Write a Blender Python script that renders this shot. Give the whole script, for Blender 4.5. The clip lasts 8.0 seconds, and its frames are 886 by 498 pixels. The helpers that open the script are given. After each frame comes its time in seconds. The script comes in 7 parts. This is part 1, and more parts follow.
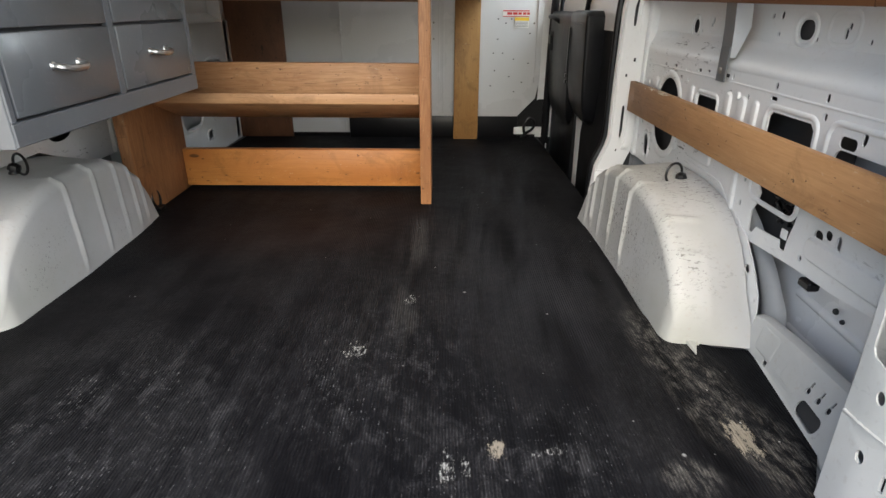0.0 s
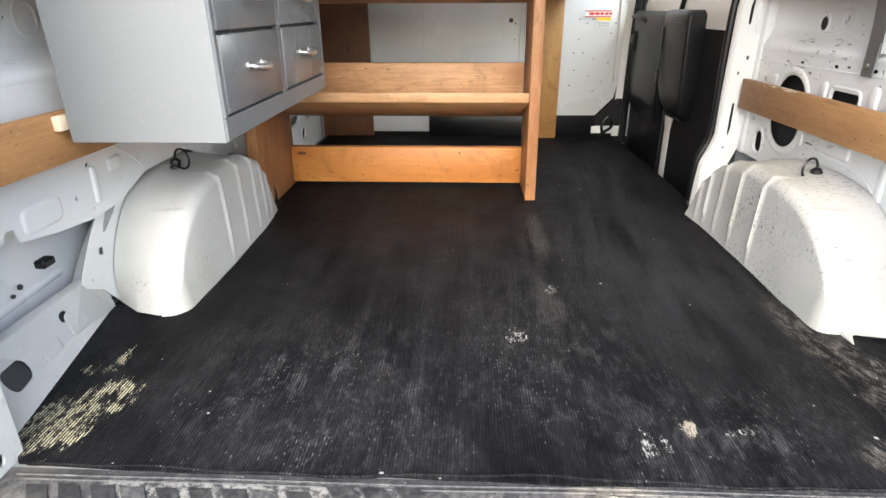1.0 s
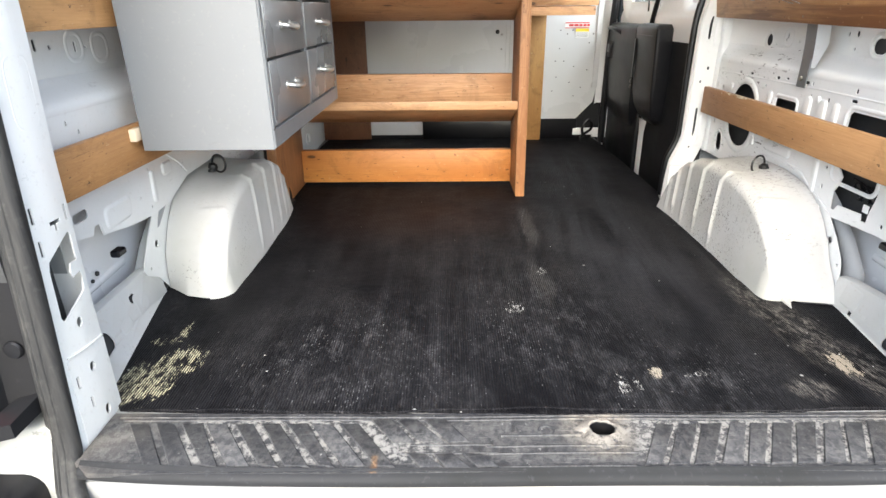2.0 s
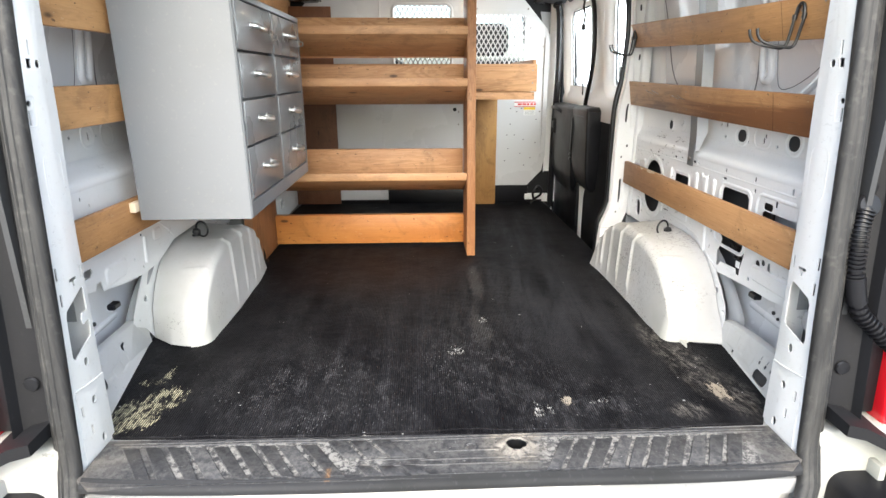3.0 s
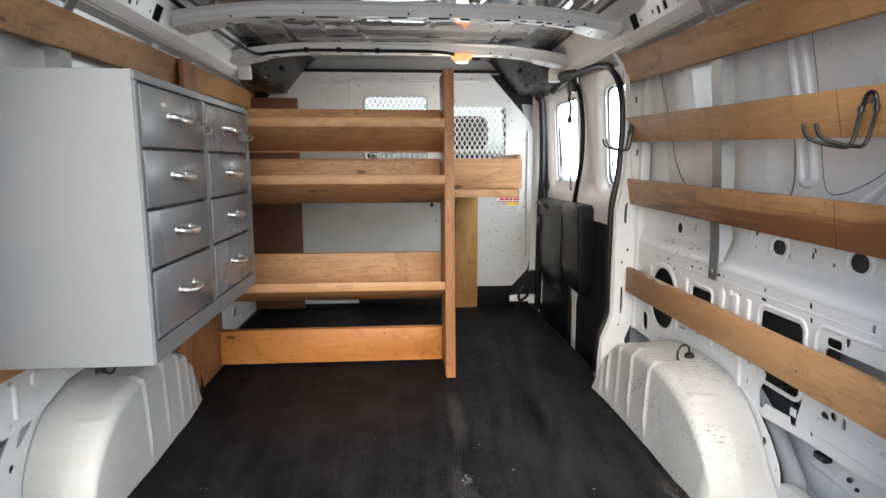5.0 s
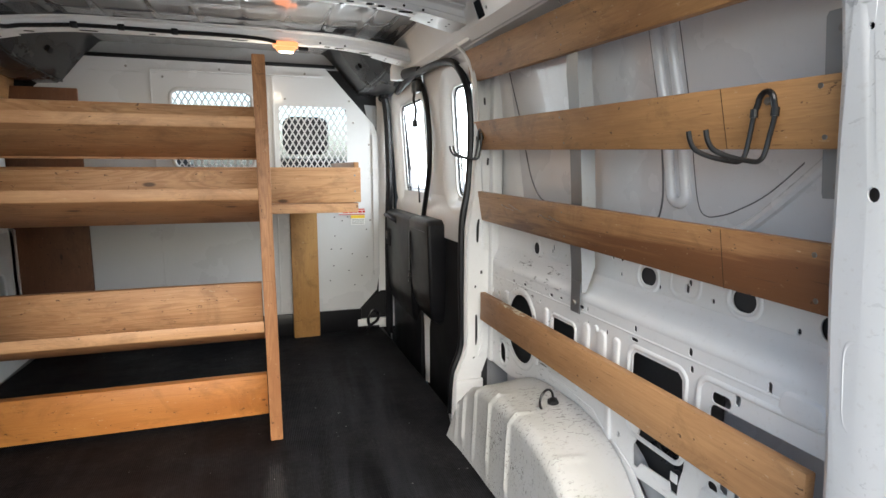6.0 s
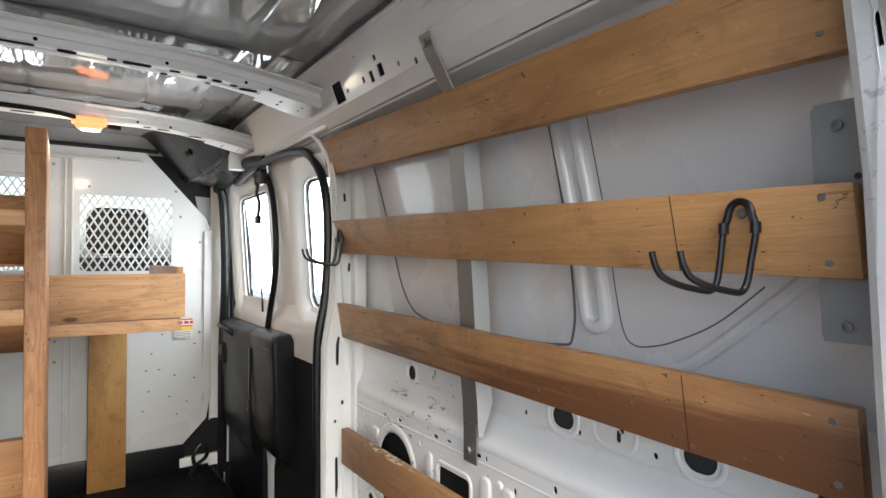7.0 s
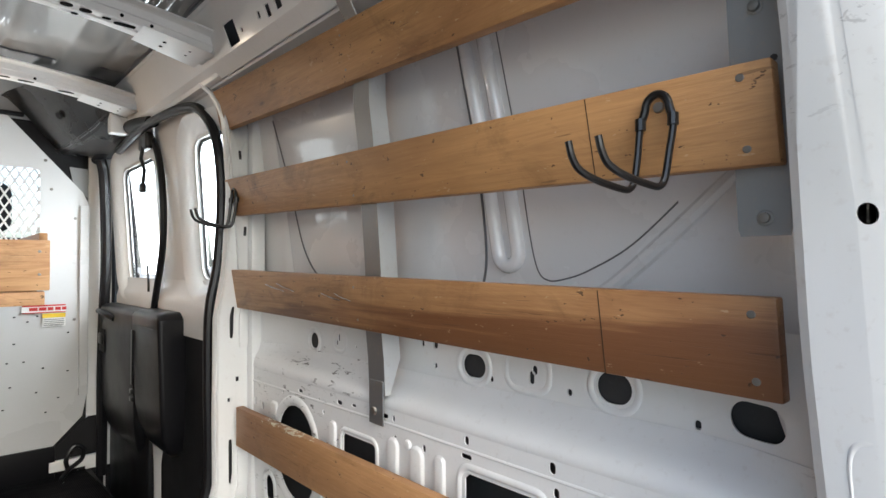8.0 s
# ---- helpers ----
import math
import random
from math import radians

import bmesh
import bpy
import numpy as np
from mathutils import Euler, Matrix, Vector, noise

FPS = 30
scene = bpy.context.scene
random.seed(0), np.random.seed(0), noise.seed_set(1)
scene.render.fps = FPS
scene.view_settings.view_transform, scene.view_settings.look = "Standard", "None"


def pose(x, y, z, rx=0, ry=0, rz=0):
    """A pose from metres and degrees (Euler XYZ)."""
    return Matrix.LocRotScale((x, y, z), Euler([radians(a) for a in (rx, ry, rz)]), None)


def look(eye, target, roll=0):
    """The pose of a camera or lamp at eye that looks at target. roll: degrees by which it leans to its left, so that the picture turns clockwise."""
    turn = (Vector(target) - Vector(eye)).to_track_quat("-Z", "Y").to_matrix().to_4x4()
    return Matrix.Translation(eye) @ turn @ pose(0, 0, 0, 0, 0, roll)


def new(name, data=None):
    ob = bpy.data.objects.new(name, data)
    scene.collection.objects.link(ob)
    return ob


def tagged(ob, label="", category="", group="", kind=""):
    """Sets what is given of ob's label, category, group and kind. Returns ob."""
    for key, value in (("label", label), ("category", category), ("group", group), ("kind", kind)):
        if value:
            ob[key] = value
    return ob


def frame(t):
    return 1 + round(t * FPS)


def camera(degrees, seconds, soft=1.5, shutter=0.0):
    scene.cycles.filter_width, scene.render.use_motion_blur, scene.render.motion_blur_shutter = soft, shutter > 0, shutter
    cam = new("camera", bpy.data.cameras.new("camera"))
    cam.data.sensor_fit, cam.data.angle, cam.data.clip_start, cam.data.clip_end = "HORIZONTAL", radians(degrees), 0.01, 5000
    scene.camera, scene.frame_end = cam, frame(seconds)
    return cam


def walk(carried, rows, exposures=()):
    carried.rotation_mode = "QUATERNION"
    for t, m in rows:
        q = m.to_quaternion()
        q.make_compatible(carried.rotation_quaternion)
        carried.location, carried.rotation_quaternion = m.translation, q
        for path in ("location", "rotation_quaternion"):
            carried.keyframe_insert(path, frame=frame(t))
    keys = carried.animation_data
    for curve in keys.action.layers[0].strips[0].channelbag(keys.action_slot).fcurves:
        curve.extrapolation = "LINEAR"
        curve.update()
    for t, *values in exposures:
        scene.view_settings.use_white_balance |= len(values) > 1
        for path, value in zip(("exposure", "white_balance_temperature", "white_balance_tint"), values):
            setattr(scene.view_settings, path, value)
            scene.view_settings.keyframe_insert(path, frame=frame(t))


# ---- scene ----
cam = camera(76.7, 8.0)
EXPOSURES = [(0.0, 1.5, 6250, 5), (0.5, 2.08, 6250, 5), (1.0, 2.38, 6250, 5), (2.5, 2.42, 6250, 5), (3.5, 2.18, 6250, 5), (4.2, 2.08, 6250, 5), (5.5, 1.79, 6200, 5), (6.5, 1.86, 6200, 5), (8.0, 1.90, 6200, 5)]
PATH = [
    (0, (0.232, -0.598, 0.682), (0.241, 1.236, -0.115), 0.4),
    (0.5, (0.108, -0.637, 0.697), (0.052, 1.197, -0.097), 0.2),
    (1, (-0.071, -0.663, 0.679), (-0.146, 1.172, -0.113), -0.2),
    (2.3, (-0.129, -0.992, 0.768), (-0.114, 0.848, -0.015), -0.4),
    (2.5, (-0.105, -1.054, 0.787), (-0.067, 0.808, 0.056), -0.2),
    (3, (-0.048, -1.161, 0.826), (0.021, 0.748, 0.234), -0.1),
    (3.5, (-0.046, -1.136, 0.867), (0.047, 0.794, 0.352), 0.1),
    (4, (-0.034, -1.073, 0.907), (0.081, 0.888, 0.528), 0.1),
    (5.3, (0.016, -0.671, 0.85), (0.188, 1.299, 0.554), -0.2),
    (5.5, (0.051, -0.612, 0.858), (0.322, 1.348, 0.566), -0.1),
    (6, (0.155, -0.409, 0.878), (0.772, 1.472, 0.592), 0.1),
    (6.5, (0.226, -0.202, 0.92), (1.146, 1.573, 0.859), 0.3),
    (7, (0.234, -0.108, 0.922), (1.344, 1.555, 0.96), -0.0),
    (7.5, (0.262, -0.078, 0.867), (1.526, 1.472, 0.92), -0.2),
    (8, (0.291, -0.053, 0.813), (1.644, 1.419, 0.865), -0.3),
]
walk(cam, [(t, look(eye, target, roll)) for t, eye, target, roll in PATH], EXPOSURES)

# ---- world and light ----
world = bpy.data.worlds.new("overcast_sky")
scene.world = world
world.use_nodes = True
wn = world.node_tree
sky = wn.nodes.new("ShaderNodeTexSky")
sky.sky_type = "NISHITA"
sky.sun_disc = False
sky.sun_elevation, sky.sun_rotation = radians(42), radians(184)
sky.air_density, sky.dust_density, sky.ozone_density = 1.0, 4.0, 1.0
wn.links.new(sky.outputs[0], wn.nodes["Background"].inputs[0])
wn.nodes["Background"].inputs[1].default_value = 0.14
sun = new("sun", bpy.data.lights.new("sun", "SUN"))
sun.data.energy, sun.data.angle, sun.data.color = 0.32, radians(80), (1.0, 0.99, 0.97)
sun.matrix_world = look((0, 0, 0), (-0.06, 0.80, -0.60))


# daylight standing in the window openings
for name, x, y, z, w, h, aim, watts in (("window_daylight", 0.93, 2.29, 1.0, 0.50, 0.45, (-1, 0, -0.12), 1.3), ("window_daylight", 0.93, 1.60, 1.0, 0.27, 0.40, (-1, 0, -0.12), 1.1),
                                        ("windscreen_daylight", 0.0, 3.62, 1.10, 1.5, 0.55, (0, -1, 0.05), 4.2)):
    lamp = new(name, bpy.data.lights.new(name, "AREA"))
    lamp.data.shape, lamp.data.size, lamp.data.size_y, lamp.data.energy = "RECTANGLE", w, h, watts
    lamp.data.color = (0.93, 0.97, 1.0)
    lamp.matrix_world = look((x, y, z), Vector((x, y, z)) + Vector(aim))

# the lit dome lamp
dome = new("dome_lamp_light", bpy.data.lights.new("dome_lamp_light", "POINT"))
dome.data.energy, dome.data.shadow_soft_size, dome.data.color = 0.45, 0.03, (1.0, 0.80, 0.60)
dome.location = (0.283, 2.03, 1.29)


# ---- materials ----
def mat(name, color, rough=0.5, metal=0.0, coat=0.0):
    m = bpy.data.materials.new(name)
    m.use_nodes = True
    b = m.node_tree.nodes["Principled BSDF"]
    b.inputs["Base Color"].default_value = (*color, 1)
    b.inputs["Roughness"].default_value = rough
    b.inputs["Metallic"].default_value = metal
    b.inputs["Coat Weight"].default_value = coat
    b.inputs["Coat Roughness"].default_value = 0.12
    return m


class Nodes:
    """Short calls for building a node tree."""

    def __init__(self, m):
        self.t = m.node_tree
        self.b = self.t.nodes["Principled BSDF"]

    def n(self, kind, ins=None, **sets):
        node = self.t.nodes.new(kind)
        for k, v in sets.items():
            if k == "data_type":
                node.data_type = v
            elif k == "operation":
                node.operation = v
            elif k == "blend_type":
                node.blend_type = v
        for k, v in (ins or {}).items():
            if hasattr(v, "is_linked"):
                self.t.links.new(v, node.inputs[k])
            else:
                node.inputs[k].default_value = v
        return node

    def obj(self, scale=(1, 1, 1), loc=(0, 0, 0)):
        tc = self.n("ShaderNodeTexCoord")
        mp = self.n("ShaderNodeMapping", {"Vector": tc.outputs["Object"], "Scale": scale, "Location": loc})
        return mp.outputs[0]

    def noise(self, vec, scale, detail=4.0, rough=0.55, dist=0.0):
        nd = self.n("ShaderNodeTexNoise", {"Vector": vec, "Scale": scale, "Detail": detail, "Roughness": rough, "Distortion": dist})
        return nd.outputs[0]

    def ramp(self, fac, stops):
        r = self.n("ShaderNodeValToRGB", {"Fac": fac})
        e = r.color_ramp
        while len(e.elements) < len(stops):
            e.elements.new(0.5)
        for el, (p, c) in zip(e.elements, stops):
            el.position = p
            el.color = (*c, 1) if len(c) == 3 else c
        return r.outputs[0]

    def mix(self, fac, a, b, blend="MIX"):
        mx = self.n("ShaderNodeMix", data_type="RGBA", blend_type=blend)
        for sock, v in ((mx.inputs[0], fac), (mx.inputs[6], a), (mx.inputs[7], b)):
            if hasattr(v, "is_linked"):
                self.t.links.new(v, sock)
            elif isinstance(v, tuple):
                sock.default_value = (*v, 1)
            else:
                sock.default_value = v
        return mx.outputs[2]

    def math(self, op, a, b=0.0, c=0.0):
        md = self.n("ShaderNodeMath", operation=op)
        for sock, v in zip(md.inputs, (a, b, c)):
            if hasattr(v, "is_linked"):
                self.t.links.new(v, sock)
            else:
                sock.default_value = v
        return md.outputs[0]

    def bump(self, height, strength=0.3, dist=0.002, normal=None):
        bp = self.n("ShaderNodeBump", {"Height": height, "Strength": strength, "Distance": dist})
        if normal is not None:
            self.t.links.new(normal, bp.inputs["Normal"])
        return bp.outputs[0]

    def put(self, socket, v):
        self.t.links.new(v, self.b.inputs[socket])


BLACK, WHITE = (0, 0, 0), (1, 1, 1)


def painted(name, color, rough, dirt=0.25, specks=0.0, coat=0.3, grain=(55, 120, 55), cover=0.42, zone=None, cut=0.60):
    """Body paint with faint grime at two scales and, where asked, dark scuffs."""
    m = mat(name, color, rough, 0, coat)
    k = Nodes(m)
    v = k.obj()
    big = k.ramp(k.noise(v, 3.0, 5), [(0.42, BLACK), (0.75, WHITE)])
    dirtc = tuple(c * 0.72 for c in color[:2]) + (color[2] * 0.62,)
    col = k.mix(k.math("MULTIPLY", big, dirt), color, dirtc)
    fine = k.ramp(k.noise(v, 90.0, 3), [(0.60, BLACK), (0.74, WHITE)])
    grit = tuple(min(g, c * 2.2 + 0.012) for g, c in zip((0.42, 0.36, 0.30), color))
    col = k.mix(k.math("MULTIPLY", fine, dirt * 0.5), col, grit)
    if specks:
        area = k.ramp(k.noise(v, 5.0, 3), [(cover, BLACK), (cover + 0.18, WHITE)])
        if zone:
            yy = k.n("ShaderNodeSeparateXYZ", {0: v}).outputs[1]
            inside = k.ramp(k.math("ABSOLUTE", k.math("DIVIDE", k.math("SUBTRACT", yy, zone[0]), zone[1])), [(0.4, WHITE), (1.0, BLACK)])
            area = k.math("MAXIMUM", k.math("MULTIPLY", area, zone[2]), k.math("MULTIPLY", inside, k.ramp(k.noise(v, 11.0, 3), [(0.40, BLACK), (0.58, WHITE)])))
        sv = k.obj(grain)
        sp = k.ramp(k.noise(sv, 1.0, 4, 0.7, 0.6), [(cut, BLACK), (cut + 0.04, WHITE)])
        s = k.math("MULTIPLY", k.math("MULTIPLY", sp, area), specks)
        col = k.mix(s, col, (0.07, 0.06, 0.05))
    k.put("Base Color", col)
    k.put("Roughness", k.math("MULTIPLY_ADD", big, 0.18, rough))
    k.put("Normal", k.bump(k.noise(v, 220.0, 2), 0.08, 0.001))
    return m


def timber(name, axis, light, dark, rough=0.55, seed=0.0, wear=0.35, heart=None, chips=None, figure=0.16):
    """Sawn softwood with grain along one axis, knots, stains and pale scuffs."""
    m = mat(name, light, rough)
    k = Nodes(m)
    info = k.n("ShaderNodeObjectInfo")
    shift = k.n("ShaderNodeCombineXYZ", {"X": k.math("MULTIPLY", info.outputs["Random"], 7.0), "Y": k.math("MULTIPLY", info.outputs["Random"], 13.0), "Z": seed})
    tc = k.n("ShaderNodeTexCoord")
    moved = k.n("ShaderNodeVectorMath", {0: tc.outputs["Object"], 1: shift.outputs[0]}, operation="ADD").outputs[0]

    def scaled(along, across):
        s = [across] * 3
        s["xyz".index(axis)] = along
        return k.n("ShaderNodeMapping", {"Vector": moved, "Scale": tuple(s)}).outputs[0]

    mid = tuple((a + b) / 2 for a, b in zip(light, dark))
    rings = k.noise(scaled(0.8, 7.5), 1.5, 3, 0.5, 2.2)
    lines = k.math("FRACT", k.math("MULTIPLY", rings, 9.0))
    tri = k.math("ABSOLUTE", k.math("SUBTRACT", lines, 0.5))
    grain = k.ramp(tri, [(0.0, BLACK), (0.42, WHITE)])
    fib = k.noise(scaled(9.0, 230.0), 1.0, 4, 0.65, 0.2)
    broad = k.ramp(k.noise(scaled(1.1, 5.0), 1.0, 4, 0.6, 1.2), [(0.30, BLACK), (0.72, WHITE)])
    col = k.mix(k.math("MULTIPLY", broad, 0.55), light, mid)
    col = k.mix(k.math("MULTIPLY", k.ramp(tri, [(0.0, WHITE), (0.17, BLACK)]), k.math("MULTIPLY", broad, 0.5)), col, dark)
    col = k.mix(k.math("MULTIPLY", grain, figure), col, dark)
    col = k.mix(k.math("MULTIPLY", k.ramp(fib, [(0.35, BLACK), (0.7, WHITE)]), 0.34), col, dark)
    streak = k.ramp(k.noise(scaled(1.9, 60.0), 1.0, 6, 0.75, 0.7), [(0.47, BLACK), (0.62, WHITE)])
    patchy = k.ramp(k.noise(scaled(2.0, 4.0), 1.0, 3, 0.6), [(0.38, BLACK), (0.62, WHITE)])
    col = k.mix(k.math("MULTIPLY", k.math("MULTIPLY", streak, patchy), 0.32), col, tuple(c * 0.7 for c in dark))
    stain = k.ramp(k.noise(scaled(2.2, 7.0), 1.0, 5, 0.6), [(0.42, BLACK), (0.70, WHITE)])
    col = k.mix(k.math("MULTIPLY", stain, 0.8), col, dark)
    grime = k.ramp(k.noise(scaled(5.0, 9.0), 1.0, 6, 0.7, 0.8), [(0.52, BLACK), (0.66, WHITE)])
    col = k.mix(k.math("MULTIPLY", grime, 0.45), col, tuple(c * 0.45 for c in dark))
    if heart:
        # darker heartwood below a wandering line: (height at y = 0, rise along y, depth)
        sep = k.n("ShaderNodeSeparateXYZ", {0: tc.outputs["Object"]})
        edge = k.math("SUBTRACT", sep.outputs[2], k.math("MULTIPLY_ADD", sep.outputs[1], heart[1], heart[0]))
        edge = k.math("ADD", edge, k.math("MULTIPLY", k.math("SUBTRACT", k.noise(scaled(1.8, 14.0), 1.0, 3, 0.5, 0.8), 0.5), 0.11))
        edge = k.math("ADD", edge, k.math("MULTIPLY", k.math("SUBTRACT", k.noise(scaled(2.0, 130.0), 1.0, 4, 0.7), 0.5), 0.06))
        low = k.ramp(k.math("MULTIPLY_ADD", edge, 20.0, 0.5), [(0.25, WHITE), (0.68, BLACK)])
        col = k.mix(k.math("MULTIPLY", low, heart[2]), col, tuple(c * 0.80 for c in dark))
    vor = k.n("ShaderNodeTexVoronoi", {"Vector": scaled(3.2, 8.5), "Scale": 1.0, "Randomness": 1.0})
    knot = k.ramp(vor.outputs["Distance"], [(0.045, WHITE), (0.075, BLACK)])
    halo = k.ramp(vor.outputs["Distance"], [(0.06, WHITE), (0.20, BLACK)])
    col = k.mix(k.math("MULTIPLY", halo, 0.45), col, dark)
    col = k.mix(k.math("MULTIPLY", knot, 0.9), col, tuple(c * 0.22 for c in dark))
    scuff = k.ramp(k.noise(scaled(38.0, 90.0), 1.0, 3, 0.7), [(0.665, BLACK), (0.70, WHITE)])
    col = k.mix(k.math("MULTIPLY", scuff, wear), col, (0.62, 0.47, 0.30))
    line = k.ramp(k.noise(k.n("ShaderNodeMapping", {"Vector": moved, "Rotation": (0.5, 0.6, 0.7), "Scale": (9.0, 9.0, 210.0)}).outputs[0], 1.0, 2, 0.5), [(0.69, BLACK), (0.715, WHITE)])
    col = k.mix(k.math("MULTIPLY", line, 0.45), col, tuple(c * 0.3 for c in dark))
    if chips is not None:
        sep2 = k.n("ShaderNodeSeparateXYZ", {0: tc.outputs["Object"]})
        top = k.ramp(k.math("MULTIPLY", k.math("SUBTRACT", sep2.outputs[2], chips), 60.0), [(0.0, BLACK), (0.8, WHITE)])
        top = k.math("MULTIPLY", top, k.ramp(k.noise(scaled(3.0, 3.0), 1.0, 2), [(0.42, BLACK), (0.60, WHITE)]))
        yy = k.math("ABSOLUTE", k.math("SUBTRACT", sep2.outputs[1], 0.92))
        top = k.math("MULTIPLY", top, k.ramp(yy, [(0.18, WHITE), (0.34, (0.15, 0.15, 0.15))]))
        ch = k.ramp(k.math("MULTIPLY_ADD", top, 0.20, k.noise(scaled(30.0, 70.0), 1.0, 4, 0.75)), [(0.66, BLACK), (0.69, WHITE)])
        col = k.mix(k.math("MULTIPLY", ch, k.ramp(top, [(0.0, BLACK), (0.2, WHITE)])), col, (0.72, 0.66, 0.50))
    nick = k.ramp(k.noise(scaled(30.0, 60.0), 1.3, 3, 0.7), [(0.315, WHITE), (0.335, BLACK)])
    col = k.mix(k.math("MULTIPLY", nick, 0.8), col, tuple(c * 0.2 for c in dark))
    k.put("Base Color", col)
    k.put("Roughness", k.math("MULTIPLY_ADD", fib, 0.25, rough - 0.12))
    k.put("Normal", k.bump(k.math("ADD", fib, k.math("MULTIPLY", k.math("ADD", nick, line), -0.8)), 0.4, 0.002))
    return m


WHITE_PAINT = painted("white_body_paint", (0.79, 0.79, 0.78), 0.32, 0.22)
SCUFFED = painted("scuffed_white_paint", (0.53, 0.529, 0.518), 0.52, 0.6, 0.8, 0.08, (60, 170, 120), 0.52, None, 0.60)
SCRAPED = painted("scraped_white_paint", (0.50, 0.498, 0.488), 0.54, 0.7, 0.95, 0.08, (62, 165, 120), 0.45, (0.84, 0.22, 0.70), 0.570)
for m in (SCUFFED, SCRAPED):
    m.node_tree.nodes["Principled BSDF"].inputs["Specular IOR Level"].default_value = 0.25
PANELPAINT = painted("marked_white_panel_paint", (0.78, 0.78, 0.775), 0.34, 0.3, 0.9, 0.3, (60, 26, 95), 0.56, (1.08, 0.32, 0.7), 0.60)
SKIN = painted("thin_white_primer_paint", (0.74, 0.74, 0.755), 0.24, 0.16, 0.0, 0.6)
SKIN.node_tree.nodes["Principled BSDF"].inputs["Coat Roughness"].default_value = 0.03
ROOF_PAINT = mat("glossy_roof_primer", (0.50, 0.50, 0.50), 0.03, 0.0, 1.0)
kr = Nodes(ROOF_PAINT)
kr.put("Base Color", kr.mix(kr.noise(kr.obj(), 2.0, 5), (0.29, 0.29, 0.29), (0.37, 0.37, 0.365)))
kr.b.inputs["Coat Roughness"].default_value = 0.02
JAMB = painted("jamb_white_paint", (0.74, 0.74, 0.73), 0.32, 0.40, 0.4, 0.3, (40, 40, 60), 0.52)
CORNERPAINT = painted("grimy_white_corner_paint", (0.40, 0.40, 0.39), 0.42, 1.0, 0.6, 0.2, (20, 30, 30), 0.48)
STAINED = painted("stained_white_paint", (0.56, 0.55, 0.53), 0.40, 1.0, 0.85, 0.2, (9, 60, 60), 0.44)
BULK = painted("bulkhead_white_enamel", (0.62, 0.622, 0.625), 0.26, 0.12, 0.0, 0.5)
GREYSTEEL = painted("grey_cabinet_enamel", (0.165, 0.174, 0.186), 0.45, 0.2, 0.12, 0.15, (30, 30, 160), 0.5)
DRAWERS = painted("grey_drawer_enamel", (0.150, 0.157, 0.166), 0.27, 0.25, 0.35, 0.15, (40, 45, 220), 0.52)
CHROME = mat("chrome", (0.78, 0.78, 0.78), 0.16, 1.0)
SATIN = mat("satin_aluminium", (0.80, 0.80, 0.79), 0.34, 1.0)
# near-black without gloss: the shade of an opening as a colour
HOLE_SHADE = mat("painted_hole_shade", (0.004, 0.004, 0.0045), 0.9)
HOLE_SHADE.node_tree.nodes["Principled BSDF"].inputs["Specular IOR Level"].default_value = 0.05
GLOSSTRIM = painted("shiny_black_trim", (0.016, 0.016, 0.017), 0.22, 0.5, 0.0, 0.35)
# lit copy of the strut steel, lighter for faces towards the rear daylight
GALV_LIT = painted("lit_galvanised_steel", (0.62, 0.635, 0.645), 0.34, 0.5, 0.0, 0.0)
GALV_LIT.node_tree.nodes["Principled BSDF"].inputs["Metallic"].default_value = 0.55
BLACK_STEEL = mat("black_dipped_steel", (0.006, 0.006, 0.0065), 0.28)
PLASTIC = painted("black_trim_plastic", (0.0075, 0.0075, 0.009), 0.34, 0.3, 0.0, 0.12)
GREYPLASTIC = painted("dark_grey_felt_plastic", (0.010, 0.010, 0.0115), 0.6, 0.4, 0.0, 0.0)
RUBBER = mat("weathered_rubber_seal", (0.026, 0.026, 0.027), 0.6)
kb = Nodes(RUBBER)
streaks = kb.noise(kb.obj((70, 70, 5)), 1.0, 5, 0.65, 0.4)
rub = kb.mix(kb.ramp(streaks, [(0.36, BLACK), (0.70, WHITE)]), (0.008, 0.008, 0.0085), (0.034, 0.033, 0.031))
rub = kb.mix(kb.math("MULTIPLY", kb.ramp(kb.noise(kb.obj(), 40.0, 4), [(0.55, BLACK), (0.75, WHITE)]), 0.5), rub, (0.085, 0.081, 0.074))
kb.put("Base Color", rub)
kb.put("Normal", kb.bump(streaks, 0.4, 0.003))
# mid grey for the floor, cavity webs and closing panels
CAVITY = painted("cavity_grey", (0.30, 0.305, 0.31), 0.5, 0.5, 0.2, 0.0)
# dark grey that stands for the shade inside holes and hollow sections
CAVITY_SHADE = painted("cavity_shade_grey", (0.035, 0.036, 0.038), 0.6, 0.4, 0.0, 0.0)
for m_ in (PLASTIC, GREYPLASTIC):
    m_.node_tree.nodes["Principled BSDF"].inputs["Specular IOR Level"].default_value = 0.25
RED = mat("red_lens", (0.65, 0.01, 0.02), 0.15, 0, 0.6)
SEAM = mat("dark_sealer_and_gap_shade", (0.09, 0.09, 0.10), 0.6)
# shaded copy of the strut steel, darker for faces turned inward
GALV_SHADED = painted("shaded_galvanised_steel", (0.27, 0.28, 0.29), 0.34, 0.6, 0.0, 0.0)
GALV_SHADED.node_tree.nodes["Principled BSDF"].inputs["Metallic"].default_value = 0.75
GALV_MID = painted("spangled_galvanised_steel", (0.33, 0.338, 0.345), 0.40, 0.8, 0.0, 0.0)
GALV_MID.node_tree.nodes["Principled BSDF"].inputs["Metallic"].default_value = 0.5
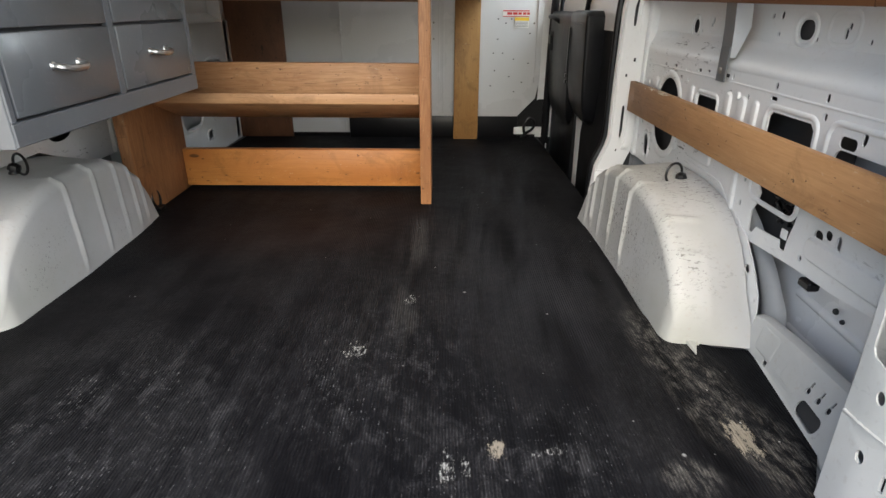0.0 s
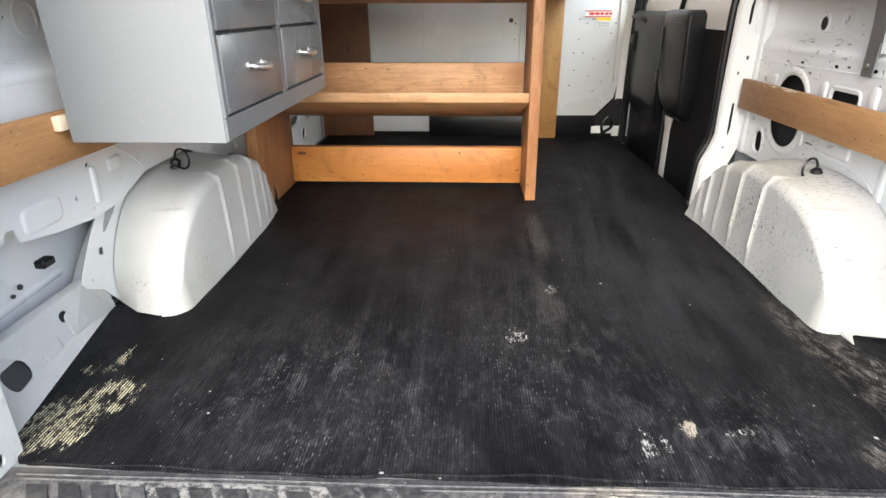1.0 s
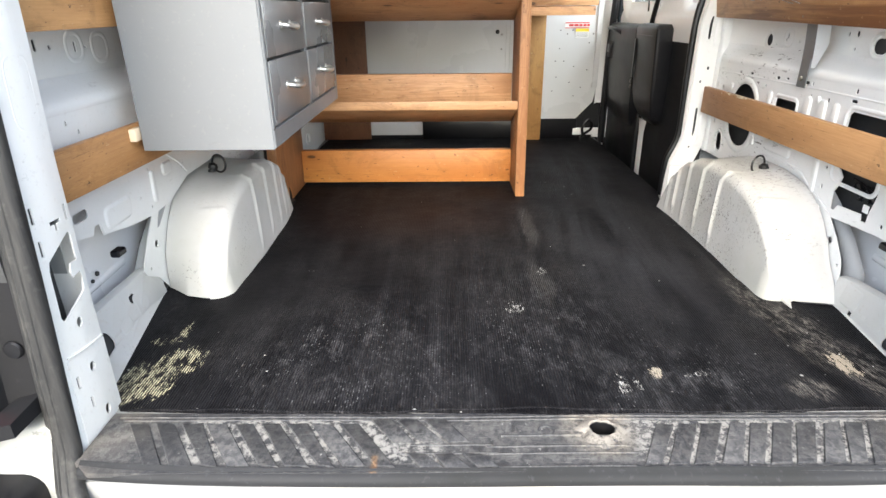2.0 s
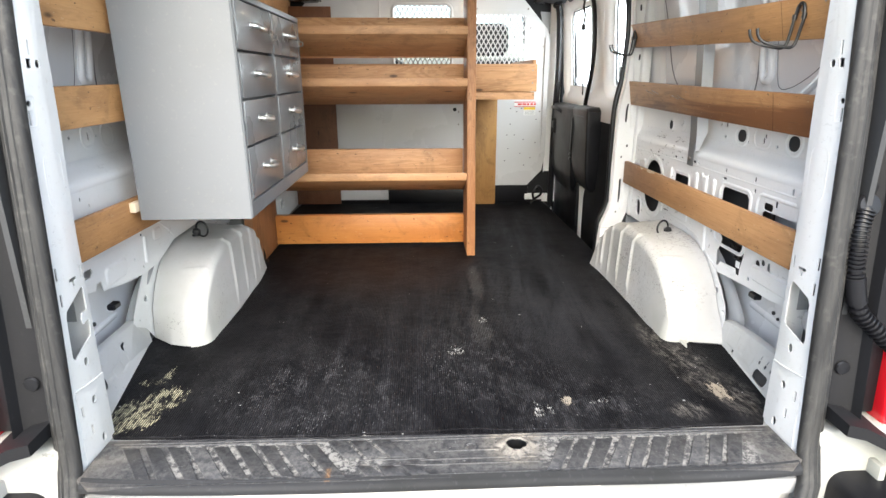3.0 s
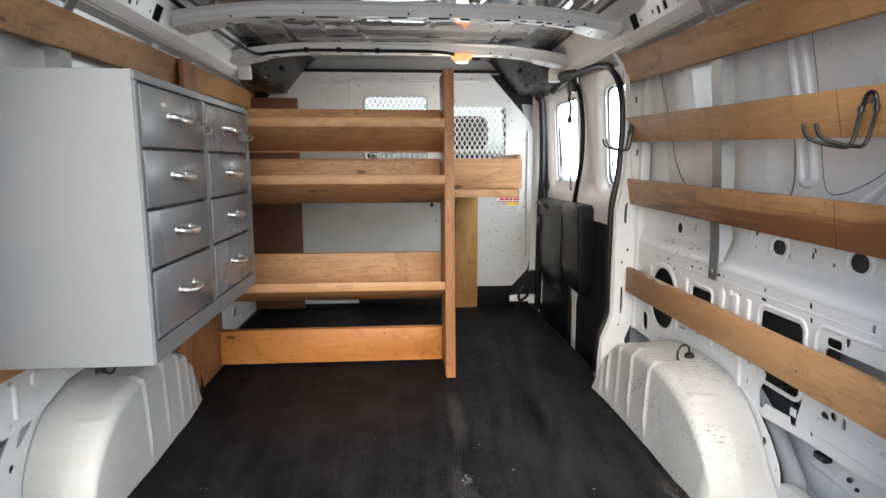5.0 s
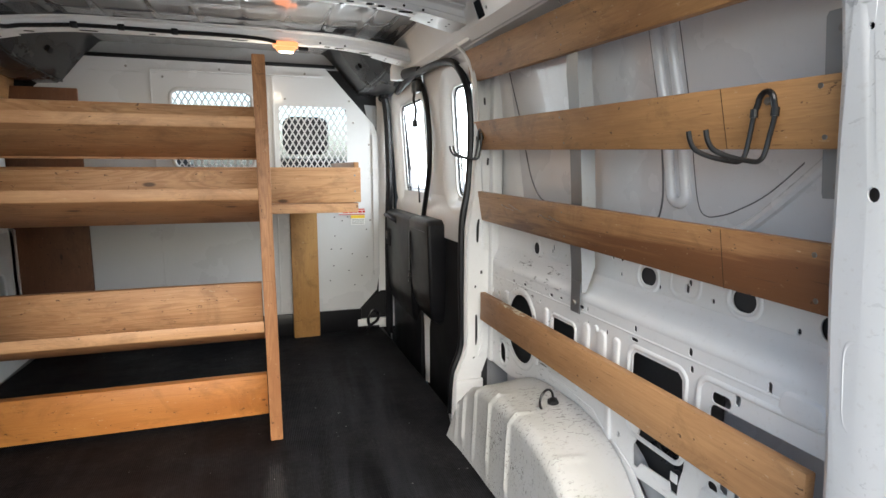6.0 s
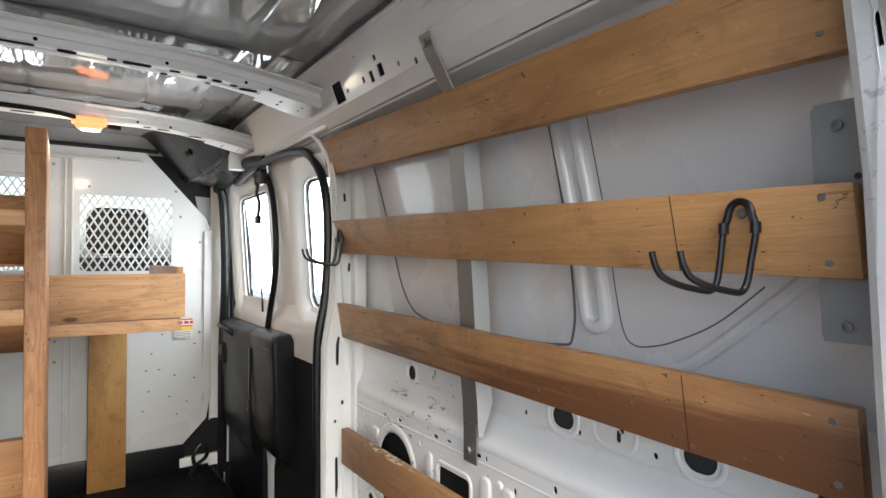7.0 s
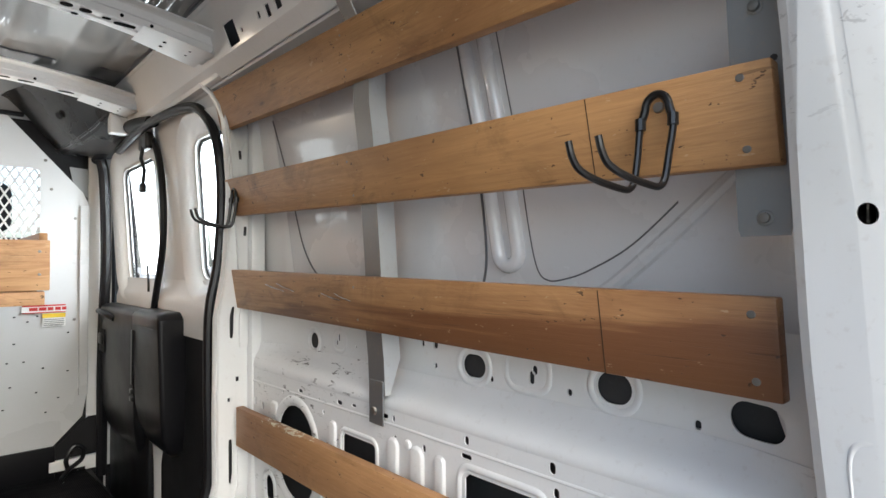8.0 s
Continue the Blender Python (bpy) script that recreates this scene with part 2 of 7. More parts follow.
RECESS = painted("dirty_grey_recess", (0.11, 0.108, 0.104), 0.6, 0.8, 0.0, 0.0)
GROOVE = mat("grey_seam_groove", (0.13, 0.13, 0.14), 0.6)
STEEL = mat("zinc_screw", (0.30, 0.29, 0.27), 0.4, 0.9)
SAWCUT = mat("dark_saw_cut", (0.045, 0.022, 0.010), 0.8)
SEATCLOTH = painted("dark_seat_cloth", (0.045, 0.045, 0.05), 0.85, 0.4, 0.0, 0.0)
STICKER = mat("sticker_white", (0.8, 0.8, 0.78), 0.4)
STICKER_RED = mat("sticker_red", (0.55, 0.03, 0.03), 0.4)
STICKER_YEL = mat("sticker_yellow", (0.85, 0.6, 0.05), 0.4)
STICKER_GREY = mat("sticker_grey_print", (0.25, 0.25, 0.25), 0.5)
PINE_Y = timber("pine_board_lengthwise", "y", (0.56, 0.310, 0.125), (0.27, 0.125, 0.048), 0.5, 0.0, figure=0.30)
PINE_Y_DARK = timber("brown_pine_board_lengthwise", "y", (0.58, 0.335, 0.145), (0.195, 0.080, 0.033), 0.40, 21.0, heart=(0.762, -0.048, 0.95))
PINE_Y_CHIP = timber("chipped_pine_board_lengthwise", "y", (0.55, 0.31, 0.140), (0.30, 0.140, 0.055), 0.55, 31.0, chips=0.444)
PINE_Y_PALE = timber("pale_pine_board_lengthwise", "y", (0.60, 0.35, 0.15), (0.34, 0.17, 0.065), 0.5, 27.0, figure=0.22)
PINE_X = timber("pine_board_crosswise", "x", (0.71, 0.435, 0.225), (0.40, 0.19, 0.082), 0.5, 3.0, figure=0.34)
PLY_X = timber("plywood_strip_crosswise", "x", (0.71, 0.435, 0.22), (0.38, 0.18, 0.075), 0.5, 17.0, figure=0.66)
PINE_Z = timber("pine_board_upright", "z", (0.54, 0.27, 0.115), (0.25, 0.105, 0.042), 0.5, 5.0, figure=0.55)
FIR_X = timber("fir_plank_crosswise", "x", (0.62, 0.275, 0.070), (0.38, 0.135, 0.030), 0.42, 8.0)
YELLOWPINE_Z = timber("yellow_pine_upright", "z", (0.52, 0.29, 0.09), (0.32, 0.15, 0.045), 0.5, 11.0)
BROWNPLY = timber("brown_plywood", "z", (0.20, 0.085, 0.038), (0.13, 0.05, 0.022), 0.55, 14.0, 0.15)
CUTWOOD = mat("fresh_cut_wood", (0.75, 0.60, 0.42), 0.7)


def glass(name):
    m = mat(name, (1, 1, 1), 0.02)
    b = m.node_tree.nodes["Principled BSDF"]
    b.inputs["Transmission Weight"].default_value = 1.0
    b.inputs["IOR"].default_value = 1.1
    return m


GLASS = glass("window_glass")


def lamp_material():
    m = mat("lit_lamp_lens", (0.10, 0.045, 0.015), 0.3)
    b = m.node_tree.nodes["Principled BSDF"]
    b.inputs["Emission Color"].default_value = (1.0, 0.30, 0.11, 1)
    b.inputs["Emission Strength"].default_value = 0.55
    return m


LAMPLIT = lamp_material()
LAMPCORE = mat("lamp_filament_glow", (0.5, 0.4, 0.3), 0.4)
LAMPCORE.node_tree.nodes["Principled BSDF"].inputs["Emission Color"].default_value = (1.0, 0.84, 0.62, 1)
LAMPCORE.node_tree.nodes["Principled BSDF"].inputs["Emission Strength"].default_value = 3.2


def rubber_mat():
    """Black ribbed rubber, ribs running along the van, with dust, worn paint and pale scuffs."""
    m = mat("ribbed_black_rubber", (0.014, 0.014, 0.015), 0.55)
    k = Nodes(m)
    k.b.inputs["Specular IOR Level"].default_value = 0.06
    v = k.obj()
    sep = k.n("ShaderNodeSeparateXYZ", {0: v})
    x, y = sep.outputs[0], sep.outputs[1]
    rib = k.math("SINE", k.math("MULTIPLY", x, 2 * math.pi / 0.0058))
    crest = k.ramp(rib, [(0.25, BLACK), (0.7, WHITE)])
    streak = k.noise(k.obj((9.0, 1.4, 1)), 1.0, 5, 0.6, 0.3)
    cloud = k.noise(v, 2.6, 5, 0.6)
    dust = k.math("MULTIPLY", k.ramp(streak, [(0.45, BLACK), (0.8, WHITE)]), k.ramp(cloud, [(0.38, BLACK), (0.72, WHITE)]))

    def blob(cx, cy, rx, ry):
        dx = k.math("DIVIDE", k.math("SUBTRACT", x, cx), rx)
        dy = k.math("DIVIDE", k.math("SUBTRACT", y, cy), ry)
        d = k.math("SQRT", k.math("ADD", k.math("MULTIPLY", dx, dx), k.math("MULTIPLY", dy, dy)))
        return k.ramp(d, [(0.25, WHITE), (1.0, BLACK)])

    def over(a, b):
        return k.math("MAXIMUM", a, b)

    def cover(*spots):
        total = blob(*spots[0])
        for s in spots[1:]:
            total = over(total, blob(*s))
        return total

    def turned(angle, sx, sy):
        a = k.n("ShaderNodeMapping", {"Vector": v, "Rotation": (0, 0, radians(angle))}).outputs[0]
        return k.n("ShaderNodeMapping", {"Vector": a, "Scale": (sx, sy, 1)}).outputs[0]

    base = k.mix(cloud, (0.0042, 0.0042, 0.0052), (0.0080, 0.0079, 0.0096))
    bands = k.noise(k.obj((15.0, 0.35, 1)), 1.0, 4, 0.6, 0.2)
    base = k.mix(k.math("MULTIPLY", k.ramp(bands, [(0.48, BLACK), (0.66, WHITE)]), 0.5), base, (0.018, 0.018, 0.0205))
    base = k.mix(k.ramp(bands, [(0.30, WHITE), (0.42, BLACK)]), base, (0.0030, 0.0030, 0.0036))
    col = k.mix(k.math("MULTIPLY", dust, 0.28), base, (0.045, 0.044, 0.043))
    wash = k.noise(turned(6, 24.0, 3.0), 1.0, 6, 0.7, 0.5)
    worn = cover((0.15, 0.95, 0.06, 0.36), (0.10, 0.55, 0.16, 0.30), (0.70, 0.55, 0.07, 0.36))
    col = k.mix(k.math("MULTIPLY", k.math("MULTIPLY", worn, k.ramp(wash, [(0.44, BLACK), (0.70, WHITE)])), 0.32), col, (0.080, 0.078, 0.076))
    fine_dust = k.ramp(k.noise(k.obj((120, 60, 1)), 1.0, 4, 0.8), [(0.48, BLACK), (0.75, WHITE)])
    haze = k.ramp(k.noise(k.obj((5.5, 3.6, 1)), 1.0, 7, 0.68, 0.3), [(0.44, BLACK), (0.68, WHITE)])
    col = k.mix(k.math("MULTIPLY", haze, k.math("MULTIPLY_ADD", crest, 0.14, 0.08)), col, (0.070, 0.069, 0.075))
    mist = k.ramp(k.noise(k.obj((27, 15, 1)), 1.0, 9, 0.82, 0.5), [(0.50, BLACK), (0.62, WHITE)])
    col = k.mix(k.math("MULTIPLY", k.math("MULTIPLY", mist, cover((-0.30, 0.20, 0.40, 0.34), (0.12, 0.32, 0.30, 0.42), (0.34, 0.10, 0.34, 0.20))), k.math("MULTIPLY_ADD", crest, 0.24, 0.16)), col, (0.165, 0.163, 0.172))
    ghost = k.ramp(k.math("MULTIPLY_ADD", k.math("SUBTRACT", k.noise(k.obj((34, 13, 1)), 1.0, 7, 0.8), 0.5), 1.7, cover((0.135, 0.62, 0.035, 0.16), (0.165, 1.05, 0.045, 0.30), (0.165, 0.55, 0.03, 0.10))), [(0.30, BLACK), (0.75, WHITE)])
    col = k.mix(k.math("MULTIPLY", ghost, k.math("MULTIPLY_ADD", crest, 0.25, 0.12)), col, (0.10, 0.096, 0.093))
    col = k.mix(k.math("MULTIPLY", k.math("MULTIPLY", fine_dust, haze), 0.5), col, (0.09, 0.088, 0.086))
    per_rib = k.noise(k.obj((172, 34, 1)), 1.0, 5, 0.75)
    col = k.mix(k.math("MULTIPLY", k.ramp(per_rib, [(0.35, WHITE), (0.56, BLACK)]), 0.6), col, (0.0045, 0.0046, 0.0055))
    col = k.mix(k.math("MULTIPLY", k.ramp(per_rib, [(0.58, BLACK), (0.74, WHITE)]), 0.10), col, (0.075, 0.075, 0.077))
    # chalky dashes that sit on single ribs
    where = cover((-0.38, 0.18, 0.44, 0.34), (0.02, 0.30, 0.30, 0.40), (0.34, 0.12, 0.40, 0.24))
    patch = k.ramp(k.noise(k.obj((7.0, 5.0, 1)), 1.0, 4, 0.7), [(0.40, BLACK), (0.72, WHITE)])
    dash = k.noise(k.obj((165, 75, 1)), 1.0, 3, 0.65)
    push = k.math("MULTIPLY", k.math("MULTIPLY", where, patch), 0.22)
    speck = k.ramp(k.math("ADD", dash, push), [(0.68, BLACK), (0.76, WHITE)])
    speck = k.math("MULTIPLY", speck, k.ramp(where, [(0.0, BLACK), (0.15, WHITE)]))
    col = k.mix(k.math("MULTIPLY", speck, k.math("MULTIPLY_ADD", crest, 0.7, 0.15)), col, (0.165, 0.165, 0.17))
    for scale, lo, keep in ((9.0, 0.03, 0.54), (17.0, 0.035, 0.56), (31.0, 0.05, 0.60)):
        dot = k.ramp(k.n("ShaderNodeTexVoronoi", {"Vector": v, "Scale": scale}).outputs["Distance"], [(lo, WHITE), (lo + 0.02, BLACK)])
        col = k.mix(k.math("MULTIPLY", dot, k.ramp(k.noise(v, scale * 0.7, 2), [(keep, BLACK), (keep + 0.05, WHITE)])), col, (0.48, 0.48, 0.47))
    ragged = k.noise(k.obj((60, 22, 1)), 1.0, 6, 0.85)
    scrape = k.noise(turned(-15, 44, 17), 1.0, 8, 0.80, 0.4)
    dirt = k.math("MULTIPLY", k.ramp(cover((0.70, 0.46, 0.055, 0.20), (0.745, 0.30, 0.085, 0.22), (0.79, 0.14, 0.08, 0.14), (0.63, 0.07, 0.06, 0.05)), [(0.05, BLACK), (0.7, WHITE)]), k.ramp(scrape, [(0.47, BLACK), (0.58, WHITE)]))
    dirt = k.math("MULTIPLY", dirt, k.ramp(ragged, [(0.36, BLACK), (0.58, WHITE)]))
    col = k.mix(k.math("MULTIPLY", dirt, k.math("MULTIPLY_ADD", crest, 0.45, 0.45)), col, (0.20, 0.187, 0.170))

    def torn(spots, low, high, push):
        area = cover(*spots)
        edge = k.math("ADD", k.ramp(area, [(0.0, BLACK), (0.8, WHITE)]), k.math("MULTIPLY", k.math("SUBTRACT", ragged, 0.5), push))
        return k.math("MULTIPLY", k.ramp(edge, [(low, BLACK), (high, WHITE)]), k.ramp(area, [(0.0, BLACK), (0.10, WHITE)]))

    yel = torn(((-0.790, 0.105, 0.085, 0.11), (-0.740, 0.175, 0.060, 0.080), (-0.815, 0.262, 0.045, 0.020), (-0.785, 0.305, 0.014, 0.055)), 0.62, 0.72, 6.5)
    yel = k.math("MULTIPLY", yel, k.ramp(k.noise(turned(-8, 46, 20), 1.0, 5, 0.8), [(0.44, BLACK), (0.50, WHITE)]))
    col = k.mix(k.math("MULTIPLY", yel, k.ramp(k.math("ADD", rib, k.math("MULTIPLY", k.math("SUBTRACT", ragged, 0.5), 1.3)), [(0.0, (0.04, 0.04, 0.04)), (0.25, WHITE)])), col, (0.50, 0.48, 0.33))
    pale = torn(((0.756, 0.160, 0.032, 0.065), (0.329, 0.13, 0.020, 0.030)), 0.55, 0.75, 6.0)
    col = k.mix(k.math("MULTIPLY", pale, 0.8), col, (0.34, 0.30, 0.24))
    chalk = torn(((0.245, 0.085, 0.022, 0.06), (0.275, 0.095, 0.016, 0.035), (0.425, 0.125, 0.03, 0.014), (0.16, 0.65, 0.035, 0.035), (0.395, 0.118, 0.02, 0.012), (0.05, 0.42, 0.04, 0.06)), 0.74, 0.92, 5.0)
    grit = k.ramp(k.noise(k.obj((130, 50, 1)), 1.0, 4, 0.8), [(0.50, BLACK), (0.60, WHITE)])
    col = k.mix(k.math("MULTIPLY", k.math("MULTIPLY", chalk, k.math("MULTIPLY_ADD", crest, 0.5, 0.5)), grit), col, (0.5, 0.5, 0.48))
    # soft bluish-grey sheen of window light, painted in long streaks along the walkway
    sheen = k.ramp(k.noise(turned(4, 13.0, 1.1), 1.0, 5, 0.6, 0.5), [(0.42, BLACK), (0.62, WHITE)])
    col = k.mix(k.math("MULTIPLY", k.math("MULTIPLY", sheen, cover((0.44, 0.85, 0.34, 0.62), (0.50, 1.7, 0.30, 0.7))), 0.75), col, (0.030, 0.031, 0.036))
    rust = blob(-0.30, 1.10, 0.55, 0.25)
    col = k.mix(k.math("MULTIPLY", rust, 0.3), col, (0.028, 0.015, 0.011))
    k.put("Base Color", col)
    k.put("Roughness", k.math("MULTIPLY_ADD", cloud, 0.3, 0.42))
    nrm = k.bump(rib, 0.5, 0.0012)
    k.put("Normal", k.bump(k.noise(v, 7.0, 3), 0.5, 0.012, nrm))
    return m


MAT_RUBBER = rubber_mat()


def scuff_plate_material(name, crust):
    """Grey-black moulded plastic, scuffed; crust adds the pale dirt that fills the grooves."""
    m = mat(name, (0.05, 0.05, 0.052), 0.55)
    k = Nodes(m)
    info = k.n("ShaderNodeObjectInfo")
    shift = k.n("ShaderNodeVectorMath", {0: info.outputs["Location"], 1: (1.0, 1.0, 1.0)}, operation="MULTIPLY")
    tc = k.n("ShaderNodeTexCoord")
    v = k.n("ShaderNodeVectorMath", {0: tc.outputs["Object"], 1: shift.outputs[0]}, operation="ADD").outputs[0]

    def at(sx, sy, sz):
        return k.n("ShaderNodeMapping", {"Vector": v, "Scale": (sx, sy, sz)}).outputs[0]

    big = k.noise(at(6, 9, 9), 1.0, 5, 0.65, 0.4)
    fine = k.noise(at(90, 60, 60), 1.0, 5, 0.75)
    col = k.mix(k.ramp(big, [(0.35, BLACK), (0.72, WHITE)]), (0.018, 0.0185, 0.022), (0.042, 0.042, 0.046))
    col = k.mix(k.math("MULTIPLY", k.ramp(fine, [(0.44, BLACK), (0.66, WHITE)]), 0.55), col, (0.12, 0.119, 0.116))
    flake = k.ramp(k.noise(at(110, 85, 85), 1.0, 3, 0.7), [(0.66, BLACK), (0.70, WHITE)])
    col = k.mix(k.math("MULTIPLY", flake, k.ramp(big, [(0.45, BLACK), (0.6, WHITE)])), col, (0.33, 0.325, 0.31))
    pit = k.ramp(k.noise(at(70, 50, 50), 1.3, 4, 0.75), [(0.33, WHITE), (0.40, BLACK)])
    col = k.mix(k.math("MULTIPLY", pit, 0.8), col, (0.012, 0.012, 0.013))
    scratch = k.ramp(k.noise(at(14, 240, 60), 1.0, 3, 0.6, 0.3), [(0.64, BLACK), (0.70, WHITE)])
    col = k.mix(k.math("MULTIPLY", scratch, 0.45), col, (0.22, 0.215, 0.20))
    sep = k.n("ShaderNodeSeparateXYZ", {0: v})
    ends = k.ramp(k.math("ABSOLUTE", sep.outputs[0]), [(0.66, BLACK), (0.80, WHITE)])
    col = k.mix(k.math("MULTIPLY", k.math("MULTIPLY", ends, k.ramp(big, [(0.40, BLACK), (0.64, WHITE)])), 0.6), col, (0.17, 0.15, 0.125))
    clod = k.noise(at(58, 58, 58), 1.0, 6, 0.80, 0.3)
    # dirt caked round the latch well
    dx = k.math("SUBTRACT", sep.outputs[0], 0.162)
    dy = k.math("ADD", sep.outputs[1], 0.046)
    ring = k.math("SQRT", k.math("ADD", k.math("MULTIPLY", dx, dx), k.math("MULTIPLY", dy, dy)))
    caked = k.math("MULTIPLY", k.ramp(ring, [(0.035, WHITE), (0.085, BLACK)]), k.ramp(clod, [(0.38, BLACK), (0.52, WHITE)]))
    col = k.mix(k.math("MULTIPLY", caked, 0.85), col, (0.24, 0.215, 0.18))
    rust_x = k.math("ABSOLUTE", k.math("ADD", sep.outputs[0], 0.262))
    rust = k.math("MULTIPLY", k.ramp(rust_x, [(0.002, WHITE), (0.007, BLACK)]), k.ramp(clod, [(0.42, BLACK), (0.5, WHITE)]))
    rust = k.math("MULTIPLY", rust, k.ramp(k.math("ADD", sep.outputs[1], 0.12), [(0.0, WHITE), (0.005, BLACK)]))
    col = k.mix(k.math("MULTIPLY", rust, 0.8), col, (0.22, 0.12, 0.05))
    if crust:
        depth = k.math("ABSOLUTE", k.math("ADD", sep.outputs[1], 0.074))
        band = k.ramp(depth, [(0.054, WHITE), (0.062, BLACK)])
        half = k.math("ABSOLUTE", k.math("SUBTRACT", k.math("ABSOLUTE", k.math("SUBTRACT", sep.outputs[0], 0.0375)), 0.4275))
        band = k.math("MULTIPLY", band, k.ramp(half, [(0.235, WHITE), (0.26, (0.22, 0.22, 0.22))]))
        amount = k.math("MULTIPLY", band, k.ramp(clod, [(0.47, BLACK), (0.55, WHITE)]))
        col = k.mix(k.math("MULTIPLY", amount, crust), col, (0.27, 0.262, 0.245))
    k.put("Base Color", col)
    k.put("Roughness", k.math("MULTIPLY_ADD", fine, 0.3, 0.42))
    k.put("Normal", k.bump(k.math("ADD", fine, k.math("MULTIPLY", clod, 1.5)), 0.45, 0.0025))
    return m


EDGEMAT = painted("smooth_sill_edge_plastic", (0.013, 0.0135, 0.0155), 0.72, 1.0, 0.0, 0.0)
SILLMAT = scuff_plate_material("dusty_sill_plastic", 0.95)
PADMAT = scuff_plate_material("scuffed_tread_plastic", 0.16)


def ground_material():
    m = mat("pale_concrete", (0.12, 0.12, 0.12), 0.9)
    k = Nodes(m)
    v = k.obj()
    col = k.mix(k.noise(v, 0.7, 5), (0.27, 0.27, 0.26), (0.36, 0.355, 0.34))
    col = k.mix(k.ramp(k.noise(v, 60.0, 3), [(0.5, BLACK), (0.7, WHITE)]), col, (0.42, 0.41, 0.39))
    k.put("Base Color", col)
    k.put("Normal", k.bump(k.noise(v, 90.0, 3), 0.5, 0.004))
    return m


ASPHALT = ground_material()


# ---- builders ----
def thing(name, label, category, group="", at=(0, 0, 0)):
    ob = new(name)
    ob.empty_display_size = 0.05
    ob.location = at
    return tagged(ob, label, category, group)


def finish(name, bm, material, smooth=True, angle=35):
    me = bpy.data.meshes.new(name)
    bmesh.ops.recalc_face_normals(bm, faces=bm.faces)
    if smooth:
        for f in bm.faces:
            f.smooth = True
        for e in bm.edges:
            if len(e.link_faces) == 2 and e.calc_face_angle(0) > radians(angle):
                e.smooth = False
    bm.to_mesh(me)
    bm.free()
    me.materials.append(material)
    return me


def part(name, bm, material, parent=None, label="", smooth=True, angle=35):
    ob = new(name, finish(name, bm, material, smooth, angle))
    if parent is not None:
        ob.parent = parent
        ob.matrix_parent_inverse = Matrix.Translation(-parent.location) if parent.parent is None else Matrix()
    if label:
        ob["label"] = label
    return ob


def setting(name, bm, material, label, category="wall", smooth=True, angle=35):
    return tagged(part(name, bm, material, None, "", smooth, angle), label, category, "", "structure")


def block(x0, x1, y0, y1, z0, z1, bevel=0.0, seg=2, bm=None, m=None):
    bm = bm or bmesh.new()
    made = bmesh.ops.create_cube(bm, size=1)["verts"]
    mid, size = Vector(((x0 + x1) / 2, (y0 + y1) / 2, (z0 + z1) / 2)), (x1 - x0, y1 - y0, z1 - z0)
    for v in made:
        v.co = Vector([c * s for c, s in zip(v.co, size)])
    if bevel:
        edges = list({e for v in made for e in v.link_edges})
        made = bmesh.ops.bevel(bm, geom=edges, offset=bevel, segments=seg, affect="EDGES", profile=0.5)["verts"]
        made = list({v for v in made} | {v for f in bm.faces for v in f.verts if v in made})
    shift = (m if m is not None else Matrix.Identity(4))
    for v in made:
        v.co = shift @ (v.co + mid)
    return bm


def rounded(cu, cv, hw, hh, r, n=6):
    """A closed loop: a rectangle with round corners."""
    r = max(0.0005, min(r, hw - 1e-4, hh - 1e-4))
    loop = []
    for k, (sx, sy) in enumerate(((1, 1), (-1, 1), (-1, -1), (1, -1))):
        for i in range(n + 1):
            a = math.pi / 2 * (k + i / n)
            loop.append((cu + sx * (hw - r) + r * math.cos(a), cv + sy * (hh - r) + r * math.sin(a)))
    return loop


def sheet(outline, holes, place, thick=0.002, bm=None):
    """A plate with real openings. place(u, v, w) gives the point w above the sheet at (u, v)."""
    bm = bm or bmesh.new()
    edges = []
    for loop in [outline] + holes:
        vs = [bm.verts.new((u, v, 0)) for u, v in loop]
        edges += [bm.edges.new((a, b)) for a, b in zip(vs, vs[1:] + vs[:1])]
    faces = [g for g in bmesh.ops.triangle_fill(bm, use_beauty=True, use_dissolve=False, edges=edges, normal=(0, 0, 1))["geom"] if isinstance(g, bmesh.types.BMFace)]
    got = bmesh.ops.extrude_face_region(bm, geom=faces)
    top = [g for g in got["geom"] if isinstance(g, bmesh.types.BMVert)]
    tops = set(top)
    allv = {v for f in faces for v in f.verts} | {v for e in edges if e.is_valid for v in e.verts} | tops
    for v in allv:
        u, w = v.co.x, v.co.y
        v.co = Vector(place(u, w, 0.0 if v in tops else -thick))
    return bm


def strip_loops(loops, bm, close=True, ends=False):
    """Faces between successive loops of equal length."""
    rows = [[bm.verts.new(p) for p in loop] for loop in loops]
    for a, b in zip(rows, rows[1:]):
        n = len(a)
        for i in range(n if close else n - 1):
            j = (i + 1) % n
            bm.faces.new((a[i], a[j], b[j], b[i]))
    if ends:
        bm.faces.new(rows[0])
        bm.faces.new(list(reversed(rows[-1])))
    return bm


def rim(cu, cv, hw, hh, r, width, height, place, bm):
    """A pressed bead round an opening."""
    loops = []
    for k, w in ((0.0, 0.0), (0.10, 0.55), (0.35, 1.0), (0.65, 1.0), (0.9, 0.55), (1.0, -0.25)):
        o = width * k
        loops.append([place(u, v, height * w) for u, v in rounded(cu, cv, hw + o, hh + o, r + o)])
    return strip_loops(loops, bm)


